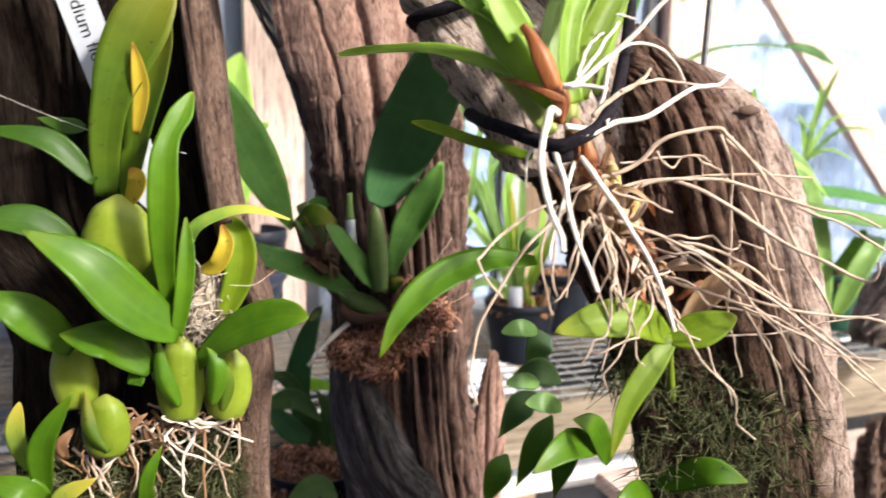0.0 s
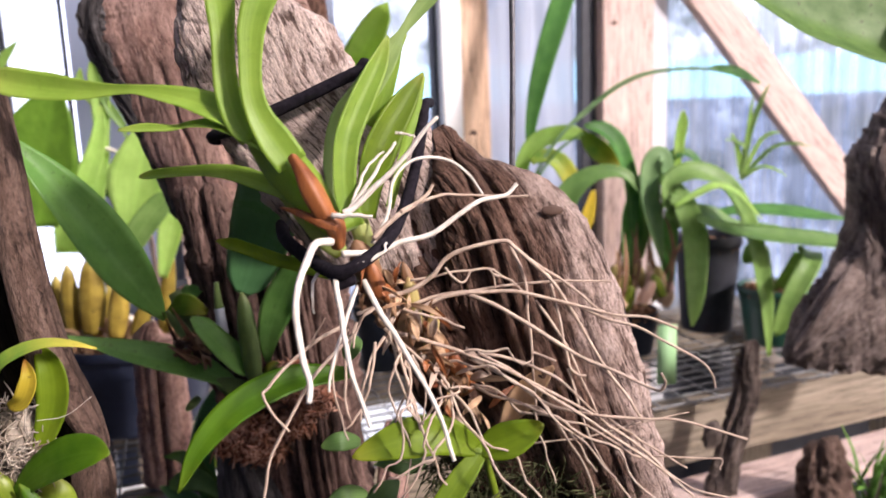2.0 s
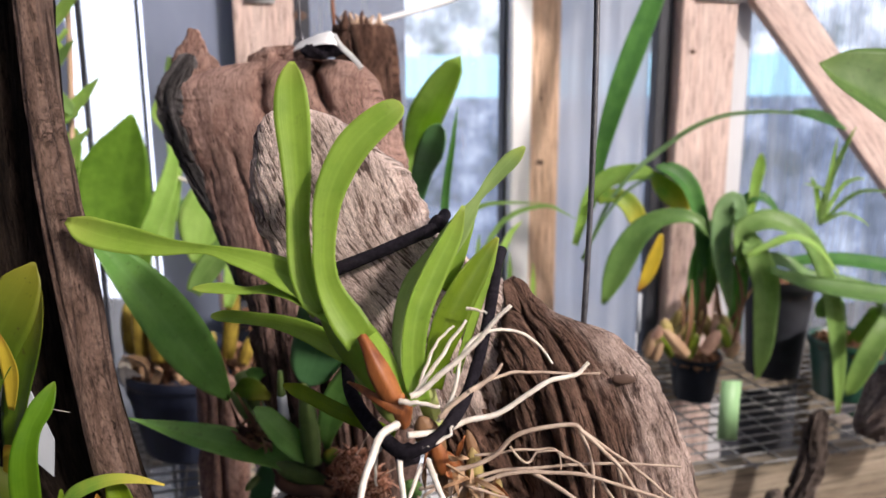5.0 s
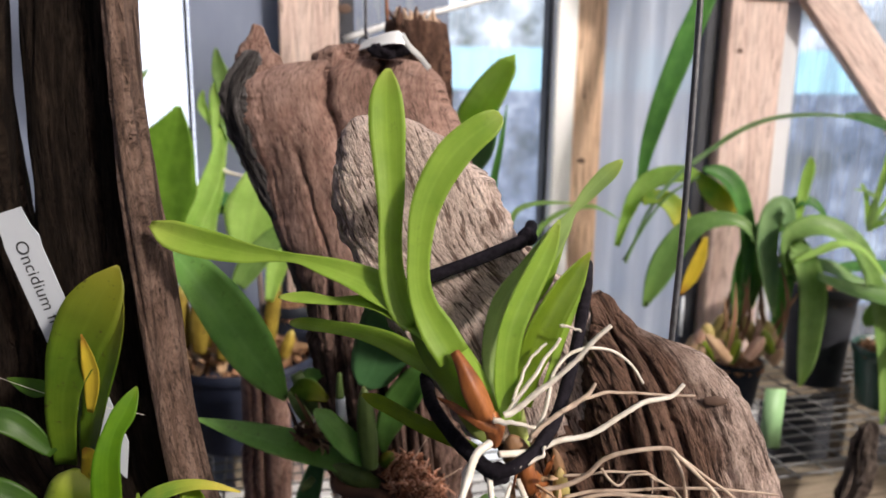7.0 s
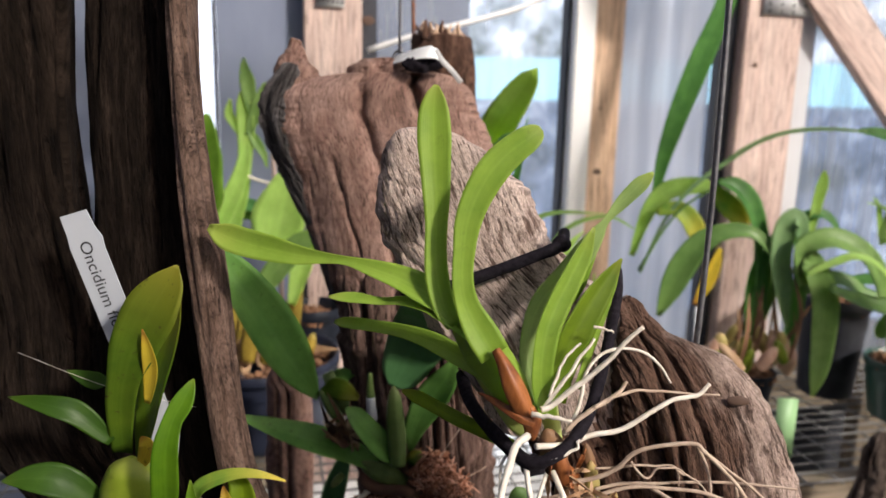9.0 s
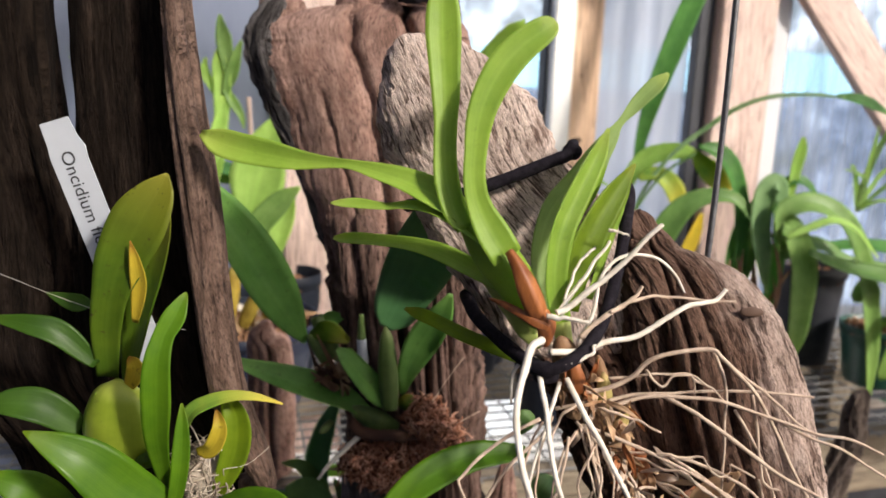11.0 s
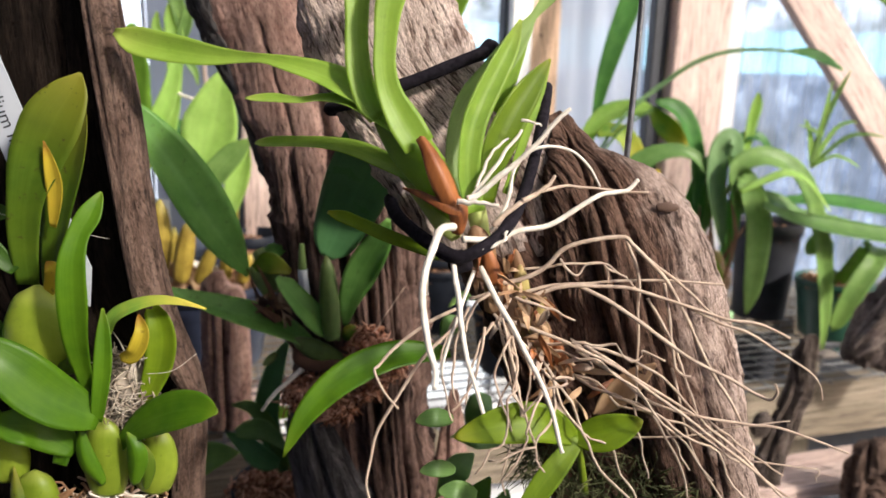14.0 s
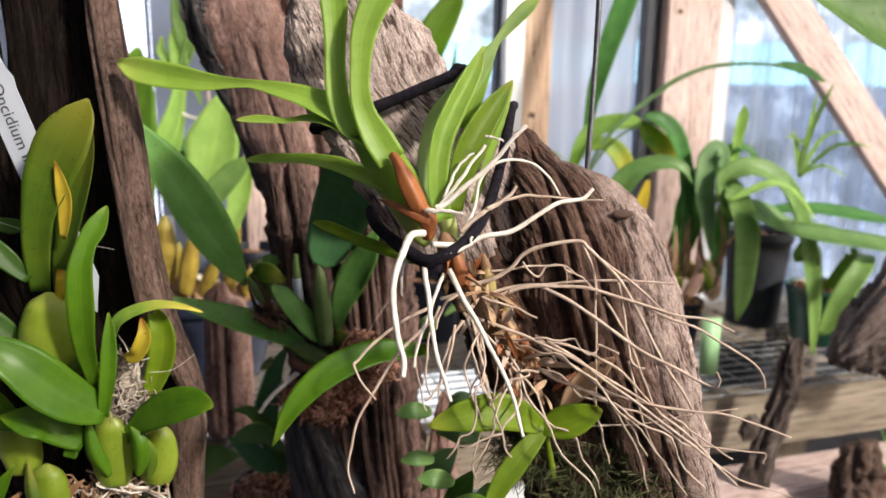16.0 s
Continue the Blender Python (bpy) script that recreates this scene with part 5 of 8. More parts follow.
roots(orchid, ((0.00066, (0.1079, 0.3200, 1.3692), (0.1120, 0.3197, 1.3639), (0.1168, 0.3195, 1.3620), (0.1205, 0.3193, 1.3671), (0.1285, 0.3192, 1.3678), (0.1340, 0.3190, 1.3645)),), M_ROOTB, 'dry tan aerial root', 28)
roots(orchid, ((0.00066, (0.1303, 0.3220, 1.3649), (0.1387, 0.3209, 1.3612), (0.1448, 0.3200, 1.3556)),), M_ROOTB, 'dry tan aerial root', 29)
roots(orchid, ((0.00092, (0.0842, 0.3200, 1.3375), (0.0861, 0.3138, 1.3253), (0.0898, 0.3092, 1.3107), (0.0933, 0.3050, 1.2959)),), M_ROOTB, 'dry tan aerial root', 30)
roots(orchid, ((0.00079, (0.0781, 0.3200, 1.3372), (0.0719, 0.3138, 1.3290), (0.0679, 0.3092, 1.3169), (0.0658, 0.3050, 1.3014)),), M_ROOTB, 'dry tan aerial root', 31)
roots(orchid, ((0.00079, (0.0873, 0.3200, 1.3310), (0.0895, 0.3158, 1.3172), (0.0845, 0.3128, 1.3056), (0.0784, 0.3100, 1.2908)),), M_ROOTB, 'dry tan aerial root', 32)
roots(orchid, ((0.00066, (0.0616, 0.3160, 1.3431), (0.0558, 0.3124, 1.3318), (0.0537, 0.3097, 1.3189), (0.0569, 0.3073, 1.3031), (0.0599, 0.3050, 1.2930)),), M_ROOTB, 'dry tan aerial root', 33)
roots(orchid, ((0.00079, (0.0659, 0.3160, 1.3460), (0.0606, 0.3114, 1.3310), (0.0592, 0.3080, 1.3114), (0.0616, 0.3050, 1.3018)),), M_ROOTB, 'dry tan aerial root', 34)
roots(orchid, ((0.00092, (0.0600, 0.3140, 1.3452), (0.0471, 0.3095, 1.3394), (0.0332, 0.3061, 1.3291), (0.0258, 0.3031, 1.3213), (0.0235, 0.3003, 1.3188), (0.0271, 0.2976, 1.3123), (0.0351, 0.2950, 1.3030)),), M_ROOTB, 'dry tan aerial root', 35)
roots(orchid, ((0.00092, (0.0664, 0.3150, 1.3501), (0.0750, 0.3117, 1.3537), (0.0698, 0.3093, 1.3503), (0.0661, 0.3071, 1.3443), (0.0645, 0.3050, 1.3369)),), M_ROOTB, 'dry tan aerial root', 36)
roots(orchid, ((0.00092, (0.0644, 0.3120, 1.3416), (0.0471, 0.3068, 1.3257), (0.0366, 0.3029, 1.3100), (0.0265, 0.2994, 1.2918), (0.0224, 0.2961, 1.2789), (0.0210, 0.2930, 1.2659), (0.0244, 0.2900, 1.2544)),), M_ROOTB, 'dry tan aerial root', 37)
roots(orchid, ((0.00092, (0.1227, 0.3200, 1.3266), (0.1403, 0.3145, 1.3172), (0.1566, 0.3104, 1.3059), (0.1727, 0.3067, 1.2954), (0.1977, 0.3033, 1.2773), (0.2203, 0.3000, 1.2577)),), M_ROOTB, 'dry tan aerial root', 38)
roots(orchid, ((0.00092, (0.1189, 0.3220, 1.3238), (0.1386, 0.3190, 1.3124), (0.1556, 0.3169, 1.3001), (0.1779, 0.3149, 1.2946), (0.1998, 0.3131, 1.2919), (0.2130, 0.3113, 1.2926), (0.2294, 0.3096, 1.2876), (0.2488, 0.3080, 1.2811)),), M_ROOTB, 'dry tan aerial root', 39)
roots(orchid, ((0.00079, (0.1540, 0.3220, 1.2993), (0.1625, 0.3178, 1.2845), (0.1728, 0.3148, 1.2671), (0.1784, 0.3120, 1.2468)),), M_ROOTB, 'dry tan aerial root', 40)
roots(orchid, ((0.00079, (0.1657, 0.3220, 1.3160), (0.1702, 0.3187, 1.2994), (0.1750, 0.3163, 1.2824), (0.1825, 0.3141, 1.2676), (0.1994, 0.3120, 1.2446)),), M_ROOTB, 'dry tan aerial root', 41)
roots(orchid, ((0.00079, (0.1820, 0.3180, 1.2893), (0.1986, 0.3140, 1.2777), (0.2129, 0.3111, 1.2641), (0.2267, 0.3085, 1.2558), (0.2516, 0.3060, 1.2490)),), M_ROOTB, 'dry tan aerial root', 42)
roots(orchid, ((0.00066, (0.1847, 0.3180, 1.2908), (0.2020, 0.3157, 1.2784), (0.2224, 0.3140, 1.2651)),), M_ROOTB, 'dry tan aerial root', 43)
roots(orchid, ((0.00053, (0.1977, 0.3180, 1.2710), (0.2172, 0.3163, 1.2699), (0.2384, 0.3151, 1.2681), (0.2391, 0.3140, 1.2628)),), M_ROOTB, 'dry tan aerial root', 44)
roots(orchid, ((0.00053, (0.1466, 0.3220, 1.2786), (0.1747, 0.3203, 1.2813), (0.1967, 0.3191, 1.2868), (0.2241, 0.3180, 1.2920)),), M_ROOTB, 'dry tan aerial root', 45)
roots(orchid, ((0.00066, (0.1484, 0.3220, 1.2977), (0.1531, 0.3197, 1.2773), (0.1584, 0.3180, 1.2589)),), M_ROOTB, 'dry tan aerial root', 46)
roots(orchid, ((0.00066, (0.0821, 0.3180, 1.3399), (0.0864, 0.3147, 1.3238), (0.0908, 0.3122, 1.3072), (0.0937, 0.3100, 1.2950)),), M_ROOTB, 'dry tan aerial root', 47)
roots(orchid, ((0.00079, (0.0739, 0.3160, 1.3361), (0.0714, 0.3094, 1.3198), (0.0661, 0.3044, 1.3074), (0.0595, 0.3000, 1.3006)),), M_ROOTB, 'dry tan aerial root', 48)
roots(orchid, ((0.00066, (0.0863, 0.3160, 1.3320), (0.0796, 0.3124, 1.3158), (0.0825, 0.3097, 1.3024), (0.0883, 0.3073, 1.2858), (0.0844, 0.3050, 1.2658)),), M_ROOTB, 'dry tan aerial root', 49)
roots(orchid, ((0.00066, (0.0906, 0.3180, 1.3284), (0.0962, 0.3146, 1.3152), (0.0944, 0.3120, 1.2955)),), M_ROOTB, 'dry tan aerial root', 50)
rnd = random.Random(11)
for k in range(13):
    a = Vector((0.074, 0.322, 1.344)).lerp(Vector((0.121, 0.334, 1.305)), rnd.random())
    e = Vector((0.064, 0.300, 1.259)).lerp(Vector((0.216, 0.306, 1.245)), rnd.random()) + Vector((rnd.gauss(0, 0.01), rnd.gauss(0, 0.008), rnd.gauss(0.01, 0.02)))
    mid = a.lerp(e, 0.5) + Vector((rnd.gauss(0.004, 0.008), rnd.uniform(-0.016, -0.002), rnd.gauss(0.006, 0.008)))
    part("root", tube([a, mid, e], 0.0008, 0.0005, n=20, sides=6, wob=0.007, seed=k + 40), M_ROOTB, orchid)

# lower growth of a second small orchid on the same plank
low = thing("small_orchid", (0.123, 0.330, 1.273), "small olive-green orchid growing low on the driftwood plank", "orchid")
leaf(low, [(0.058, 0.350, 1.310), (0.030, 0.338, 1.312), (0.006, 0.326, 1.304), (-0.011, 0.316, 1.289), (-0.021, 0.308, 1.270)], 0.0165, "lance", L_ONC, face=(0.2, -0.8, 0.9), fold=0.25, seed=1)
leaf(low, [(0.122, 0.322, 1.277), (0.103, 0.314, 1.289), (0.083, 0.308, 1.290), (0.061, 0.304, 1.285)], 0.0195, "oval", L_OLIVE, face=(0, -1, 0.5), fold=0.25, seed=2)
leaf(low, [(0.121, 0.322, 1.277), (0.136, 0.318, 1.283), (0.153, 0.318, 1.290)], 0.0175, "oval", L_OLIVE, face=(0, -1, 0.6), fold=0.3, seed=3)
leaf(low, [(0.124, 0.322, 1.278), (0.110, 0.312, 1.265), (0.097, 0.304, 1.248), (0.089, 0.296, 1.225)], 0.0125, "lance", L_OLIVE, face=(0, -1, 0.4), fold=0.3, seed=4)
for k, (a, b, w) in enumerate((((0.061, 0.352, 1.271), (0.041, 0.346, 1.272), 0.010), ((0.063, 0.350, 1.242), (0.044, 0.342, 1.245), 0.009), ((0.075, 0.346, 1.230), (0.054, 0.338, 1.236), 0.011), ((0.062, 0.372, 1.322), (0.054, 0.372, 1.309), 0.011))):
    leaf(low, [a, Vector(a).lerp(Vector(b), 0.5) + Vector((0, -0.003, 0.003)), b], w, "oval", L_CAT, face=(0, -1, 0.6), seed=k)
for k, (a, b, w) in enumerate((((0.095, 0.342, 1.211), (0.053, 0.300, 1.216), 0.016), ((0.126, 0.335, 1.191), (0.163, 0.310, 1.207), 0.015), ((0.123, 0.335, 1.188), (0.090, 0.300, 1.187), 0.014), ((0.101, 0.340, 1.202), (0.075, 0.318, 1.236), 0.013))):
    leaf(low, [a, Vector(a).lerp(Vector(b), 0.5) + Vector((0, -0.006, 0.01)), b], w, "lance", L_ONC, face=(0, -1, 0.7), seed=k + 5)
for k, (a, b, w) in enumerate((((0.077, 0.440, 1.203), (0.052, 0.430, 1.174), 0.017), ((0.089, 0.440, 1.186), (0.065, 0.430, 1.139), 0.017), ((0.096, 0.450, 1.206), (0.061, 0.440, 1.215), 0.017), ((0.101, 0.440, 1.177), (0.089, 0.420, 1.136), 0.017), ((0.088, 0.460, 1.236), (0.072, 0.450, 1.215), 0.018), ((0.061, 0.450, 1.153), (0.045, 0.440, 1.119), 0.017))):
    leaf(low, [a, Vector(a).lerp(Vector(b), 0.5) + Vector((0, -0.008, 0.008)), b], w, "ovate", L_ONC if k % 2 else L_CAT, face=(0.1, -1, 0.5), seed=k + 20)
part("stem", tube([(0.132, 0.338, 1.238), (0.127, 0.332, 1.261), (0.123, 0.324, 1.277)], 0.0022, 0.0018, n=8), M_BULB, low)
moss = bmesh.new()
for k, (c, s) in enumerate((((0.161, 0.340, 1.240), (0.032, 0.012, 0.022)), ((0.187, 0.338, 1.225), (0.028, 0.012, 0.026)), ((0.144, 0.335, 1.206), (0.035, 0.014, 0.03)), ((0.177, 0.336, 1.177), (0.04, 0.014, 0.03)), ((0.115, 0.345, 1.254), (0.02, 0.010, 0.02)))):
    t_ = tuft_bm(c, s, 420, 0.013, 0.0005, seed=k, out=0.5)
    me_ = bpy.data.meshes.new("tmp")
    t_.to_mesh(me_), t_.free()
    moss.from_mesh(me_)
    bpy.data.meshes.remove(me_)
single("moss", moss, M_MOSS, "dry grey-green moss clinging to the driftwood plank", "moss", kind="stuff")

# ======== mount with the labelled orchid ========
board = thing("dark_board", (-0.170, 0.400, 1.272), "tall dark split board with a rounded brown edge", "driftwood")
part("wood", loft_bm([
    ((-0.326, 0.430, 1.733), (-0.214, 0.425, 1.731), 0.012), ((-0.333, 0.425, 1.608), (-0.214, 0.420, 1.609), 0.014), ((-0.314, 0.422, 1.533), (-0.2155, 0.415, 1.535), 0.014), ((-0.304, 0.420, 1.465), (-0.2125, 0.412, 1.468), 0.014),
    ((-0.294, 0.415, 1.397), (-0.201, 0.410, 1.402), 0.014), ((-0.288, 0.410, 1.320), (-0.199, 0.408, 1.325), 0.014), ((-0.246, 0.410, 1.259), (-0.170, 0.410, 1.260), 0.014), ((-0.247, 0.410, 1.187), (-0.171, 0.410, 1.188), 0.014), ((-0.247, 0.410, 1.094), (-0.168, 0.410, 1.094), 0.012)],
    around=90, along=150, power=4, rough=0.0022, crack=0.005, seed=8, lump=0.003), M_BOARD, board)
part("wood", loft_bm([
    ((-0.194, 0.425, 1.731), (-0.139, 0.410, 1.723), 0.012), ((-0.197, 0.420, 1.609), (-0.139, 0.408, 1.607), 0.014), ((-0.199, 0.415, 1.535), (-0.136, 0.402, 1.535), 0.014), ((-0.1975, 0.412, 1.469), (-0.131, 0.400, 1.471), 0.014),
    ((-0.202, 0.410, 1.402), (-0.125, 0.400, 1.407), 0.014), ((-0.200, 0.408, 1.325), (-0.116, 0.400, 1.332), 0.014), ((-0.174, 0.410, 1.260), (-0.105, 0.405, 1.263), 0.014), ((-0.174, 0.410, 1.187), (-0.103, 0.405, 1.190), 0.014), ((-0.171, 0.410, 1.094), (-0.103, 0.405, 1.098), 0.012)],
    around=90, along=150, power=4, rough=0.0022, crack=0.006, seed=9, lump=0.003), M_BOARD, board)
part("edge_ridge", loft_bm([
    ((-0.140, 0.392, 1.712), (-0.129, 0.392, 1.712), 0.010), ((-0.140, 0.390, 1.601), (-0.128, 0.390, 1.601), 0.012), ((-0.137, 0.384, 1.533), (-0.124, 0.384, 1.533), 0.013), ((-0.133, 0.380, 1.496), (-0.120, 0.380, 1.497), 0.013),
    ((-0.128, 0.376, 1.438), (-0.111, 0.376, 1.439), 0.013), ((-0.123, 0.374, 1.387), (-0.106, 0.374, 1.388), 0.013), ((-0.114, 0.374, 1.326), (-0.097, 0.374, 1.327), 0.013), ((-0.100, 0.376, 1.290), (-0.087, 0.376, 1.290), 0.011), ((-0.088, 0.378, 1.265), (-0.081, 0.378, 1.262), 0.006)],
    around=70, along=150, power=2.2, rough=0.0012, crack=0.0022, seed=12, lump=0.0025, grain=(90, 9)), M_RIDGE, board, "rounded brown bark edge of the board")
part("edge_ridge", loft_bm([
    ((-0.107, 0.392, 1.266), (-0.092, 0.392, 1.263), 0.008), ((-0.107, 0.390, 1.239), (-0.089, 0.390, 1.239), 0.012), ((-0.107, 0.390, 1.197), (-0.092, 0.390, 1.197), 0.012), ((-0.106, 0.392, 1.106), (-0.092, 0.392, 1.106), 0.011)],
    around=60, along=90, power=2.2, rough=0.0014, crack=0.003, seed=14, lump=0.003), M_RIDGE, board, "rounded brown bark edge of the board")
bw = bmesh.new()
tp = Vector((-0.216, 0.430, 1.731))
tube_into(bw, [tp + Vector((0, 0.0, -0.03)), tp, tp.lerp(Vector((tp.x, 0.42, 2.19)), 0.5), (tp.x, 0.42, 2.2)], 0.0015, 0.0015, n=12)
part("hanging_wire", bw, M_WIRE, board)

onc = thing("labelled_orchid", (-0.137, 0.360, 1.221), "glossy green orchid with fat bulbs and some yellowing leaves", "orchid")
leaf(onc, [(-0.1632, 0.3540, 1.3390), (-0.1599, 0.3490, 1.3665), (-0.1545, 0.3460, 1.3882), (-0.1477, 0.3460, 1.4058), (-0.1382, 0.3470, 1.4243), (-0.1304, 0.3500, 1.4382), (-0.1262, 0.3530, 1.4476)], 1.0, widths=[0.0110, 0.0149, 0.0182, 0.0250, 0.0274, 0.0184, 0.0017], mat=L_OLD, face=(0.2, -1, 0.2), fold=0.25, seed=1, n=30)
leaf(onc, [(-0.155, 0.358, 1.334), (-0.147, 0.358, 1.372), (-0.136, 0.360, 1.408), (-0.130, 0.362, 1.431)], 0.019, "oval", L_OLD, face=(-0.3, -1, 0.2), fold=0.3, seed=2)
leaf(onc, [(-0.145, 0.350, 1.371), (-0.140, 0.346, 1.390), (-0.140, 0.344, 1.403), (-0.142, 0.343, 1.415)], 0.0085, "lance", L_YEL, face=(0, -1, 0.2), fold=0.4, seed=3)
leaf(onc, [(-0.149, 0.346, 1.336), (-0.143, 0.343, 1.348), (-0.146, 0.343, 1.355)], 0.010, "oval", L_YEL, face=(0, -1, 0.2), seed=4)
leaf(onc, [(-0.1309, 0.3450, 1.2820), (-0.1266, 0.3280, 1.3159), (-0.1235, 0.3220, 1.3393), (-0.1223, 0.3220, 1.3593), (-0.1202, 0.3260, 1.3723), (-0.1162, 0.3300, 1.3812), (-0.1134, 0.3340, 1.3887), (-0.1124, 0.3360, 1.3920)], 1.0, widths=[0.0057, 0.0114, 0.0144, 0.0128, 0.0102, 0.0109, 0.0055, 0.0011], mat=L_ONC, face=(0.2, -1, 0.1), fold=0.35, seed=5, n=30)
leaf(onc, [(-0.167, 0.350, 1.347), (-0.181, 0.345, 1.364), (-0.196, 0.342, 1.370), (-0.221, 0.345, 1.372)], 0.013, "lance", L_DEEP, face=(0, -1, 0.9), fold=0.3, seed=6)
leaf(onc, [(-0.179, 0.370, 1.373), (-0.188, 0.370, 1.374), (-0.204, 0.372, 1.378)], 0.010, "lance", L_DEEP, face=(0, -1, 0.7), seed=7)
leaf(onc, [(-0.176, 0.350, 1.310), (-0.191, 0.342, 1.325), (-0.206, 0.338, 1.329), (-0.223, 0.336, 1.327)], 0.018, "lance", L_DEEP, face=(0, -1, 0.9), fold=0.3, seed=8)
leaf(onc, [(-0.124, 0.338, 1.271), (-0.141, 0.324, 1.290), (-0.158, 0.315, 1.312), (-0.183, 0.310, 1.328)], 0.027, "lance", L_ONC, face=(0.3, -1, 0.9), fold=0.22, seed=9)
leaf(onc, [(-0.1257, 0.3500, 1.3047), (-0.1204, 0.3480, 1.3179), (-0.1149, 0.3470, 1.3259), (-0.1037, 0.3470, 1.3317), (-0.0923, 0.3480, 1.3342), (-0.0812, 0.3500, 1.3328), (-0.0698, 0.3520, 1.3291)], 1.0, widths=[0.0041, 0.0077, 0.0088, 0.0079, 0.0059, 0.0038, 0.0009], mat=L_TURN, face=(0.1, -0.8, 0.9), fold=0.35, thick=0.0013, seed=10, n=24)
leaf(onc, [(-0.1103, 0.3580, 1.2687), (-0.1039, 0.3570, 1.2816), (-0.0974, 0.3570, 1.2991), (-0.0967, 0.3580, 1.3159), (-0.1014, 0.3600, 1.3254), (-0.1055, 0.3610, 1.3284)], 1.0, widths=[0.0048, 0.0109, 0.0157, 0.0151, 0.0091, 0.0018], mat=L_OLIVE, face=(0.1, -1, 0.1), fold=0.4, thick=0.0013, seed=11, n=24)
leaf(onc, [(-0.114, 0.346, 1.303), (-0.105, 0.342, 1.307), (-0.100, 0.342, 1.318), (-0.103, 0.346, 1.327)], 0.009, "oval", L_YEL, face=(0.1, -1, 0.1), fold=0.5, seed=12)
leaf(onc, [(-0.1198, 0.3500, 1.2492), (-0.1133, 0.3460, 1.2585), (-0.1008, 0.3400, 1.2696), (-0.0847, 0.3330, 1.2793), (-0.0716, 0.3280, 1.2839), (-0.0624, 0.3240, 1.2855), (-0.0563, 0.3220, 1.2853)], 1.0, widths=[0.0053, 0.0100, 0.0167, 0.0203, 0.0184, 0.0121, 0.0016], mat=L_ONC, face=(0.1, -1, 0.7), fold=0.2, thick=0.0013, seed=13, n=24)
leaf(onc, [(-0.1253, 0.3380, 1.2708), (-0.1220, 0.3370, 1.2848), (-0.1196, 0.3380, 1.3011), (-0.1193, 0.3410, 1.3181), (-0.1203, 0.3440, 1.3304)], 1.0, widths=[0.0057, 0.0080, 0.0092, 0.0069, 0.0012], mat=L_ONC, face=(0.2, -1, 0.1), fold=0.4, thick=0.0013, seed=14, n=24)
leaf(onc, [(-0.141, 0.344, 1.250), (-0.154, 0.336, 1.266), (-0.165, 0.330, 1.271), (-0.180, 0.330, 1.273)], 0.021, "lance", L_ONC, face=(0, -1, 0.8), fold=0.25, seed=15)
leaf(onc, [(-0.181, 0.346, 1.260), (-0.193, 0.338, 1.276), (-0.203, 0.332, 1.286), (-0.220, 0.330, 1.293)], 0.021, "lance", L_ONC, face=(0, -1, 0.8), fold=0.25, seed=16)
leaf(onc, [(-0.146, 0.350, 1.265), (-0.149, 0.342, 1.243), (-0.143, 0.346, 1.278)], 0.009, "blade", L_ONC, face=(0, -1, 0), seed=17)
leaf(onc, [(-0.213, 0.352, 1.190), (-0.214, 0.345, 1.213), (-0.211, 0.346, 1.231)], 0.011, "oval", L_TURN, face=(0, -1, 0), seed=18)
leaf(onc, [(-0.201, 0.345, 1.178), (-0.195, 0.335, 1.212), (-0.178, 0.335, 1.241)], 0.013, "lance", L_ONC, face=(0.2, -1, 0), fold=0.4, seed=19)
leaf(onc, [(-0.199, 0.345, 1.171), (-0.207, 0.335, 1.186), (-0.227, 0.335, 1.193)], 0.016, "lance", L_ONC, face=(0, -1, 0.8), seed=20)
leaf(onc, [(-0.149, 0.350, 1.168), (-0.147, 0.346, 1.187), (-0.140, 0.350, 1.205)], 0.009, "blade", L_ONC, face=(0, -1, 0), seed=21)
leaf(onc, [(-0.173, 0.345, 1.151), (-0.187, 0.335, 1.180), (-0.169, 0.335, 1.194)], 0.013, "lance", L_TURN, face=(0, -1, 0.4), seed=22)
bulbs = []
for k, (a, b, r) in enumerate((((-0.157, 0.350, 1.293), (-0.154, 0.346, 1.341), 0.0195), ((-0.1312, 0.3550, 1.2201), (-0.1271, 0.3490, 1.2673), 0.0126), ((-0.1098, 0.3640, 1.2168), (-0.1022, 0.3600, 1.2568), 0.0124), ((-0.170, 0.352, 1.200), (-0.168, 0.350, 1.234), 0.0125), ((-0.185, 0.356, 1.225), (-0.189, 0.356, 1.263), 0.012))):
    bulbs.append(part("pseudobulb", bulb_bm(a, b, r, 0.65, 4, 0.28, seed=k), M_BULB, onc, "plump light green pseudobulb"))
for own, (pts, w) in zip((1, 1, 2, 0, 0, 3), ((((-0.128, 0.344, 1.230), (-0.134, 0.340, 1.247), (-0.137, 0.342, 1.269)), 0.010), (((-0.110, 0.342, 1.232), (-0.106, 0.338, 1.252), (-0.111, 0.340, 1.264)), 0.011), (((-0.106, 0.346, 1.227), (-0.103, 0.342, 1.246), (-0.109, 0.342, 1.261)), 0.009), (((-0.148, 0.342, 1.295), (-0.133, 0.336, 1.304), (-0.128, 0.338, 1.322)), 0.009), (((-0.160, 0.342, 1.298), (-0.167, 0.340, 1.314), (-0.164, 0.342, 1.335)), 0.010), (((-0.166, 0.344, 1.204), (-0.174, 0.342, 1.218), (-0.177, 0.346, 1.238)), 0.009))):
    part("bract", leaf_bm(list(pts), w, "lance", (0.1, -1, 0.1), -0.5, seed=len(pts)), L_OLD if w < 0.0095 else L_ONC, bulbs[own], "leafy bract clasping a bulb")
rnd = random.Random(21)
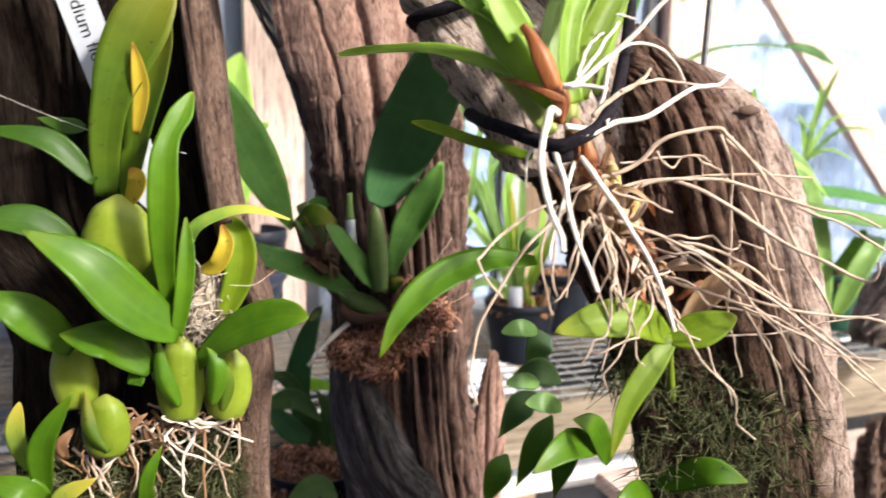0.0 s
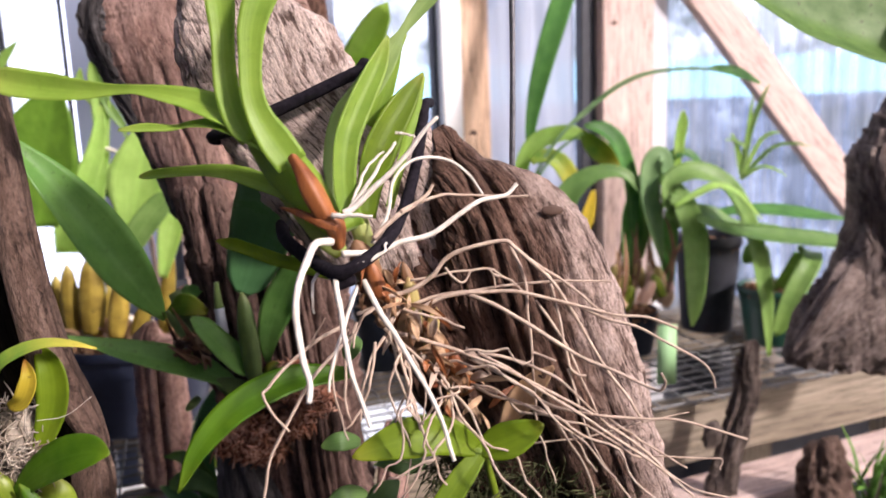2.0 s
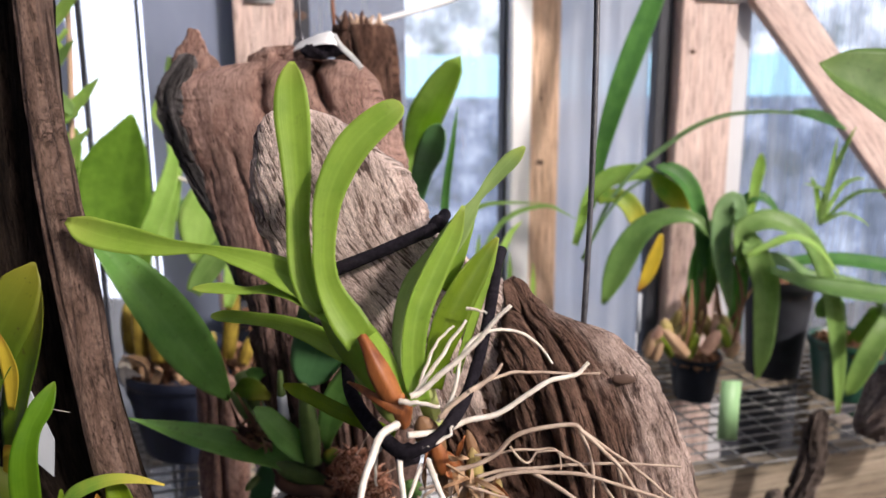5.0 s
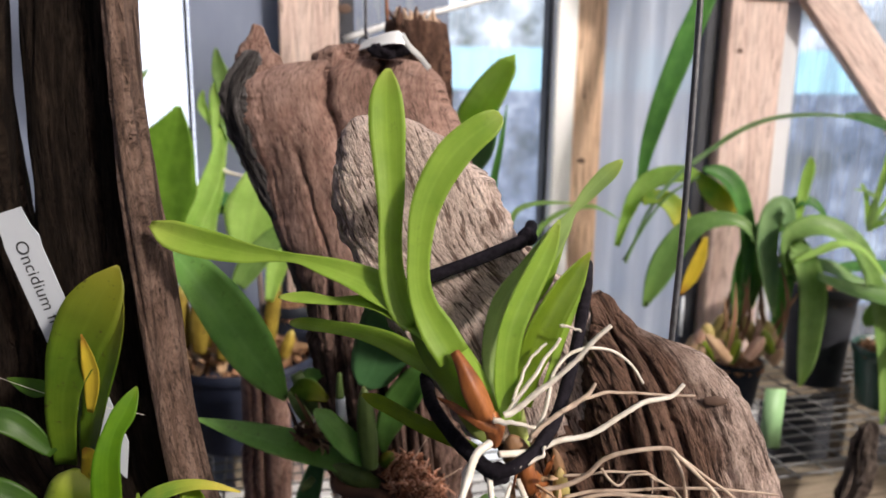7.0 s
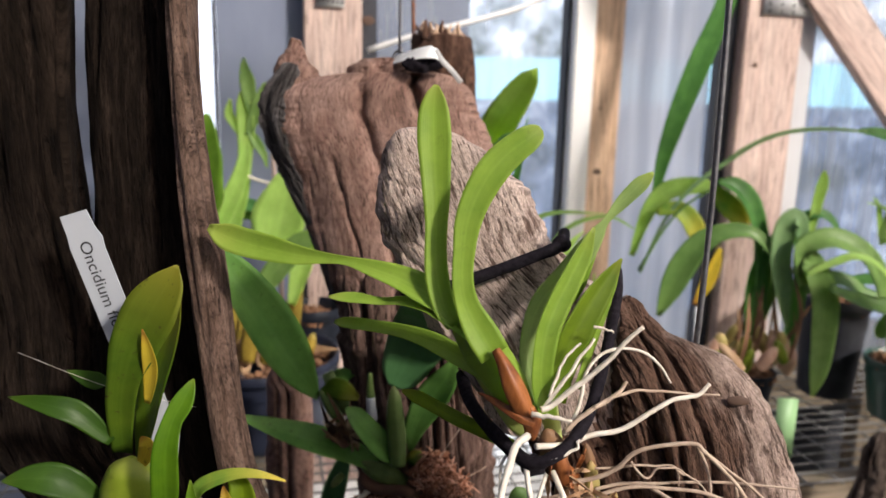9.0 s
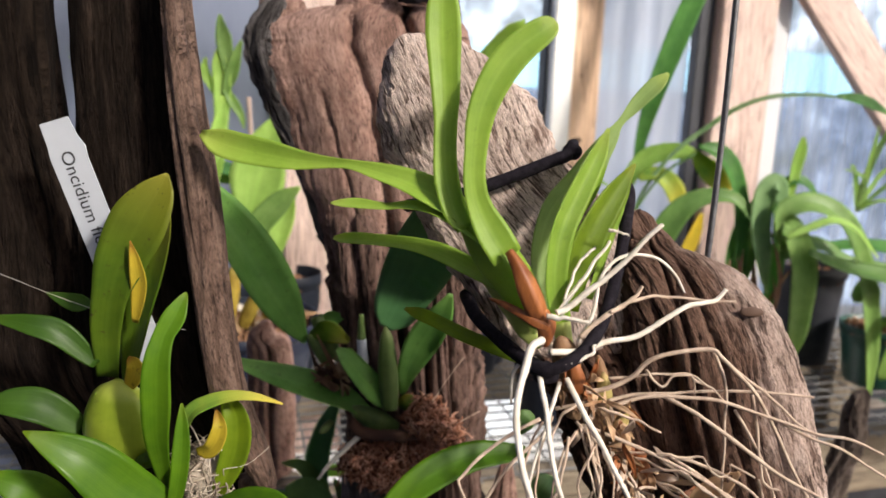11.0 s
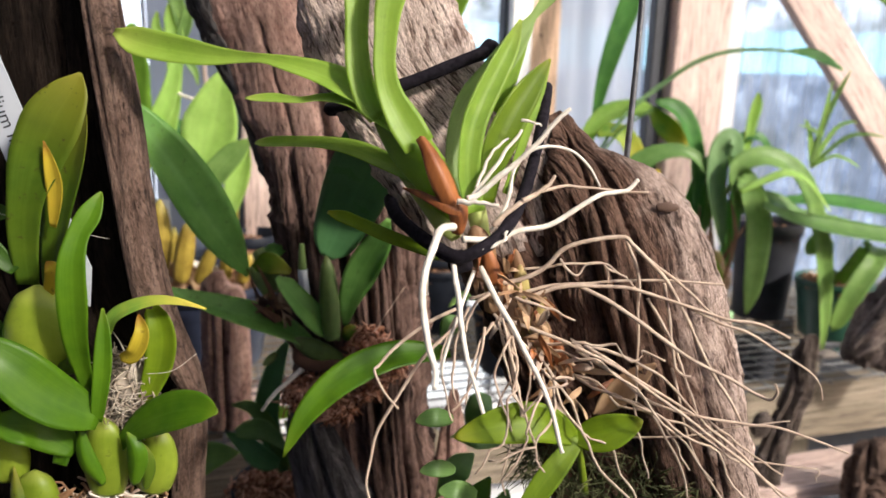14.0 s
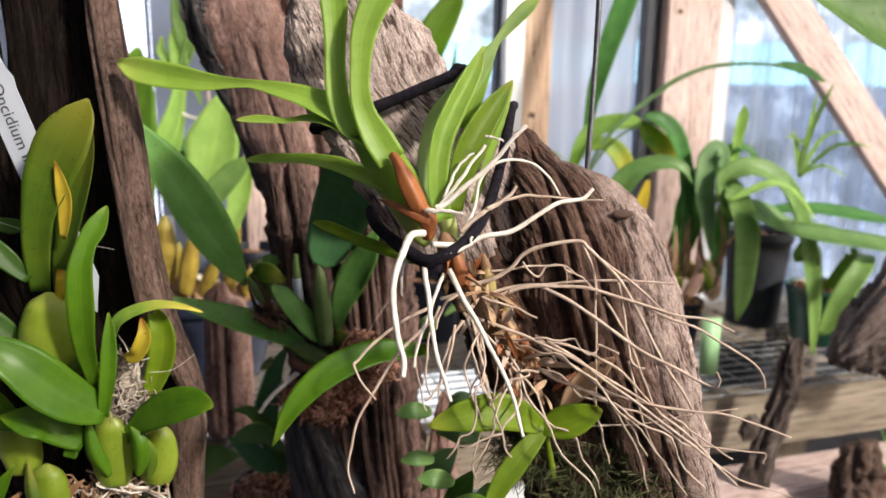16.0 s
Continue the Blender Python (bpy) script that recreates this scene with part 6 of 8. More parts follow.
for k in range(9):
    a = Vector((-0.171, 0.352, 1.200)) + Vector((rnd.gauss(0, 0.012), rnd.uniform(-0.004, 0.004), rnd.gauss(0, 0.005)))
    part("husk", leaf_bm([a, a + Vector((rnd.gauss(0, 0.004), -0.003, 0.010)), a + Vector((rnd.gauss(0, 0.006), -0.001, 0.018))], 0.007, "lance", (rnd.gauss(0, 0.5), -1, 0), 0.5, n=8, m=4, seed=k), M_HUSK, onc)
for k in range(46):
    a = Vector((-0.193, 0.356, 1.202)).lerp(Vector((-0.099, 0.362, 1.223)), rnd.random()) + Vector((0, 0, rnd.gauss(0, 0.006)))
    e = a + Vector((rnd.gauss(0, 0.024), rnd.uniform(-0.008, 0.012), -rnd.uniform(0.0, 0.06)))
    m_ = a.lerp(e, 0.5) + Vector((rnd.gauss(0, 0.012), -rnd.uniform(0.0, 0.012), rnd.gauss(0.002, 0.010)))
    part("root", tube([a, m_, e], rnd.uniform(0.0006, 0.0011), 0.0005, n=14, sides=5, wob=0.004, seed=k), (M_ROOTB, M_HUSK, M_ROOTB, M_HUSK, M_ROOTW)[k % 5], onc)
nest = mound_bm((-0.119, 0.362, 1.278), (0.012, 0.008, 0.019), 3, 0.4, 140, 1)
me_ = bpy.data.meshes.new("tmp")
for t_ in (chips_bm((-0.119, 0.360, 1.278), (0.013, 0.009, 0.020), 420, 0.014, 0.00045, seed=3),):
    t_.to_mesh(me_), t_.free()
    nest.from_mesh(me_)
bpy.data.meshes.remove(me_)
single("root_nest", nest, M_FELT, "felted tangle of fine pale roots behind the orchid's leaves", "roots", kind="stuff")
moss = bmesh.new()
for k, (c, s) in enumerate((((-0.187, 0.366, 1.173), (0.035, 0.014, 0.022)), ((-0.135, 0.374, 1.183), (0.032, 0.012, 0.028)), ((-0.158, 0.364, 1.160), (0.05, 0.014, 0.03)), ((-0.120, 0.374, 1.162), (0.02, 0.012, 0.03)), ((-0.209, 0.366, 1.166), (0.02, 0.012, 0.03)))):
    t_ = tuft_bm(c, s, 620, 0.014, 0.0006, seed=k + 9, out=0.5)
    me_ = bpy.data.meshes.new("tmp")
    t_.to_mesh(me_), t_.free()
    moss.from_mesh(me_)
    bpy.data.meshes.remove(me_)
single("moss", moss, M_MOSS, "dry grey-green moss under the orchid's bulbs", "moss", kind="stuff")

# name label: notched plastic strip with printed name
ta, tb = Vector((-0.189, 0.366, 1.471)), Vector((-0.141, 0.372, 1.322))
ax = (tb - ta).normalized()
sd = ax.cross(Vector((0, -1, 0.1))).normalized()
if sd.x < 0:
    sd = -sd
up = sd.cross(ax).normalized()
if up.y > 0:
    up = -up
tag = thing("plant_label", ta, "white plastic plant label printed in black, tucked behind leaves", "plant label")
bm = bmesh.new()
L = (tb - ta).length
outline = ((-0.008, 0.0), (0.0075, 0.0), (0.0085, 0.010), (0.0105, 0.016), (0.0095, 0.022), (0.0095, L - 0.02), (0.0, L), (-0.0095, L - 0.02), (-0.0095, 0.018), (-0.0085, 0.012))
fr = [bm.verts.new(ta + sd * x + ax * v + up * 0.0004) for x, v in outline]
bk = [bm.verts.new(ta + sd * x + ax * v - up * 0.0004) for x, v in outline]
bm.faces.new(fr), bm.faces.new(bk[::-1])
for k in range(len(fr)):
    k2 = (k + 1) % len(fr)
    bm.faces.new((fr[k], bk[k], bk[k2], fr[k2]))
bmesh.ops.recalc_face_normals(bm, faces=bm.faces)
strip = part("strip", bm, M_TAG, tag, smooth=False)
cu = bpy.data.curves.new("text", "FONT")
cu.body, cu.size, cu.extrude = "Oncidium fle", 0.0097, 0.00005
tmp = bpy.data.objects.new("text", cu)
tm = bpy.data.meshes.new_from_object(tmp)
bpy.data.objects.remove(tmp)
bt = bmesh.new()
bt.from_mesh(tm)
bpy.data.meshes.remove(tm)
rot = Matrix((ax, sd * -1, up)).transposed()
if rot.determinant() < 0:
    rot = Matrix((ax, sd, up)).transposed()
rot = rot.to_4x4()
bmesh.ops.transform(bt, matrix=Matrix.Translation(ta + ax * 0.016 - sd * 0.0035 + up * 0.0006) @ rot, verts=bt.verts)
part("printed_name", bt, M_INK, strip, "black printed plant name", smooth=False)
# spider threads
for a, b in (((-0.224, 0.360, 1.392), (-0.127, 0.370, 1.361)), ((-0.098, 0.340, 1.297), (-0.079, 0.360, 1.301))):
    single("spider_thread", tube([a, Vector(a).lerp(Vector(b), 0.5) + Vector((0, 0, -0.004)), b], 0.00012, n=8, sides=4), M_ROOTW, "single thin spider thread between leaf and wood", "spider thread")


# ======== tall split trunk with the leathery-leaved orchid ========
trunk = thing("split_driftwood", (0.002, 0.580, 0.953), "tall red-brown driftwood trunk, cracked and grey along one edge", "driftwood")
part("wood", loft_bm([
    ((-0.126, 0.610, 1.552), (0.002, 0.605, 1.558), 0.022),
    ((-0.155, 0.605, 1.531), (0.021, 0.600, 1.529), 0.034),
    ((-0.143, 0.600, 1.486), (0.037, 0.595, 1.477), 0.042),
    ((-0.109, 0.592, 1.413), (0.026, 0.588, 1.419), 0.046),
    ((-0.092, 0.594, 1.350), (0.030, 0.592, 1.352), 0.040),
    ((-0.085, 0.594, 1.320), (0.030, 0.592, 1.322), 0.036)],
    around=300, along=220, power=2.4, rough=0.0008, crack=0.0005, seed=5, crag=0.0007, crag_len=30, ragged=0.003, grain=(60, 9), lump=0.004, end=0.6,
    cuts=((-0.10, 0.10, 0.011, 0.04, -0.1, 1.2), (0.46, 0.48, 0.022, 0.035, -0.05, 0.28), (0.50, 0.42, 0.005, 0.06, 0.2, 1.0), (-0.45, -0.30, 0.003, 0.02, 0.35, 0.9))), M_TRUNK, trunk)
# darker copy of the trunk wood; the plank's shade is put into its colour
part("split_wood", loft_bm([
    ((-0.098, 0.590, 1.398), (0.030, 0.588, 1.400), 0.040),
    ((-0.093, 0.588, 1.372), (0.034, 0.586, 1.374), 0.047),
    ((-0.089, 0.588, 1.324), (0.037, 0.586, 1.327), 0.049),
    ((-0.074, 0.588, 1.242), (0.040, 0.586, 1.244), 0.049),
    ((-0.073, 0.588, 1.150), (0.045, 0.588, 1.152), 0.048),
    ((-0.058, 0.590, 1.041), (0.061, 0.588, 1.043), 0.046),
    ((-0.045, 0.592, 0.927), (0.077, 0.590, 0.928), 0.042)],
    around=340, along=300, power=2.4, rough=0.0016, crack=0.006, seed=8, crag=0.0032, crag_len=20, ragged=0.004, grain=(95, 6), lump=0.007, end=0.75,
    cuts=((-0.20, 0.0, 0.026, 0.06, -0.1, 0.5), (-0.55, -0.5, 0.014, 0.03, -0.1, 0.7), (0.18, 0.3, 0.020, 0.05, -0.1, 0.75), (0.62, 0.66, 0.010, 0.03, 0.05, 1.1), (-0.05, 0.1, 0.016, 0.05, 0.45, 1.1), (0.42, 0.45, 0.006, 0.02, 0.1, 0.9))), M_SPLIT, trunk, "lower wood split lengthwise, shade put into its darker colour")
part("horn", loft_bm([
    ((-0.1365, 0.612, 1.585), (-0.1325, 0.612, 1.584), 0.003), ((-0.143, 0.612, 1.572), (-0.126, 0.612, 1.570), 0.007), ((-0.150, 0.610, 1.556), (-0.112, 0.608, 1.553), 0.014), ((-0.157, 0.608, 1.535), (-0.098, 0.604, 1.530), 0.02), ((-0.155, 0.606, 1.510), (-0.090, 0.602, 1.508), 0.02)],
    around=90, along=110, power=2.3, rough=0.0012, crack=0.002, seed=15, lump=0.003, crag=0.0012, ragged=0.003, crag_len=60, end=0.5), M_TRUNK, trunk, "pointed broken horn at the trunk's top")
part("hump", loft_bm([
    ((-0.077, 0.610, 1.568), (-0.051, 0.610, 1.569), 0.012), ((-0.089, 0.608, 1.557), (-0.032, 0.608, 1.558), 0.02), ((-0.092, 0.602, 1.532), (-0.032, 0.602, 1.530), 0.024)],
    around=90, along=80, power=2.4, rough=0.002, crack=0.004, seed=16, lump=0.004, crag=0.003, ragged=0.004, crag_len=60), M_TRUNK, trunk)
part("grey_edge", loft_bm([
    ((-0.139, 0.600, 1.565), (-0.127, 0.595, 1.562), 0.0050), ((-0.157, 0.596, 1.534), (-0.137, 0.584, 1.528), 0.0080), ((-0.152, 0.592, 1.503), (-0.130, 0.578, 1.500), 0.0080), ((-0.133, 0.588, 1.463), (-0.109, 0.576, 1.462), 0.0090), ((-0.108, 0.580, 1.416), (-0.090, 0.570, 1.418), 0.0070), ((-0.094, 0.576, 1.369), (-0.084, 0.570, 1.370), 0.0040)],
    around=110, along=180, power=2.4, rough=0.0014, crack=0.003, seed=17, lump=0.004, crag=0.0018, crag_len=40, ragged=0.004, grain=(90, 14)), M_BLACKW, trunk, "charred grey weathered edge")
part("black_flank", loft_bm([
    ((-0.071, 0.558, 1.182), (-0.048, 0.545, 1.191), 0.012), ((-0.070, 0.556, 1.143), (-0.029, 0.538, 1.151), 0.02), ((-0.063, 0.556, 1.103), (-0.010, 0.536, 1.113), 0.024), ((-0.056, 0.558, 1.059), (0.021, 0.540, 1.070), 0.026), ((-0.048, 0.560, 0.962), (0.031, 0.545, 0.972), 0.024)],
    around=80, along=110, power=2.6, rough=0.003, crack=0.006, seed=18, lump=0.005, grain=(60, 5)), M_BLACKW, trunk, "blackened splintered flank")
part("spike", loft_bm([
    ((0.063, 0.600, 1.179), (0.068, 0.600, 1.179), 0.003), ((0.055, 0.600, 1.142), (0.074, 0.600, 1.143), 0.009), ((0.050, 0.600, 1.099), (0.078, 0.600, 1.099), 0.014), ((0.048, 0.600, 1.026), (0.074, 0.600, 1.026), 0.02)],
    around=50, along=70, power=2.2, rough=0.002, crack=0.004, seed=19, lump=0.003), M_TRUNK, trunk, "pointed splinter beside the trunk")
hw = bmesh.new()
hk = Vector((-0.045, 0.600, 1.573))
ring = [hk + Vector((0.006 * math.cos(a * 0.7), 0, -0.004 + 0.007 * math.sin(a * 0.7))) for a in range(2, 10)]
tube_into(hw, ring + [hk + Vector((0.0, 0, 0.006)), hk + Vector((-0.001, 0, 0.06)), (hk.x - 0.002, hk.y, 2.19)], 0.0011, 0.0011, n=50, sides=6)
part("hanging_wire", hw, M_WIRE, trunk, "bent steel hanging hook")
tg = thing("plant_label", (-0.018, 0.585, 1.565), "white plastic label bent over the trunk's broken top", "plant label")
part("strip", leaf_bm([(-0.051, 0.6, 1.5681), (-0.0335, 0.58, 1.5711), (-0.0188, 0.572, 1.573), (-0.0123, 0.574, 1.5716)], 0.014, "band", (-0.2, -0.8, 0.8), 0.02, thick=0.0008, n=20), M_WHITE, tg)
part("strip", leaf_bm([(-0.014, 0.574, 1.5748), (-0.0084, 0.57, 1.5666), (-0.0009, 0.57, 1.5594), (0.0066, 0.572, 1.5506)], 0.0042, "band", (-0.6, -1, 0.3), 0.02, thick=0.0008, n=20), M_WHITE, tg)
part("dark_fixing", mound_bm((-0.025, 0.578, 1.564), (0.016, 0.006, 0.006), 4, 0.4, 90), M_ROPE, tg, "black tie under the label")

cat_ = thing("leathery_orchid", (-0.029, 0.540, 1.226), "leathery green orchid rooted in a fibre pad on the trunk", "orchid")
leaf(cat_, [(-0.0364, 0.5260, 1.3164), (-0.031, 0.524, 1.328), (-0.019, 0.516, 1.355), (-0.004, 0.490, 1.386), (0.008, 0.462, 1.412), (0.019, 0.432, 1.436), (0.030, 0.402, 1.455)], 1.0, widths=[0.010, 0.030, 0.043, 0.046, 0.040, 0.026, 0.003], mat=L_DARK, face=(0.1, -1, 0.3), fold=0.22, thick=0.002, seed=1, n=30)
leaf(cat_, [(-0.0280, 0.5360, 1.2471), (-0.0404, 0.5260, 1.2612), (-0.0534, 0.5180, 1.2786), (-0.0633, 0.5120, 1.2949), (-0.0710, 0.5100, 1.3032)], 1.0, widths=[0.0039, 0.0187, 0.0226, 0.0174, 0.0033], mat=L_CATB, face=(0.5, -0.8, 0.9), fold=0.25, wave=0.15, thick=0.002, seed=2, n=24)
leaf(cat_, [(-0.0237, 0.5360, 1.2588), (-0.0199, 0.5280, 1.2800), (-0.0089, 0.5180, 1.3069), (0.0047, 0.5080, 1.3318), (0.0125, 0.5020, 1.3517)], 1.0, widths=[0.0035, 0.0153, 0.0242, 0.0205, 0.0032], mat=L_CATB, face=(0.3, -1, 0.7), fold=0.25, wave=0.15, thick=0.002, seed=3, n=24)
leaf(cat_, [(-0.0998, 0.5480, 1.3007), (-0.0837, 0.5400, 1.3059), (-0.0661, 0.5360, 1.3007)], 1.0, widths=[0.0035, 0.0183, 0.0052], mat=L_OLD, face=(0.1, -1, 0.4), fold=0.25, wave=0.15, thick=0.002, seed=6, n=24)
leaf(cat_, [(-0.0961, 0.5560, 1.3063), (-0.0839, 0.5520, 1.3124), (-0.0734, 0.5520, 1.3157)], 1.0, widths=[0.0036, 0.0133, 0.0044], mat=L_CATB, face=(0.2, -1, 0.4), fold=0.25, wave=0.15, thick=0.002, seed=8, n=24)
leaf(cat_, [(-0.103, 0.548, 1.294), (-0.122, 0.530, 1.336), (-0.151, 0.512, 1.395), (-0.187, 0.498, 1.448)], 0.040, "ovate", L_CATB, face=(0.5, -0.9, 0.9), fold=0.42, thick=0.002, seed=4)
leaf(cat_, [(-0.043, 0.540, 1.235), (-0.075, 0.528, 1.259), (-0.119, 0.515, 1.278), (-0.164, 0.502, 1.298)], 0.023, "ovate", L_CATB, face=(0.1, -0.8, 1), fold=0.42, thick=0.002, seed=5)

for k, (a, b, r, mt) in enumerate((((-0.032, 0.524, 1.2508), (-0.0365, 0.526, 1.3173), 0.0078, M_CANE), ((-0.0289, 0.54, 1.2268), (-0.0639, 0.53, 1.2479), 0.0085, M_CANE), ((-0.0815, 0.54, 1.277), (-0.1003, 0.546, 1.3013), 0.0048, M_CANE), ((-0.0172, 0.535, 1.2491), (-0.0236, 0.535, 1.2582), 0.007, L_OLD), ((-0.0801, 0.54, 1.2314), (-0.088, 0.53, 1.2246), 0.0035, M_CANE), ((-0.0961, 0.556, 1.3134), (-0.0766, 0.55, 1.2782), 0.007, M_CANE))):
    part("pseudobulb", bulb_bm(a, b, r, 0.75, 6, 0.5, seed=k), mt, cat_, "dull green cane-like bulb")
part("sheath", tube([(-0.0540, 0.5300, 1.2845), (-0.0550, 0.5300, 1.2960), (-0.0555, 0.5300, 1.3051)], 0.0042, 0.0036, n=8, sides=8), M_TAG, cat_, "papery white sheath")
part("shoot", tube([(-0.0555, 0.5300, 1.3042), (-0.0560, 0.5300, 1.3164), (-0.0557, 0.5300, 1.3250)], 0.0034, 0.0018, n=8, sides=8), M_CANE, cat_, "fresh green shoot")
rnd = random.Random(31)
for k in range(20):
    a = Vector((-0.0746, 0.532, 1.2720)) + Vector((rnd.gauss(0, 0.008), rnd.gauss(0, 0.004), rnd.gauss(0, 0.008)))
    part("husk", leaf_bm([a - Vector((0, 0, 0.008)), a + Vector((rnd.gauss(-0.004, 0.005), -0.006, rnd.gauss(0.004, 0.004))), a + Vector((rnd.gauss(-0.004, 0.012), -0.005, rnd.gauss(0.008, 0.012)))], rnd.uniform(0.003, 0.007), "lance", (rnd.gauss(0, 0.9), -1, rnd.gauss(0, 0.5)), 0.7, twist=rnd.gauss(0, 0.8), wave=0.3, n=10, m=4, seed=k), (M_DRY, M_HUSK, M_ROT)[k % 3], cat_)
roots(cat_, ((0.0022, (-0.057, 0.535, 1.222), (-0.070, 0.525, 1.212), (-0.080, 0.520, 1.202), (-0.087, 0.518, 1.192)),), M_ROOTW, "short white root tip")
for a, b in (((-0.005, 0.530, 1.248), (0.023, 0.535, 1.292)), ((0.006, 0.530, 1.230), (0.038, 0.540, 1.246))):
    roots(cat_, ((0.0004, a, Vector(a).lerp(Vector(b), 0.5), b),), M_ROOTB, "thin thread")
part("rhizome", tube([(-0.081, 0.545, 1.273), (-0.071, 0.537, 1.249), (-0.053, 0.530, 1.229), (-0.024, 0.524, 1.228), (-0.011, 0.530, 1.229)], 0.006, 0.004, n=40, sides=9, wob=0.009, seed=4), M_ROT, cat_, "husky brown rhizome")
pad = bmesh.new()
me_ = bpy.data.meshes.new("tmp")
for k, (c, s) in enumerate((((-0.0054, 0.5350, 1.2425), (0.0134, 0.0140, 0.0134)), ((0.0099, 0.5350, 1.2274), (0.0112, 0.0140, 0.0104)), ((-0.0560, 0.5400, 1.1982), (0.0152, 0.0140, 0.0131)), ((-0.0308, 0.5400, 1.2045), (0.0174, 0.0140, 0.0109)), ((-0.0080, 0.5400, 1.2083), (0.0131, 0.0140, 0.0087)), ((-0.0374, 0.5400, 1.1867), (0.0196, 0.0140, 0.0078)))):
    for t_ in (mound_bm(c, [v * 0.88 for v in s], k, 0.55, 110, 1), chips_bm(c, s, 520, 0.011, 0.00095, seed=k)):
        t_.to_mesh(me_), t_.free()
        pad.from_mesh(me_)
bpy.data.meshes.remove(me_)
single("fibre_pad", pad, M_COIR, "red-brown coconut fibre pad wedged on the trunk", "fibre pad", kind="stuff")

# ======== shelf piece, stump and low pot behind the trunk ========
shelf2 = thing("front_shelf", (-0.15, 0.68, 0.0), "low timber shelf standing under the mounted plants", "shelf")
part("plank", box_bm((-0.30, 0.57, 0.965), (0.08, 0.70, 0.99), 0.003, 0), M_RAIL, shelf2, smooth=False)
for x in (-0.28, 0.01):
    part("leg", box_bm((x, 0.61, 0.0), (x + 0.05, 0.66, 0.965), 0.003), M_RAIL, shelf2, smooth=False)
stump = thing("wood_stump", (-0.205, 0.80, 1.040), "upright broken brown wood stump on the bench mesh", "driftwood")
part("wood", loft_bm([
    ((-0.2163, 0.8000, 1.2268), (-0.2040, 0.8000, 1.2284), 0.01), ((-0.2272, 0.8000, 1.2126), (-0.1981, 0.8000, 1.2110), 0.022), ((-0.2277, 0.8000, 1.1914), (-0.1809, 0.8000, 1.1993), 0.028), ((-0.2281, 0.8000, 1.1339), (-0.1797, 0.8000, 1.1347), 0.03), ((-0.2280, 0.8000, 1.0598), (-0.1787, 0.8000, 1.0607), 0.03), ((-0.2311, 0.8, 1.040), (-0.1794, 0.8, 1.040), 0.030)],
    around=120, along=150, power=2.4, rough=0.0016, crack=0.005, seed=25, crag=0.003, grain=(70, 8), lump=0.006, end=0.8,
    cuts=((0.25, 0.3, 0.014, 0.10, 0.0, 1.1), (-0.3, -0.25, 0.006, 0.05, 0.2, 1.0))), M_TRUNK, stump)
pot((-0.102, 0.660, 0.988), 0.055, 0.058, M_POT, "small black plastic pot heaped with red-brown fibre", name="fibre_pot")
single("fibre_heap", chips_bm((-0.109, 0.655, 1.034), (0.047, 0.042, 0.022), 1500, 0.011, 0.0009, seed=8), M_COIR, "loose red-brown fibre heaped over the pot", "fibre", kind="stuff")
lplant = thing("young_plant", (-0.100, 0.650, 1.057), "young dark-leaved plant growing in fibre", "plant")
leaf(lplant, [(-0.102, 0.65, 1.063), (-0.116, 0.645, 1.123), (-0.106, 0.642, 1.175), (-0.091, 0.64, 1.209)], 0.024, "lance", L_DARK, face=(0, -1, 0.5), seed=0)
leaf(lplant, [(-0.099, 0.645, 1.071), (-0.108, 0.635, 1.11), (-0.125, 0.63, 1.14), (-0.146, 0.63, 1.143)], 0.016, "lance", L_CAT, face=(0, -1, 0.5), seed=1)
leaf(lplant, [(-0.104, 0.64, 1.077), (-0.118, 0.632, 1.086), (-0.133, 0.628, 1.103), (-0.151, 0.626, 1.116)], 0.022, "lance", L_DARK, face=(0, -1, 0.5), seed=2)
leaf(lplant, [(-0.091, 0.645, 1.066), (-0.086, 0.64, 1.097), (-0.076, 0.64, 1.126), (-0.077, 0.65, 1.173)], 0.02, "lance", L_CAT, face=(0, -1, 0.5), seed=3)
leaf(lplant, [(-0.076, 0.635, 1.065), (-0.081, 0.635, 1.096), (-0.097, 0.635, 1.127)], 0.018, "lance", L_CAT, face=(0, -1, 0.5), seed=4)
leaf(lplant, [(-0.129, 0.66, 1.115), (-0.1, 0.65, 1.127), (-0.074, 0.65, 1.12)], 0.012, "lance", L_BRIGHT, face=(0, -1, 0.5), seed=5)
leaf(lplant, [(-0.14, 0.62, 1.119), (-0.114, 0.62, 1.123), (-0.09, 0.62, 1.102)], 0.02, "lance", L_CAT, face=(0, -1, 0.5), seed=6)
leaf(lplant, [(-0.119, 0.6, 1.025), (-0.091, 0.59, 1.053), (-0.07, 0.58, 1.043)], 0.022, "lance", L_BG, face=(0, -1, 0.5), seed=7)
leaf(lplant, [(-0.185, 0.6, 1.082), (-0.161, 0.6, 1.104), (-0.131, 0.6, 1.11)], 0.028, "lance", L_CAT, face=(0, -1, 0.5), seed=8)

# ======== plants on the bench ========
def fan(parent, at, rows, mat, face=(0, -1, 0.4), **kw):
    for k, (end, bow, w) in enumerate(rows):
        a, e = Vector(at), Vector(end)
        mid = a.lerp(e, 0.5) + Vector(bow)
        leaf(parent, [a, a.lerp(mid, 0.5) + Vector(bow) * 0.2, mid, mid.lerp(e, 0.6) + Vector(bow) * 0.15, e], w, kw.get("shape", "blade"), mat if not isinstance(mat, (list, tuple)) else mat[k % len(mat)], face=face, seed=k, fold=kw.get("fold", 0.3), n=16, m=6)


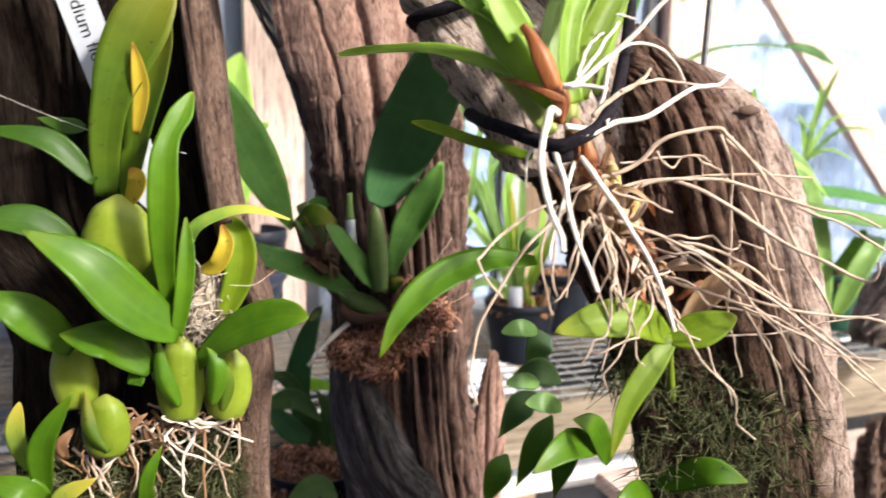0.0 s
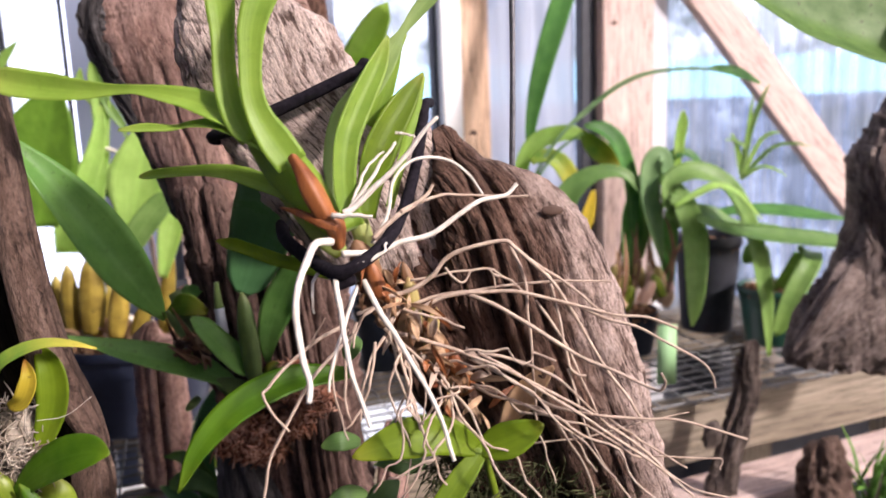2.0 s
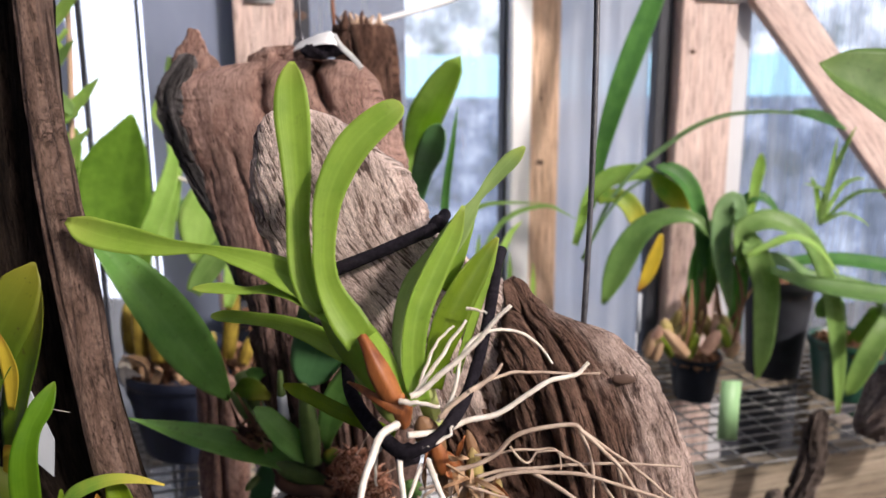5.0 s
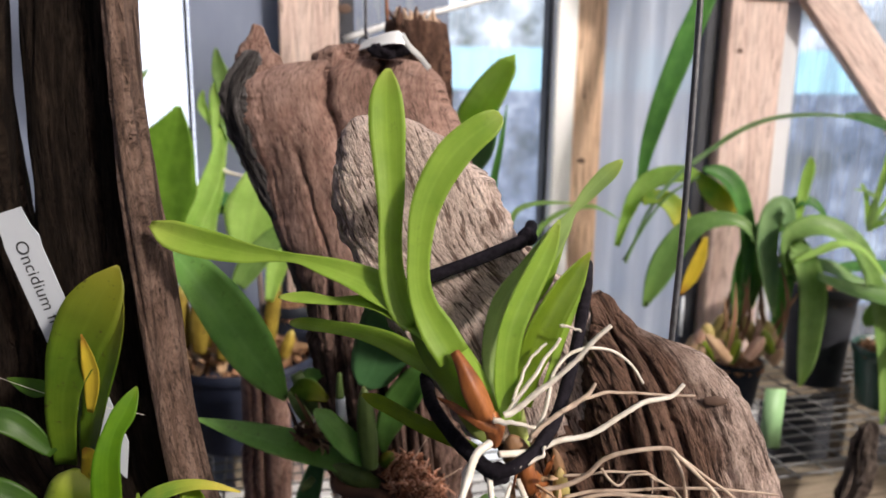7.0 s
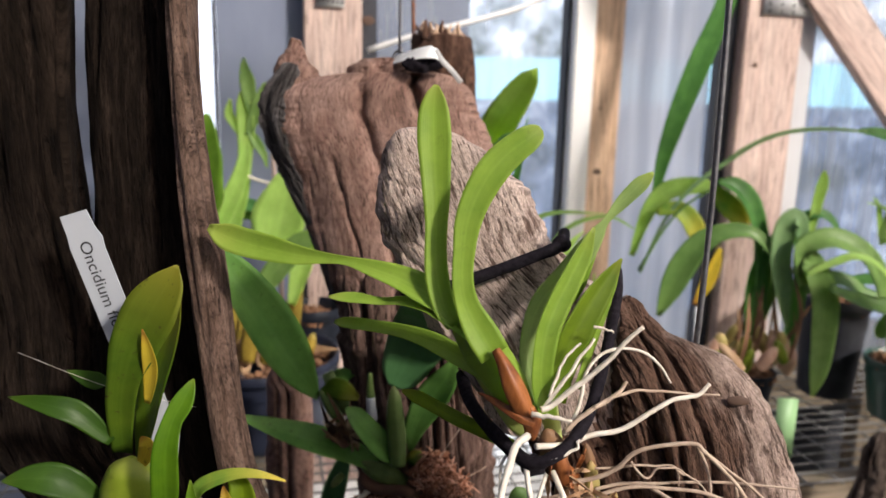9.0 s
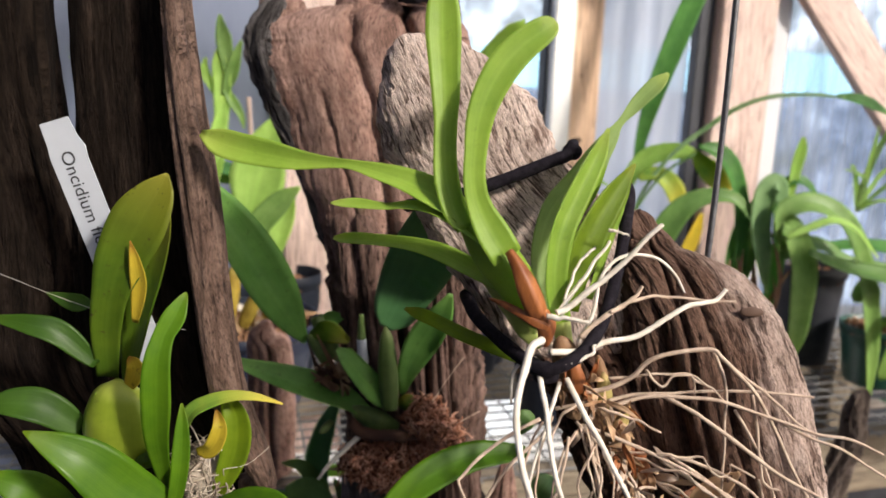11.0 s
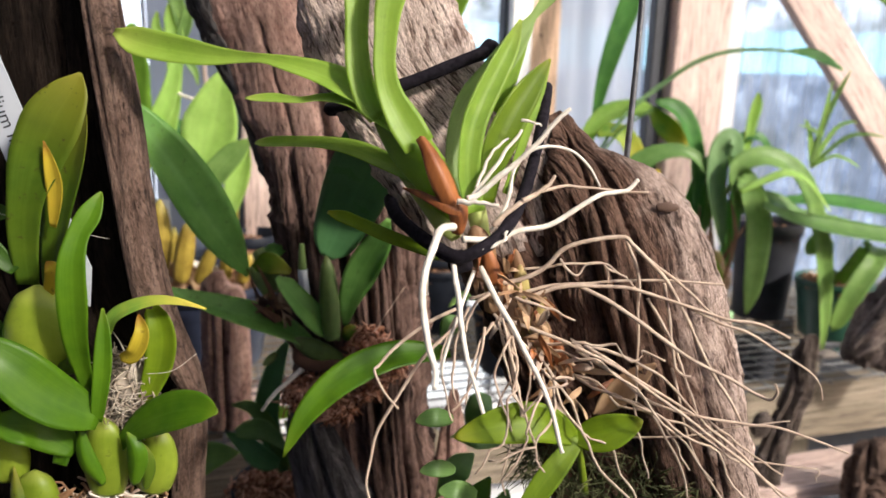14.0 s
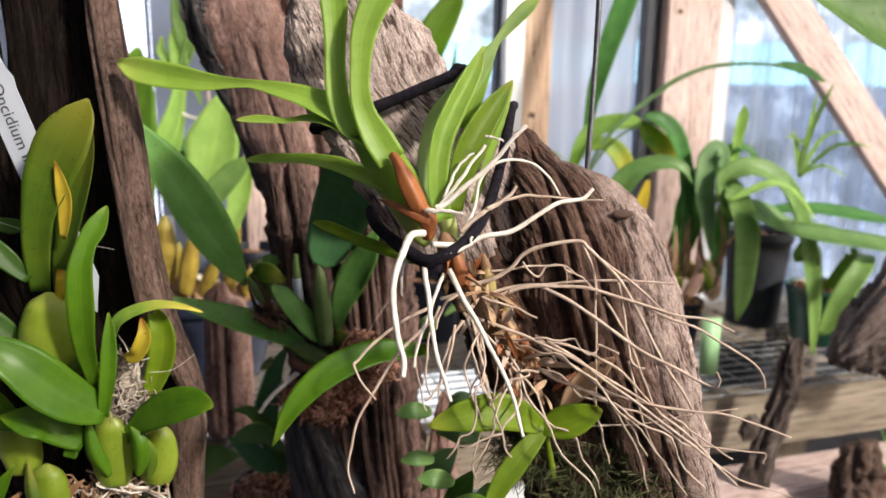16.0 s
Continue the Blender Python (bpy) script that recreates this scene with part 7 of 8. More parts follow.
# large pot with broad pleated leaves
p1 = (-0.302, 1.000, 1.167)
pot((p1[0], 1.0, BENCH + 0.005), 0.112, p1[2] - BENCH - 0.005, M_NAVY, "large navy black plastic pot of orchid bulbs on the bench")
pp = thing("broad_leaved_orchid", (p1[0], 1.0, p1[2] - 0.02), "broad pleated green orchid with yellow striped bulbs in a black pot", "orchid")
leaf(pp, [(-0.4105, 0.9900, 1.3199), (-0.4094, 0.9900, 1.3606), (-0.4010, 0.9900, 1.4086), (-0.3856, 0.9900, 1.4555), (-0.3748, 0.9900, 1.4903), (-0.3692, 0.9900, 1.5132)], 1.0, widths=[0.0485, 0.0849, 0.1091, 0.0808, 0.0404, 0.0065], mat=L_BROAD, face=(0.1, -1, 0.2), fold=0.35, thick=0.002, seed=0, n=24)
leaf(pp, [(-0.4654, 1.0000, 1.3847), (-0.4505, 1.0000, 1.4086), (-0.4351, 1.0000, 1.4363), (-0.4209, 1.0000, 1.4557)], 1.0, widths=[0.0163, 0.0359, 0.0294, 0.0065], mat=L_BROAD, face=(0.3, -1, 0.2), fold=0.3, thick=0.002, seed=1, n=24)
leaf(pp, [(-0.3963, 1.0300, 1.2772), (-0.3907, 1.0300, 1.3240), (-0.3639, 1.0300, 1.3739), (-0.3408, 1.0300, 1.4230), (-0.3312, 1.0300, 1.4635), (-0.3305, 1.0300, 1.4796)], 1.0, widths=[0.0336, 0.0353, 0.0303, 0.0235, 0.0134, 0.0034], mat=L_BRIGHT, face=(0.3, -1, 0.2), fold=0.3, thick=0.002, seed=2, n=24)
leaf(pp, [(-0.2610, 0.9100, 1.3247), (-0.2553, 0.9100, 1.3437), (-0.2454, 0.9100, 1.3812), (-0.2350, 0.9100, 1.4217), (-0.2279, 0.9100, 1.4457), (-0.2248, 0.9100, 1.4565)], 1.0, widths=[0.0179, 0.0447, 0.0700, 0.0461, 0.0223, 0.0037], mat=L_BRIGHT, face=(0.1, -1, 0.2), fold=0.35, thick=0.002, seed=3, n=24)
leaf(pp, [(-0.2662, 0.9000, 1.2887), (-0.2545, 0.9000, 1.3080), (-0.2353, 0.9000, 1.3327), (-0.2126, 0.9000, 1.3557), (-0.1903, 0.9000, 1.3726)], 1.0, widths=[0.0177, 0.0295, 0.0324, 0.0265, 0.0044], mat=L_BG, face=(0.2, -1, 0.2), fold=0.4, thick=0.002, seed=4, n=24)
leaf(pp, [(-0.4724, 0.9800, 1.4036), (-0.4637, 0.9800, 1.4427), (-0.4505, 0.9800, 1.4734), (-0.4401, 0.9800, 1.4947)], 1.0, widths=[0.0320, 0.0464, 0.0352, 0.0048], mat=L_BRIGHT, face=(0.1, -1, 0.2), fold=0.3, thick=0.002, seed=5, n=24)
for k, (a, b, r) in enumerate((((-0.3403, 0.9500, 1.1789), (-0.3317, 0.9500, 1.2847), 0.0177), ((-0.3704, 0.9600, 1.1816), (-0.3684, 0.9600, 1.2724), 0.0119), ((-0.3021, 0.9300, 1.1774), (-0.2853, 0.9300, 1.2637), 0.0130), ((-0.2774, 0.9300, 1.1761), (-0.2544, 0.9300, 1.2276), 0.0101), ((-0.4066, 1.0000, 1.1720), (-0.4046, 1.0000, 1.2506), 0.0109), ((-0.2708, 1.0200, 1.1535), (-0.2498, 1.0200, 1.2849), 0.0111), ((-0.2334, 0.9800, 1.1648), (-0.2201, 0.9800, 1.2061), 0.0091), ((-0.3473, 1.0000, 1.1649), (-0.3336, 1.0000, 1.2376), 0.0101))):
    part("pseudobulb", bulb_bm(a, b, r, 0.8, 6, 0.3, seed=k), M_OCHRE, pp, "ochre striped bulb")
for k in range(18):
    a = Vector((p1[0] + rnd.gauss(0, 0.05), 0.96 + rnd.gauss(0, 0.025), p1[2] - 0.015))
    part("husk", leaf_bm([a, a + Vector((rnd.gauss(0, 0.01), 0, 0.025)), a + Vector((rnd.gauss(0, 0.03), -0.01, rnd.uniform(0.02, 0.05)))], 0.016, "lance", (rnd.gauss(0, 0.5), -1, 0), 0.4, n=8, m=4, seed=k), M_ROOTW if k % 3 == 0 else M_DRY, pp)

lb = thing("plant_label", ((-0.350, 1.000, 1.253)[0], 1.0, 1.17), "white plastic label standing in a pot", "plant label")
part("strip", box_bm((-0.358, 0.990, 1.224), ((-0.334, 0.990, 1.278)[0], 0.991, (-0.334, 0.990, 1.278)[2]), 0.0005), M_TAG, lb)

# caned climber on a stake
p2 = (-0.490, 0.980, 1.225)
pot((p2[0], 0.98, BENCH + 0.005), 0.055, 0.10, M_POT, "black plastic pot with a staked climber")
cl = thing("staked_orchid", (p2[0], 0.98, 1.13), "thin caned orchid tied to a bamboo stake", "orchid")
part("stake", tube([(p2[0], 0.98, 1.12), (-0.447, 0.980, 1.504), (-0.434, 0.980, 1.717)], 0.004, 0.0035, n=10, sides=8), M_PINE, cl, "bamboo stake")
for k, (x, y, s) in enumerate(((60, 90, -1), (85, 150, 1), (110, 60, 1), (75, 200, -1), (120, 215, 1), (62, 260, -1), (95, 300, 1))):
    a = Vector((-0.445, 0.960, 1.556))
    b = a + Vector(((x - 92) * 0.00075, 0, (180 - y) * 0.00075))
    leaf(cl, [b - Vector((s * 0.03, 0, 0.03)), b, b + Vector((s * 0.035, -0.01, 0.03))], 0.02, "lance", L_BG if k % 2 else L_BRIGHT, face=(0, -1, 0.3), seed=k)
part("cane", tube([(p2[0] - 0.02, 0.98, 1.13), (-0.472, 0.970, 1.467), (-0.459, 0.960, 1.579), (-0.431, 0.960, 1.621)], 0.004, 0.003, n=16), L_BRIGHT, cl)
cl2 = thing("upright_orchid", ((-0.359, 1.100, 1.330)[0], 1.1, 1.16), "upright pale green caned orchid", "orchid")

leaf(cl2, [(-0.3677, 1.0600, 1.3149), (-0.3629, 1.0600, 1.3541), (-0.3530, 1.0600, 1.3887), (-0.3435, 1.0600, 1.4438), (-0.3403, 1.0600, 1.4893), (-0.3426, 1.0600, 1.5259), (-0.3444, 1.0600, 1.5461)], 1.0, widths=[0.0225, 0.0259, 0.0259, 0.0207, 0.0259, 0.0225, 0.0069], mat=L_BRIGHT, face=(0.2, -1, 0.2), fold=0.35, thick=0.002, seed=0, n=24)
leaf(cl2, [(-0.3319, 1.0600, 1.5140), (-0.3358, 1.0600, 1.5543), (-0.3401, 1.0600, 1.5781), (-0.3412, 1.0600, 1.5931)], 1.0, widths=[0.0104, 0.0225, 0.0138, 0.0035], mat=L_BG, face=(0.2, -1, 0.2), fold=0.3, thick=0.0013, seed=1, n=24)
leaf(cl2, [(-0.3389, 1.0600, 1.4812), (-0.3270, 1.0600, 1.5101), (-0.3195, 1.0600, 1.5346), (-0.3105, 1.0600, 1.5588)], 1.0, widths=[0.0086, 0.0190, 0.0156, 0.0035], mat=L_BG, face=(0.2, -1, 0.2), fold=0.3, thick=0.0013, seed=2, n=24)
leaf(cl2, [(-0.3474, 1.0600, 1.4809), (-0.3579, 1.0600, 1.4971), (-0.3659, 1.0600, 1.5132), (-0.3634, 1.0600, 1.5335)], 1.0, widths=[0.0086, 0.0121, 0.0138, 0.0035], mat=L_BRIGHT, face=(0.2, -1, 0.2), fold=0.3, thick=0.0013, seed=3, n=24)
leaf(cl2, [(-0.3361, 1.0600, 1.4894), (-0.3263, 1.0600, 1.4733), (-0.3141, 1.0600, 1.4529), (-0.3103, 1.0600, 1.4347)], 1.0, widths=[0.0069, 0.0156, 0.0104, 0.0026], mat=L_BG, face=(0.2, -1, 0.3), fold=0.3, thick=0.0013, seed=4, n=24)
leaf(cl2, [(-0.2582, 1.0000, 1.2411), (-0.2493, 1.0000, 1.2752), (-0.2405, 1.0000, 1.3088), (-0.2319, 1.0000, 1.3338), (-0.2235, 1.0000, 1.3528)], 1.0, widths=[0.0114, 0.0245, 0.0327, 0.0245, 0.0041], mat=L_BRIGHT, face=(0.2, -1, 0.2), fold=0.4, thick=0.0013, seed=5, n=24)
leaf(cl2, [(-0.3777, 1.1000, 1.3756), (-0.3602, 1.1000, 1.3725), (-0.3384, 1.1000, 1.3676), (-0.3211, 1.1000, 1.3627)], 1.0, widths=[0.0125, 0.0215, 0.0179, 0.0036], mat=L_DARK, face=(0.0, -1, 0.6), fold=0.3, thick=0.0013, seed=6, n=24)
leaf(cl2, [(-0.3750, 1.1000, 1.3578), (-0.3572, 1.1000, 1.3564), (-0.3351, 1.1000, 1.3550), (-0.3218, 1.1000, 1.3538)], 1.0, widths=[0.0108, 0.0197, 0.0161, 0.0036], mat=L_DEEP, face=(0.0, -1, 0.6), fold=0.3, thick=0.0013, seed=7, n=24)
part("node_root", tube([(-0.3397, 1.0500, 1.4236), (-0.3245, 1.0500, 1.4174), (-0.3034, 1.0500, 1.4122), (-0.2975, 1.0500, 1.4091)], 0.0026, 0.0016, n=10), M_ROOTW, cl2, "thin pale aerial root")
part("stake", tube([((-0.305, 1.120, 1.141)[0], 1.12, 1.13), (-0.315, 1.120, 1.343), (-0.321, 1.120, 1.479)], 0.004, 0.0035, n=10, sides=8), M_STUD, cl2, "thin wooden stake")

# ribbed pot with grassy leaves and a white label
p3 = (0.147, 1.000, 1.076)
pot((p3[0], 1.0, BENCH + 0.005), 0.052, 0.088, M_POT, "small ribbed black pot with a grassy orchid", ribbed=True)
gr = thing("grassy_orchid", (p3[0], 1.0, 1.115), "clump of grassy orchid leaves with reddish bases", "orchid")
c3 = (p3[0], 1.0, 1.115)
fan(gr, c3, [((0.068, 0.980, 1.236), (-0.01, 0, 0.03), 0.010), ((0.056, 1.000, 1.261), (-0.02, 0, 0.05), 0.011), ((0.083, 1.000, 1.314), (0, 0, 0.0), 0.012), ((0.127, 1.000, 1.291), (0, 0, 0.0), 0.011), ((0.142, 1.000, 1.323), (0.0, 0, 0.0), 0.014), ((0.175, 1.000, 1.308), (0.01, 0, 0), 0.012), ((0.060, 0.950, 1.146), (-0.01, -0.01, 0.03), 0.016), ((0.184, 0.990, 1.237), (0.02, 0, 0.04), 0.011), ((0.100, 1.020, 1.345), (-0.02, 0, 0.02), 0.013), ((0.161, 1.030, 1.362), (-0.03, 0, 0.05), 0.014), ((0.062, 1.050, 1.310), (-0.01, 0, 0.05), 0.024)], [L_BG, L_BRIGHT, L_BG, L_TURN])
for k in range(9):
    a = Vector(c3) + Vector((rnd.gauss(0, 0.02), rnd.gauss(-0.01, 0.01), -0.01))
    part("pseudobulb", bulb_bm(a, a + Vector((rnd.gauss(0, 0.008), 0, rnd.uniform(0.03, 0.055))), 0.006, 0.8, 5, 0.3, seed=k), (M_BULB, M_HUSK, M_SHEATH)[k % 3], gr, "slim bulb with a dry sheath")
lb = thing("plant_label", ((0.134, 0.955, 1.130)[0], 0.955, 1.11), "white plastic label standing in the ribbed pot", "plant label")
part("strip", box_bm((0.124, 0.953, 1.117), ((0.143, 0.953, 1.153)[0], 0.954, (0.142, 0.953, 1.156)[2]), 0.0005), M_TAG, lb)
pot(((0.236, 1.150, 1.061)[0], 1.15, BENCH + 0.005), 0.05, 0.10, M_POT, "black pot beside the ribbed pot")
pot(((0.037, 1.150, 1.175)[0], 1.17, BENCH + 0.005), 0.05, 0.11, M_POT, "black pot seen past the trunk")
pot((-0.264, 1.14, BENCH + 0.005), 0.05, 0.163, M_POT, "black pot with pale bark seen past the trunk")

# plant behind the plank
mid_ = thing("strap_leaved_orchid", ((0.044, 1.050, 1.178)[0], 1.22, 1.15), "yellow-green strap-leaved orchid behind the driftwood", "orchid")
pot(((0.046, 1.050, 1.089)[0], 1.22, BENCH + 0.005), 0.06, 0.12, M_POT, "black pot hidden behind the driftwood")
for k, (pts, w, mt) in enumerate((
        (((0.002, 1.000, 1.341), (0.017, 0.950, 1.468), (0.038, 0.900, 1.518), (0.077, 0.860, 1.578)), 0.044, L_BRIGHT),
        (((0.010, 1.000, 1.341), (0.022, 0.950, 1.425), (0.040, 0.900, 1.472), (0.051, 0.880, 1.503)), 0.034, L_DARK),
        (((0.049, 1.000, 1.310), (0.055, 0.970, 1.409), (0.064, 0.950, 1.469), (0.071, 0.950, 1.522)), 0.012, L_BLADE),
        (((0.066, 1.000, 1.262), (0.079, 1.000, 1.359), (0.108, 1.000, 1.389), (0.184, 1.000, 1.392)), 0.010, L_BG),
        (((0.083, 1.050, 1.249), (0.128, 1.050, 1.351), (0.191, 1.050, 1.381), (0.239, 1.050, 1.362)), 0.009, L_BG))):
    leaf(mid_, [((0.044, 1.050, 1.178)[0], 1.2, 1.15)] + list(pts), w, "obov" if k < 2 else "blade", mt, face=(0.1, -1, 0.2), fold=0.3, seed=k)

# cut log hanging at the back
lg = thing("cut_log", (-0.034, 0.880, 1.563), "short dark cut log hanging on a rusty wire", "log")
part("wood", loft_bm([((-0.067, 0.880, 1.614), (-0.003, 0.880, 1.612), 0.030), ((-0.066, 0.880, 1.581), (0.001, 0.880, 1.579), 0.034), ((-0.060, 0.880, 1.511), (0.003, 0.880, 1.512), 0.034), ((-0.057, 0.880, 1.424), (0.005, 0.880, 1.426), 0.03)], around=70, along=80, power=2.0, rough=0.003, crack=0.006, seed=33, end=0.95), M_ROT, lg)
for k in range(34):
    a = Vector((-0.036, 0.880, 1.613)) + Vector((rnd.uniform(-0.028, 0.028), rnd.uniform(-0.024, 0.02), -0.006))
    e = a + Vector((rnd.gauss(0, 0.005), rnd.gauss(0, 0.004), rnd.uniform(0.008, 0.022)))
    part("bark_flake", tube([a, a.lerp(e, 0.5) + Vector((rnd.gauss(0, 0.003), 0, 0)), e], rnd.uniform(0.003, 0.006), 0.0012, n=4, sides=4, seed=k), M_PINE if k % 3 else M_ROT, lg, "torn tan bark splinter")
part("hanging_wire", tube([(-0.059, 0.870, 1.609), (-0.069, 0.870, 1.624), ((-0.071, 0.870, 1.636)[0], 0.87, 1.9), ((-0.071, 0.870, 1.636)[0], 0.87, 2.31)], 0.0022, n=12), M_RUST, lg, "rusty hanging wire")
# thin white tube added in place of the diagonal rafters outside
single("cord", tube([(-0.177, 1.160, 1.614), (-0.101, 1.180, 1.641), (0.046, 1.240, 1.687), (0.163, 1.280, 1.740)], 0.0045, n=12, sides=6), M_WHITE, "white tube in place of the diagonal rafters outside the window", "cord")

# hanging deep green blade
bl = thing("hanging_blade_plant", (0.407, 1.220, 1.826), "long deep green strap leaves hanging from a basket above", "plant")
leaf(bl, [(0.407, 1.220, 1.826), (0.378, 1.220, 1.702), (0.345, 1.220, 1.608), (0.317, 1.220, 1.519), (0.299, 1.220, 1.436), (0.292, 1.220, 1.349)], 0.040, "lance", L_BLADE, face=(0.3, -1, 0.1), fold=0.35)
part("basket", lathe_bm(Vector((0.407, 1.220, 1.826)) + Vector((0, 0, -0.02)), [(0.05, 0), (0.07, 0.03), (0.085, 0.09), (0.08, 0.09), (0.066, 0.03)], 24), M_POT, bl)
q = (0.407, 1.220, 1.826)
part("hanging_wire", tube([(q[0], q[1], q[2]), (q[0], q[1], 2.1), (q[0], q[1], 2.31)], 0.0012, n=8), M_WIRE, bl)

# arching yellowing plant
p4 = (0.463, 1.180, 1.085)
pot((p4[0], 1.18, BENCH + 0.005), 0.042, 0.075, M_POT, "small black pot crowded with brown old bulbs")
ar = thing("yellowing_orchid", (p4[0], 1.18, 1.11), "arching orchid with leaves turning yellow and orange", "orchid")
leaf(ar, [(0.4493, 1.1600, 1.1782), (0.4569, 1.1600, 1.2355), (0.4546, 1.1600, 1.3006), (0.4453, 1.1600, 1.3551), (0.4269, 1.1600, 1.3976), (0.4030, 1.1600, 1.4190), (0.3761, 1.1600, 1.4262)], 1.0, widths=[0.0151, 0.0246, 0.0264, 0.0302, 0.0359, 0.0321, 0.0076], mat=L_BLADE, face=(0.2, -0.8, 0.6), fold=0.4, thick=0.0013, seed=0, n=24)
leaf(ar, [(0.3746, 1.1800, 1.4174), (0.3937, 1.1800, 1.3944), (0.4179, 1.1800, 1.3742), (0.4391, 1.1800, 1.3594)], 1.0, widths=[0.0096, 0.0327, 0.0346, 0.0077], mat=L_TURN, face=(0.0, -1, 0.2), fold=0.3, thick=0.0013, seed=1, n=24)
leaf(ar, [(0.4681, 1.1400, 1.3139), (0.4415, 1.1400, 1.3444), (0.4120, 1.1400, 1.3532), (0.3779, 1.1400, 1.3466), (0.3493, 1.1400, 1.3258), (0.3277, 1.1400, 1.2905), (0.3131, 1.1400, 1.2531), (0.2987, 1.1400, 1.2105)], 1.0, widths=[0.0149, 0.0186, 0.0241, 0.0297, 0.0371, 0.0427, 0.0353, 0.0074], mat=L_CAT, face=(0.1, -0.9, 0.5), fold=0.3, thick=0.0013, seed=2, n=24)
leaf(ar, [(0.2587, 1.1900, 1.2971), (0.2694, 1.1900, 1.3401), (0.2830, 1.1900, 1.3778), (0.3056, 1.1900, 1.4034), (0.3363, 1.1900, 1.4136), (0.3677, 1.1900, 1.4145), (0.3836, 1.1900, 1.4077)], 1.0, widths=[0.0097, 0.0174, 0.0252, 0.0310, 0.0310, 0.0252, 0.0077], mat=L_BRIGHT, face=(0.1, -0.9, 0.5), fold=0.3, thick=0.0013, seed=3, n=24)
leaf(ar, [(0.2904, 1.1700, 1.3712), (0.3120, 1.1700, 1.3801), (0.3352, 1.1700, 1.3700), (0.3516, 1.1700, 1.3458), (0.3574, 1.1700, 1.3211)], 1.0, widths=[0.0095, 0.0248, 0.0343, 0.0324, 0.0076], mat=L_TURN, face=(0.1, -0.9, 0.4), fold=0.3, thick=0.0013, seed=4, n=24)
leaf(ar, [(0.3874, 1.1500, 1.3228), (0.3798, 1.1500, 1.2905), (0.3686, 1.1500, 1.2577), (0.3551, 1.1500, 1.2291)], 1.0, widths=[0.0075, 0.0225, 0.0225, 0.0056], mat=L_YEL, face=(0.3, -1, 0.2), fold=0.3, thick=0.0013, seed=5, n=24)
leaf(ar, [(0.4493, 1.1600, 1.1782), (0.4470, 1.1600, 1.2539), (0.4558, 1.1600, 1.3053), (0.4717, 1.1600, 1.3469)], 1.0, widths=[0.0189, 0.0246, 0.0227, 0.0076], mat=L_BLADE, face=(0.1, -1, 0.3), fold=0.3, thick=0.0013, seed=6, n=24)
part("flower_stem", tube([(0.2666, 1.1600, 1.2796), (0.2993, 1.1600, 1.3454), (0.3313, 1.1600, 1.3873), (0.3727, 1.1600, 1.4154)], 0.0028, 0.0018, n=14), L_CAT, ar, "thin green stem")
for k in range(46):
    a = Vector((0.365 + 0.135 * rnd.random(), 1.135 + rnd.uniform(-0.025, 0.03), 1.125 + rnd.uniform(0, 0.035)))
    if k % 4:
        e = a + Vector((rnd.gauss(0, 0.014), -0.004, rnd.uniform(0.022, 0.045)))
        part("pseudobulb", bulb_bm(a, e, rnd.uniform(0.007, 0.0115), 0.8, 6, 0.3, seed=k), (M_DRY, M_TANB, M_FLESH, M_TANB, M_FLESH, M_BULB, M_DRY)[k % 7], ar, "old shrivelled bulb")
    elif a.x > 0.40:
        e = a + Vector((rnd.gauss(0, 0.022), 0.01, rnd.uniform(0.08, 0.16)))
        part("husk", leaf_bm([a, a.lerp(e, 0.5) + Vector((rnd.gauss(0, 0.008), -0.006, 0)), e], rnd.uniform(0.004, 0.009), "lance", (rnd.gauss(0, 0.5), -1, 0), 0.5, n=8, m=4, seed=k), M_HUSK, ar)
lb = thing("plant_label", ((0.351, 1.120, 1.203)[0], 1.12, 1.13), "white plastic label beside the old bulbs", "plant label")
part("strip", box_bm((0.348, 1.118, 1.171), ((0.355, 1.118, 1.231)[0], 1.119, (0.354, 1.118, 1.235)[2]), 0.0005), M_TAG, lb)

# strap-leaved plants in grey and green pots
p5 = (0.640, 1.300, 1.169)
pot((p5[0], 1.3, BENCH + 0.005), 0.060, 0.18, M_POTGREY, "tall grey-black plastic pot with a strap-leaved orchid")
sp = thing("arching_strap_orchid", (p5[0], 1.3, 1.2), "arching orchid with many drooping strap leaves in a grey pot", "orchid")
leaf(sp, [(0.5359, 1.2000, 1.3056), (0.5422, 1.2000, 1.3528), (0.5453, 1.2000, 1.3945), (0.5504, 1.2000, 1.4266), (0.5517, 1.2000, 1.4448)], 1.0, widths=[0.0137, 0.0137, 0.0195, 0.0195, 0.0059], mat=L_BRIGHT, face=(0.2, -1, 0.1), fold=0.4, thick=0.0013, seed=0, n=24)
leaf(sp, [(0.5279, 1.2000, 1.2958), (0.5253, 1.2000, 1.3428), (0.5346, 1.2000, 1.3711), (0.5574, 1.2000, 1.3755), (0.5750, 1.2000, 1.3632), (0.5904, 1.2000, 1.3405)], 1.0, widths=[0.0137, 0.0176, 0.0176, 0.0176, 0.0137, 0.0039], mat=L_BLADE, face=(0.1, -0.8, 0.6), fold=0.3, thick=0.0013, seed=1, n=24)
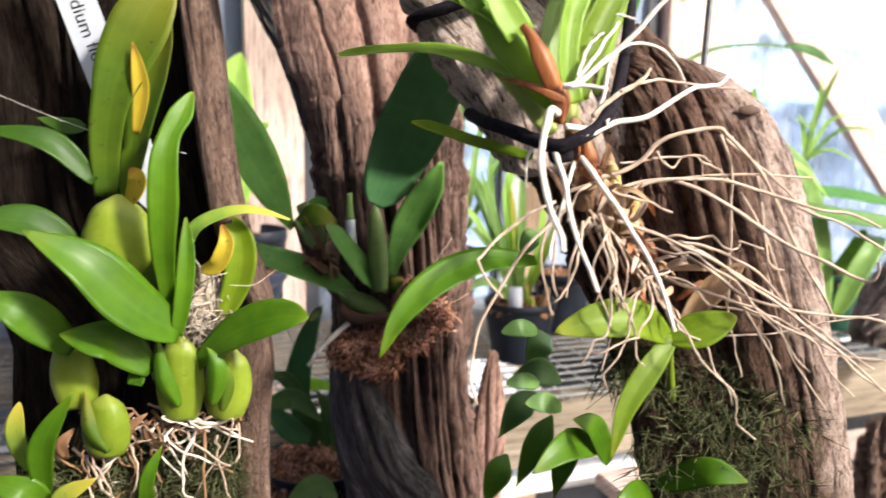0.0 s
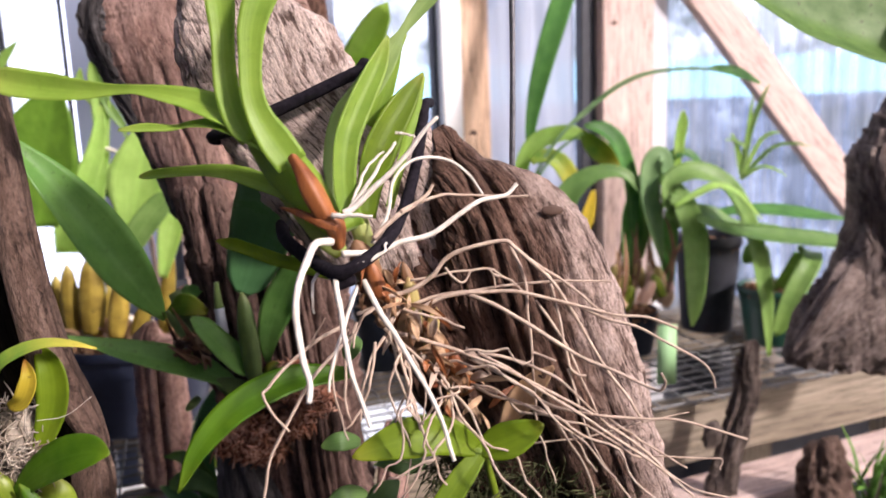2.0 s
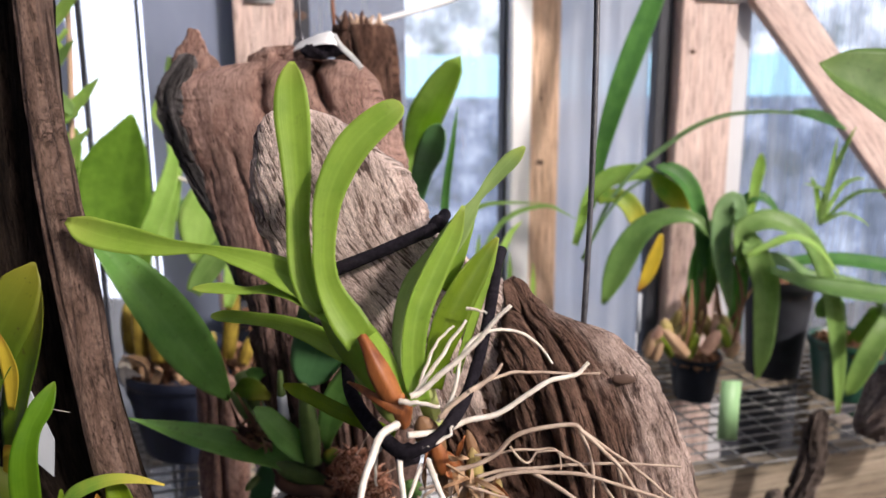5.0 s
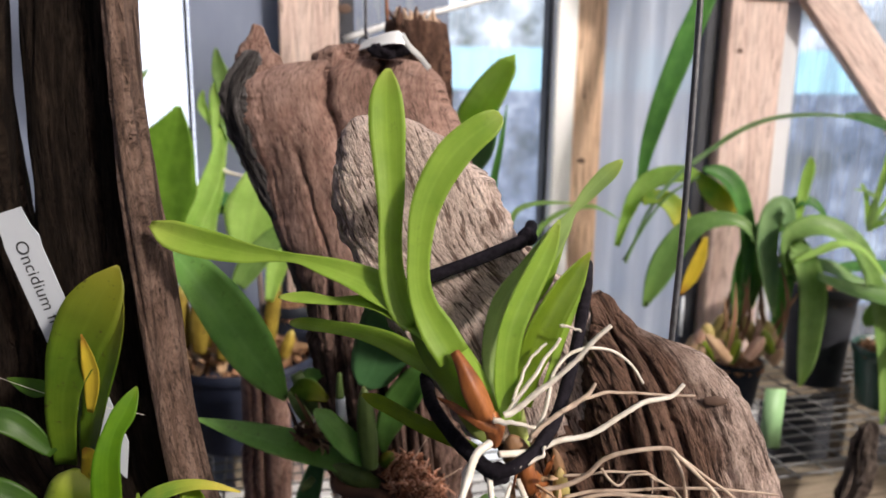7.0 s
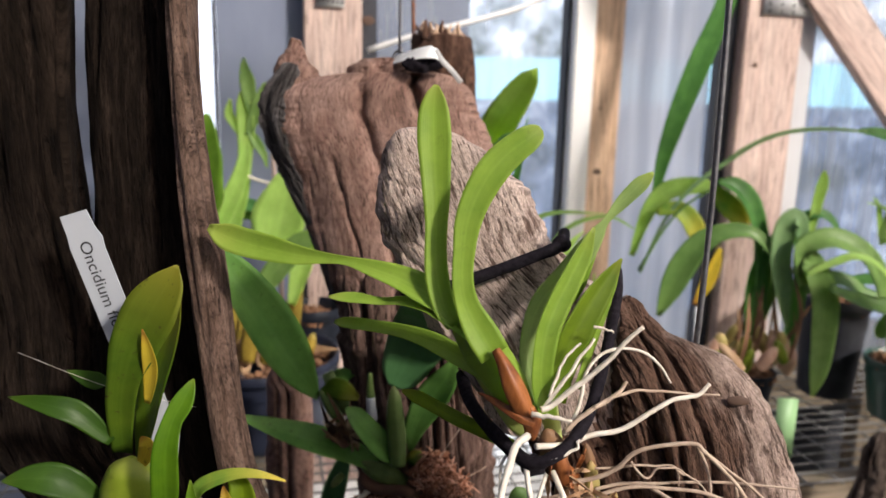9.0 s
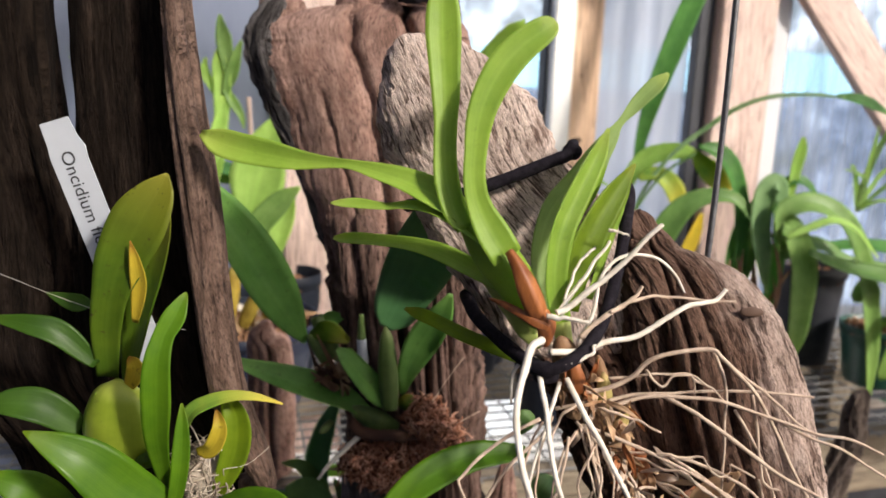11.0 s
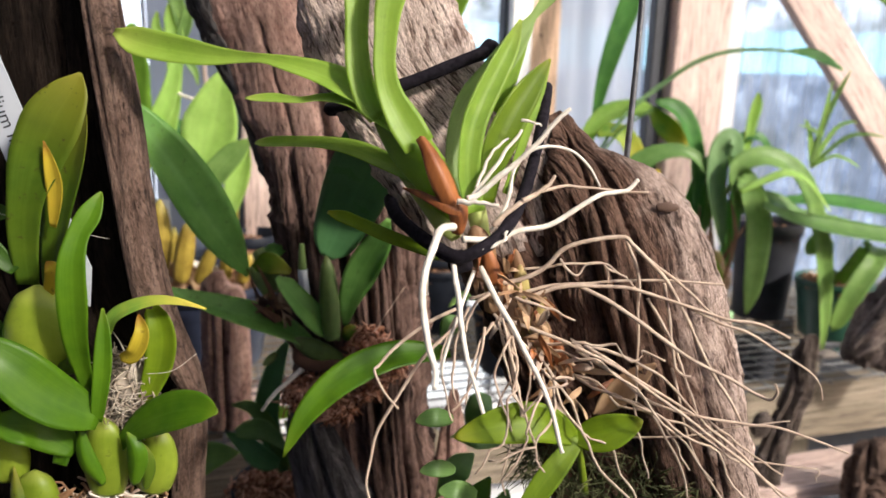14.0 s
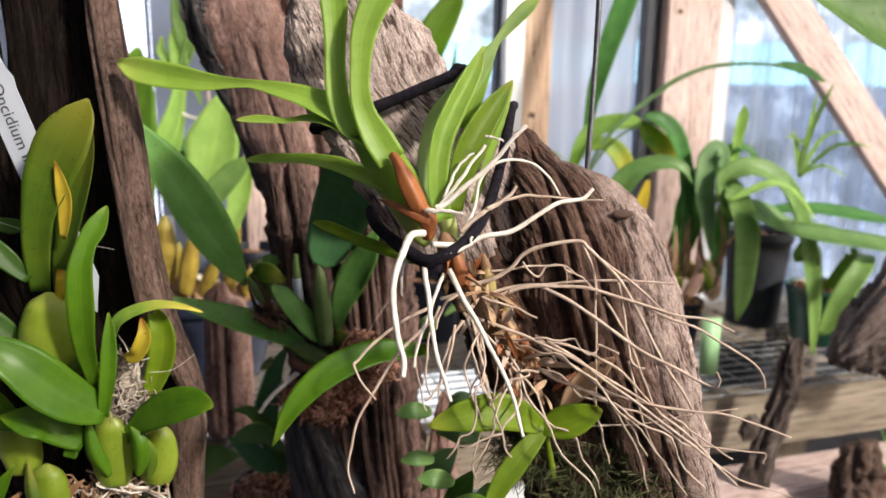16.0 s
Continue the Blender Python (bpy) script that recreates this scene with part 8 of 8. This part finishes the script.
leaf(sp, [(0.5081, 1.1200, 1.2745), (0.4994, 1.1200, 1.3275), (0.5291, 1.1200, 1.3479), (0.5650, 1.1200, 1.3431), (0.6002, 1.1200, 1.3180), (0.6291, 1.1200, 1.2659), (0.6501, 1.1200, 1.1989), (0.6658, 1.1200, 1.1161), (0.6726, 1.1200, 1.0353)], 1.0, widths=[0.0182, 0.0274, 0.0347, 0.0383, 0.0365, 0.0347, 0.0328, 0.0255, 0.0055], mat=L_BG, face=(0.1, -0.8, 0.7), fold=0.35, thick=0.0016, seed=2, n=30)
leaf(sp, [(0.4975, 1.1200, 1.2920), (0.5028, 1.1200, 1.3206), (0.5255, 1.1200, 1.2931), (0.5425, 1.1200, 1.2444), (0.5456, 1.1200, 1.1897), (0.5457, 1.1200, 1.1385), (0.5420, 1.1200, 1.0958)], 1.0, widths=[0.0182, 0.0328, 0.0420, 0.0438, 0.0401, 0.0310, 0.0055], mat=L_BG, face=(0.1, -0.9, 0.4), fold=0.3, thick=0.0016, seed=3, n=30)
leaf(sp, [(0.5091, 1.1400, 1.3334), (0.4957, 1.1400, 1.3755), (0.4780, 1.1400, 1.3572), (0.4764, 1.1400, 1.3097), (0.4862, 1.1400, 1.2601), (0.4990, 1.1400, 1.2004)], 1.0, widths=[0.0186, 0.0297, 0.0353, 0.0353, 0.0279, 0.0056], mat=L_SILVER, face=(0.1, -0.9, 0.5), fold=0.3, thick=0.0016, seed=4, n=30)
leaf(sp, [(0.5217, 1.1800, 1.1462), (0.5214, 1.1800, 1.2141), (0.5257, 1.1800, 1.2714), (0.5333, 1.1800, 1.3138)], 1.0, widths=[0.0211, 0.0288, 0.0269, 0.0077], mat=L_BLADE, face=(0.1, -1, 0.2), fold=0.4, thick=0.0013, seed=5, n=24)
leaf(sp, [(0.5216, 1.1500, 1.2592), (0.5498, 1.1500, 1.2805), (0.5852, 1.1500, 1.2764), (0.6231, 1.1500, 1.2522), (0.6852, 1.1500, 1.2428), (0.7475, 1.1500, 1.2315)], 1.0, widths=[0.0187, 0.0281, 0.0300, 0.0318, 0.0281, 0.0094], mat=L_CAT, face=(0.1, -0.7, 0.9), fold=0.3, thick=0.0013, seed=6, n=24)
leaf(sp, [(0.5019, 1.1000, 1.2963), (0.5333, 1.1000, 1.3132), (0.5689, 1.1000, 1.3266), (0.6037, 1.1000, 1.3132), (0.6425, 1.1000, 1.2711)], 1.0, widths=[0.0072, 0.0125, 0.0143, 0.0125, 0.0036], mat=L_BRIGHT, face=(0.1, -0.7, 0.9), fold=0.3, thick=0.0013, seed=7, n=24)
leaf(sp, [(0.4680, 1.1700, 1.2049), (0.4759, 1.1700, 1.2575), (0.4843, 1.1700, 1.3045), (0.4996, 1.1700, 1.3418), (0.5151, 1.1700, 1.3606)], 1.0, widths=[0.0152, 0.0267, 0.0267, 0.0171, 0.0048], mat=L_CAT, face=(0.1, -1, 0.3), fold=0.4, thick=0.0013, seed=8, n=24)
leaf(sp, [(0.5394, 1.1000, 1.2760), (0.5877, 1.1000, 1.2571), (0.6444, 1.1000, 1.2451), (0.7051, 1.1000, 1.2367), (0.7746, 1.1000, 1.2262), (0.8441, 1.1000, 1.2157)], 1.0, widths=[0.0179, 0.0305, 0.0412, 0.0412, 0.0359, 0.0072], mat=L_CAT, face=(0.0, -0.6, 1), fold=0.35, thick=0.0013, seed=9, n=24)
leaf(sp, [(0.5800, 1.1800, 1.2682), (0.6350, 1.1800, 1.2746), (0.6901, 1.1800, 1.2733), (0.7548, 1.1800, 1.2643), (0.8288, 1.1800, 1.2531)], 1.0, widths=[0.0134, 0.0250, 0.0327, 0.0346, 0.0077], mat=L_BLADE, face=(0.0, -0.6, 1), fold=0.35, thick=0.0013, seed=10, n=24)
# long arching stem with a plantlet
leaf(sp, [(0.2707, 1.1700, 1.2730), (0.3006, 1.1700, 1.3560), (0.3403, 1.1700, 1.4136), (0.3852, 1.1700, 1.4524), (0.4299, 1.1700, 1.4853), (0.4796, 1.1700, 1.5049), (0.5389, 1.1700, 1.5107), (0.5946, 1.1700, 1.5079)], 1.0, widths=[0.0036, 0.0056, 0.0068, 0.0080, 0.0080, 0.0074, 0.0062, 0.0044], mat=L_SILVER, face=(0.1, -0.9, 0.5), fold=0.4, thick=0.003, seed=11, n=34)
leaf(sp, [(0.5817, 1.1700, 1.5093), (0.6075, 1.1700, 1.5065), (0.6340, 1.1700, 1.4986), (0.6659, 1.1700, 1.4831)], 1.0, widths=[0.0076, 0.0190, 0.0210, 0.0057], mat=L_BLADE, face=(0, -0.8, 0.6), fold=0.4, thick=0.0013, seed=12, n=24)
c6 = (0.673, 1.240, 1.323)
fan(sp, c6, [((0.641, 1.220, 1.403), (0.0, 0, 0.02), 0.0099), ((0.632, 1.220, 1.394), (0.02, 0, 0.02), 0.0087), ((0.730, 1.220, 1.401), (0, 0, 0.03), 0.0074), ((0.782, 1.220, 1.376), (0, 0, 0.03), 0.0074), ((0.733, 1.200, 1.328), (0, 0, 0.02), 0.0062), ((0.706, 1.220, 1.485), (-0.01, 0, 0), 0.0124), ((0.679, 1.220, 1.468), (0, 0, 0), 0.0087)], [L_BRIGHT, L_BG])

p7 = (0.720, 1.200, 1.093)
pot((p7[0], 1.2, BENCH + 0.005), 0.062, 0.10, M_POTGREEN, "dark green plastic pot with strap leaves")
gp = thing("drooping_strap_orchid", (p7[0], 1.2, 1.13), "orchid with broad drooping strap leaves in a green pot", "orchid")
c7 = (p7[0], 1.2, 1.125)
for k, (pts, w, mt) in enumerate((
        ((c7, (0.743, 1.150, 1.205), (0.725, 1.100, 1.200), (0.688, 1.080, 1.153), (0.662, 1.080, 1.084)), 0.032, L_BG),
        ((c7, (0.681, 1.150, 1.188), (0.656, 1.140, 1.219), (0.626, 1.120, 1.197)), 0.026, L_BG))):
    leaf(gp, list(pts), w, "strap", mt, face=(0.1, -0.8, 0.8), fold=0.3, seed=k, n=28)

# green tag on the mesh
gt = thing("green_label", (0.464, 1.020, 1.120), "pale green plastic label lying against the mesh bench", "plant label")
part("strip", box_bm(((0.451, 1.020, 1.098)[0], 1.02, BENCH + 0.003), ((0.480, 1.020, 1.159)[0], 1.021, (0.485, 1.020, 1.130)[2]), 0.0008), M_GTAG, gt)

# big leaf hanging in from above
bg = thing("broad_leaf_plant", (0.536, 0.660, 1.579), "large broad ribbed green leaf reaching in from a hanging basket", "plant")
leaf(bg, [(0.6128, 0.6400, 1.4447), (0.5816, 0.6400, 1.4652), (0.5409, 0.6400, 1.4859), (0.4911, 0.6400, 1.5042), (0.4515, 0.6400, 1.5183), (0.4167, 0.6400, 1.5347), (0.3919, 0.6400, 1.5463), (0.3761, 0.6400, 1.5549)], 1.0, widths=[0.0053, 0.0475, 0.0898, 0.1056, 0.0993, 0.0740, 0.0444, 0.0032], mat=L_BIG, face=(-0.15, -0.85, 0.8), fold=0.45, thick=0.002, seed=1, n=34, m=14)
q = (0.582, 0.660, 1.509)
part("basket", lathe_bm(Vector(q) + Vector((0.05, 0, -0.08)), [(0.05, 0), (0.07, 0.03), (0.09, 0.09), (0.085, 0.09), (0.066, 0.03)], 24), M_POT, bg)
part("hanging_wire", tube([(q[0] + 0.05, q[1], q[2]), (q[0] + 0.05, q[1], 1.9), (q[0] + 0.05, 0.44, 2.24)], 0.0012, n=8), M_WIRE, bg)

# gnarled driftwood on the bench
gn = thing("gnarled_driftwood", (0.720, 0.930, 1.090), "grey gnarled driftwood elbow lying on the bench rail", "driftwood")
part("wood", loft_bm([
    ((0.597, 0.930, 1.106), (0.601, 0.930, 1.092), 0.012), ((0.620, 0.930, 1.171), (0.632, 0.930, 1.088), 0.028), ((0.660, 0.930, 1.228), (0.688, 0.930, 1.081), 0.04), ((0.683, 0.930, 1.304), (0.760, 0.930, 1.087), 0.045), ((0.681, 0.930, 1.365), (0.772, 0.930, 1.262), 0.042), ((0.703, 0.930, 1.419), (0.781, 0.930, 1.353), 0.038), ((0.734, 0.930, 1.473), (0.814, 0.930, 1.426), 0.032)],
    around=110, along=150, power=2.0, rough=0.004, crack=0.008, crag=0.006, ragged=0.006, seed=41, grain=(70, 16), lump=0.012, end=0.5), M_GNARL, gn)
part("root_arm", loft_bm([((0.685, 0.925, 1.251), (0.703, 0.925, 1.188), 0.02), ((0.643, 0.905, 1.211), (0.657, 0.905, 1.164), 0.018), ((0.613, 0.900, 1.168), (0.621, 0.900, 1.128), 0.014), ((0.593, 0.905, 1.128), (0.597, 0.905, 1.104), 0.008)], around=60, along=70, power=2, rough=0.004, crack=0.006, seed=62, grain=(50, 12), lump=0.008), M_GNARL, gn, "twisted root arm")
st = thing("twisted_stub", (0.531, 0.900, 0.904), "twisted dark driftwood stub standing before the bench rail", "driftwood")
part("wood", loft_bm([
    ((0.527, 0.900, 1.137), (0.543, 0.900, 1.141), 0.005), ((0.521, 0.900, 1.107), (0.542, 0.900, 1.099), 0.008), ((0.520, 0.900, 1.066), (0.543, 0.900, 1.066), 0.010), ((0.500, 0.900, 1.007), (0.529, 0.900, 0.991), 0.011), ((0.484, 0.900, 0.938), (0.518, 0.900, 0.922), 0.013), ((0.470, 0.900, 0.831), (0.510, 0.900, 0.832), 0.015)],
    around=70, along=90, power=2.0, rough=0.003, crack=0.004, seed=43, lump=0.010, grain=(60, 30)), M_DARKG, st)
part("side_knob", loft_bm([((0.493, 0.900, 1.028), (0.501, 0.900, 1.003), 0.006), ((0.479, 0.895, 1.026), (0.486, 0.895, 0.996), 0.012), ((0.469, 0.890, 1.011), (0.472, 0.890, 0.996), 0.005)], around=40, along=30, power=2, rough=0.002, crack=0.002, seed=61), M_DARKG, st, "broken side knob")
st2 = thing("low_driftwood", (0.632, 0.860, 0.931), "weathered driftwood lump below the bench rail", "driftwood")
part("wood", loft_bm([
    ((0.600, 0.860, 1.003), (0.628, 0.860, 1.016), 0.012), ((0.593, 0.860, 0.955), (0.646, 0.860, 0.960), 0.02), ((0.595, 0.860, 0.861), (0.668, 0.860, 0.863), 0.024)],
    around=70, along=70, power=2.2, rough=0.006, crack=0.010, seed=44, lump=0.014, crag=0.004, grain=(80, 30)), M_RIDGE, st2)
part("bracket", box_bm(((0.636, 0.900, 0.889)[0], 0.84, 0.70), ((0.683, 0.900, 0.891)[0], 0.95, 0.73), 0.002), M_RAIL, st2)
fn = thing("fern", (0.703, 0.880, 0.906), "small bright green fern below the bench rail", "fern")
for k in range(40):
    a = Vector((0.706, 0.880, 0.894)) + Vector((rnd.gauss(0, 0.012), rnd.gauss(0, 0.008), 0))
    e = a + Vector((rnd.uniform(-0.085, 0.06), rnd.uniform(-0.07, 0.01), rnd.uniform(0.02, 0.125)))
    leaf(fn, [a, a.lerp(e, 0.5) + Vector((0, 0, 0.018)), e], rnd.uniform(0.004, 0.0075), "blade", M_FERN, face=(0, -0.6, 1), seed=k, n=8, m=4)

brush = thing("paintbrush", (0.68, 1.07, BENCH + 0.012), "flat grey-bristled paintbrush with a shiny ferrule resting on the mesh", "paintbrush")
bo, bdir = Vector((0.64, 1.07, BENCH + 0.013)), Vector((0.95, 0.31, 0.0)).normalized()
bside = Vector((-bdir.y, bdir.x, 0)) * 0.011


def along_brush(t, w, h):
    p = bo + bdir * t
    return (p - bside * w, p + bside * w, h)


part("bristles", loft_bm([along_brush(0.0, 0.85, 0.002), along_brush(0.012, 1.0, 0.004), along_brush(0.034, 0.95, 0.0045)], around=60, along=40, power=3, rough=0.0006, crack=0.001, lump=0.0003, grain=(900, 30), end=0.6), M_BRISTLE, brush, "stiff grey-brown bristles")
part("ferrule", loft_bm([along_brush(0.030, 1.0, 0.0050), along_brush(0.055, 0.98, 0.0052), along_brush(0.078, 0.75, 0.0058)], around=40, along=20, power=3.4, rough=0, crack=0, lump=0, end=0.97), M_FERRULE, brush, "shiny metal ferrule")
part("handle", loft_bm([along_brush(0.074, 0.7, 0.0052), along_brush(0.11, 0.62, 0.006), along_brush(0.16, 0.45, 0.0055), along_brush(0.20, 0.55, 0.006), along_brush(0.215, 0.4, 0.005)], around=30, along=40, power=2.2, rough=0, crack=0, lump=0, end=0.5), M_PINE, brush, "plain wooden handle")
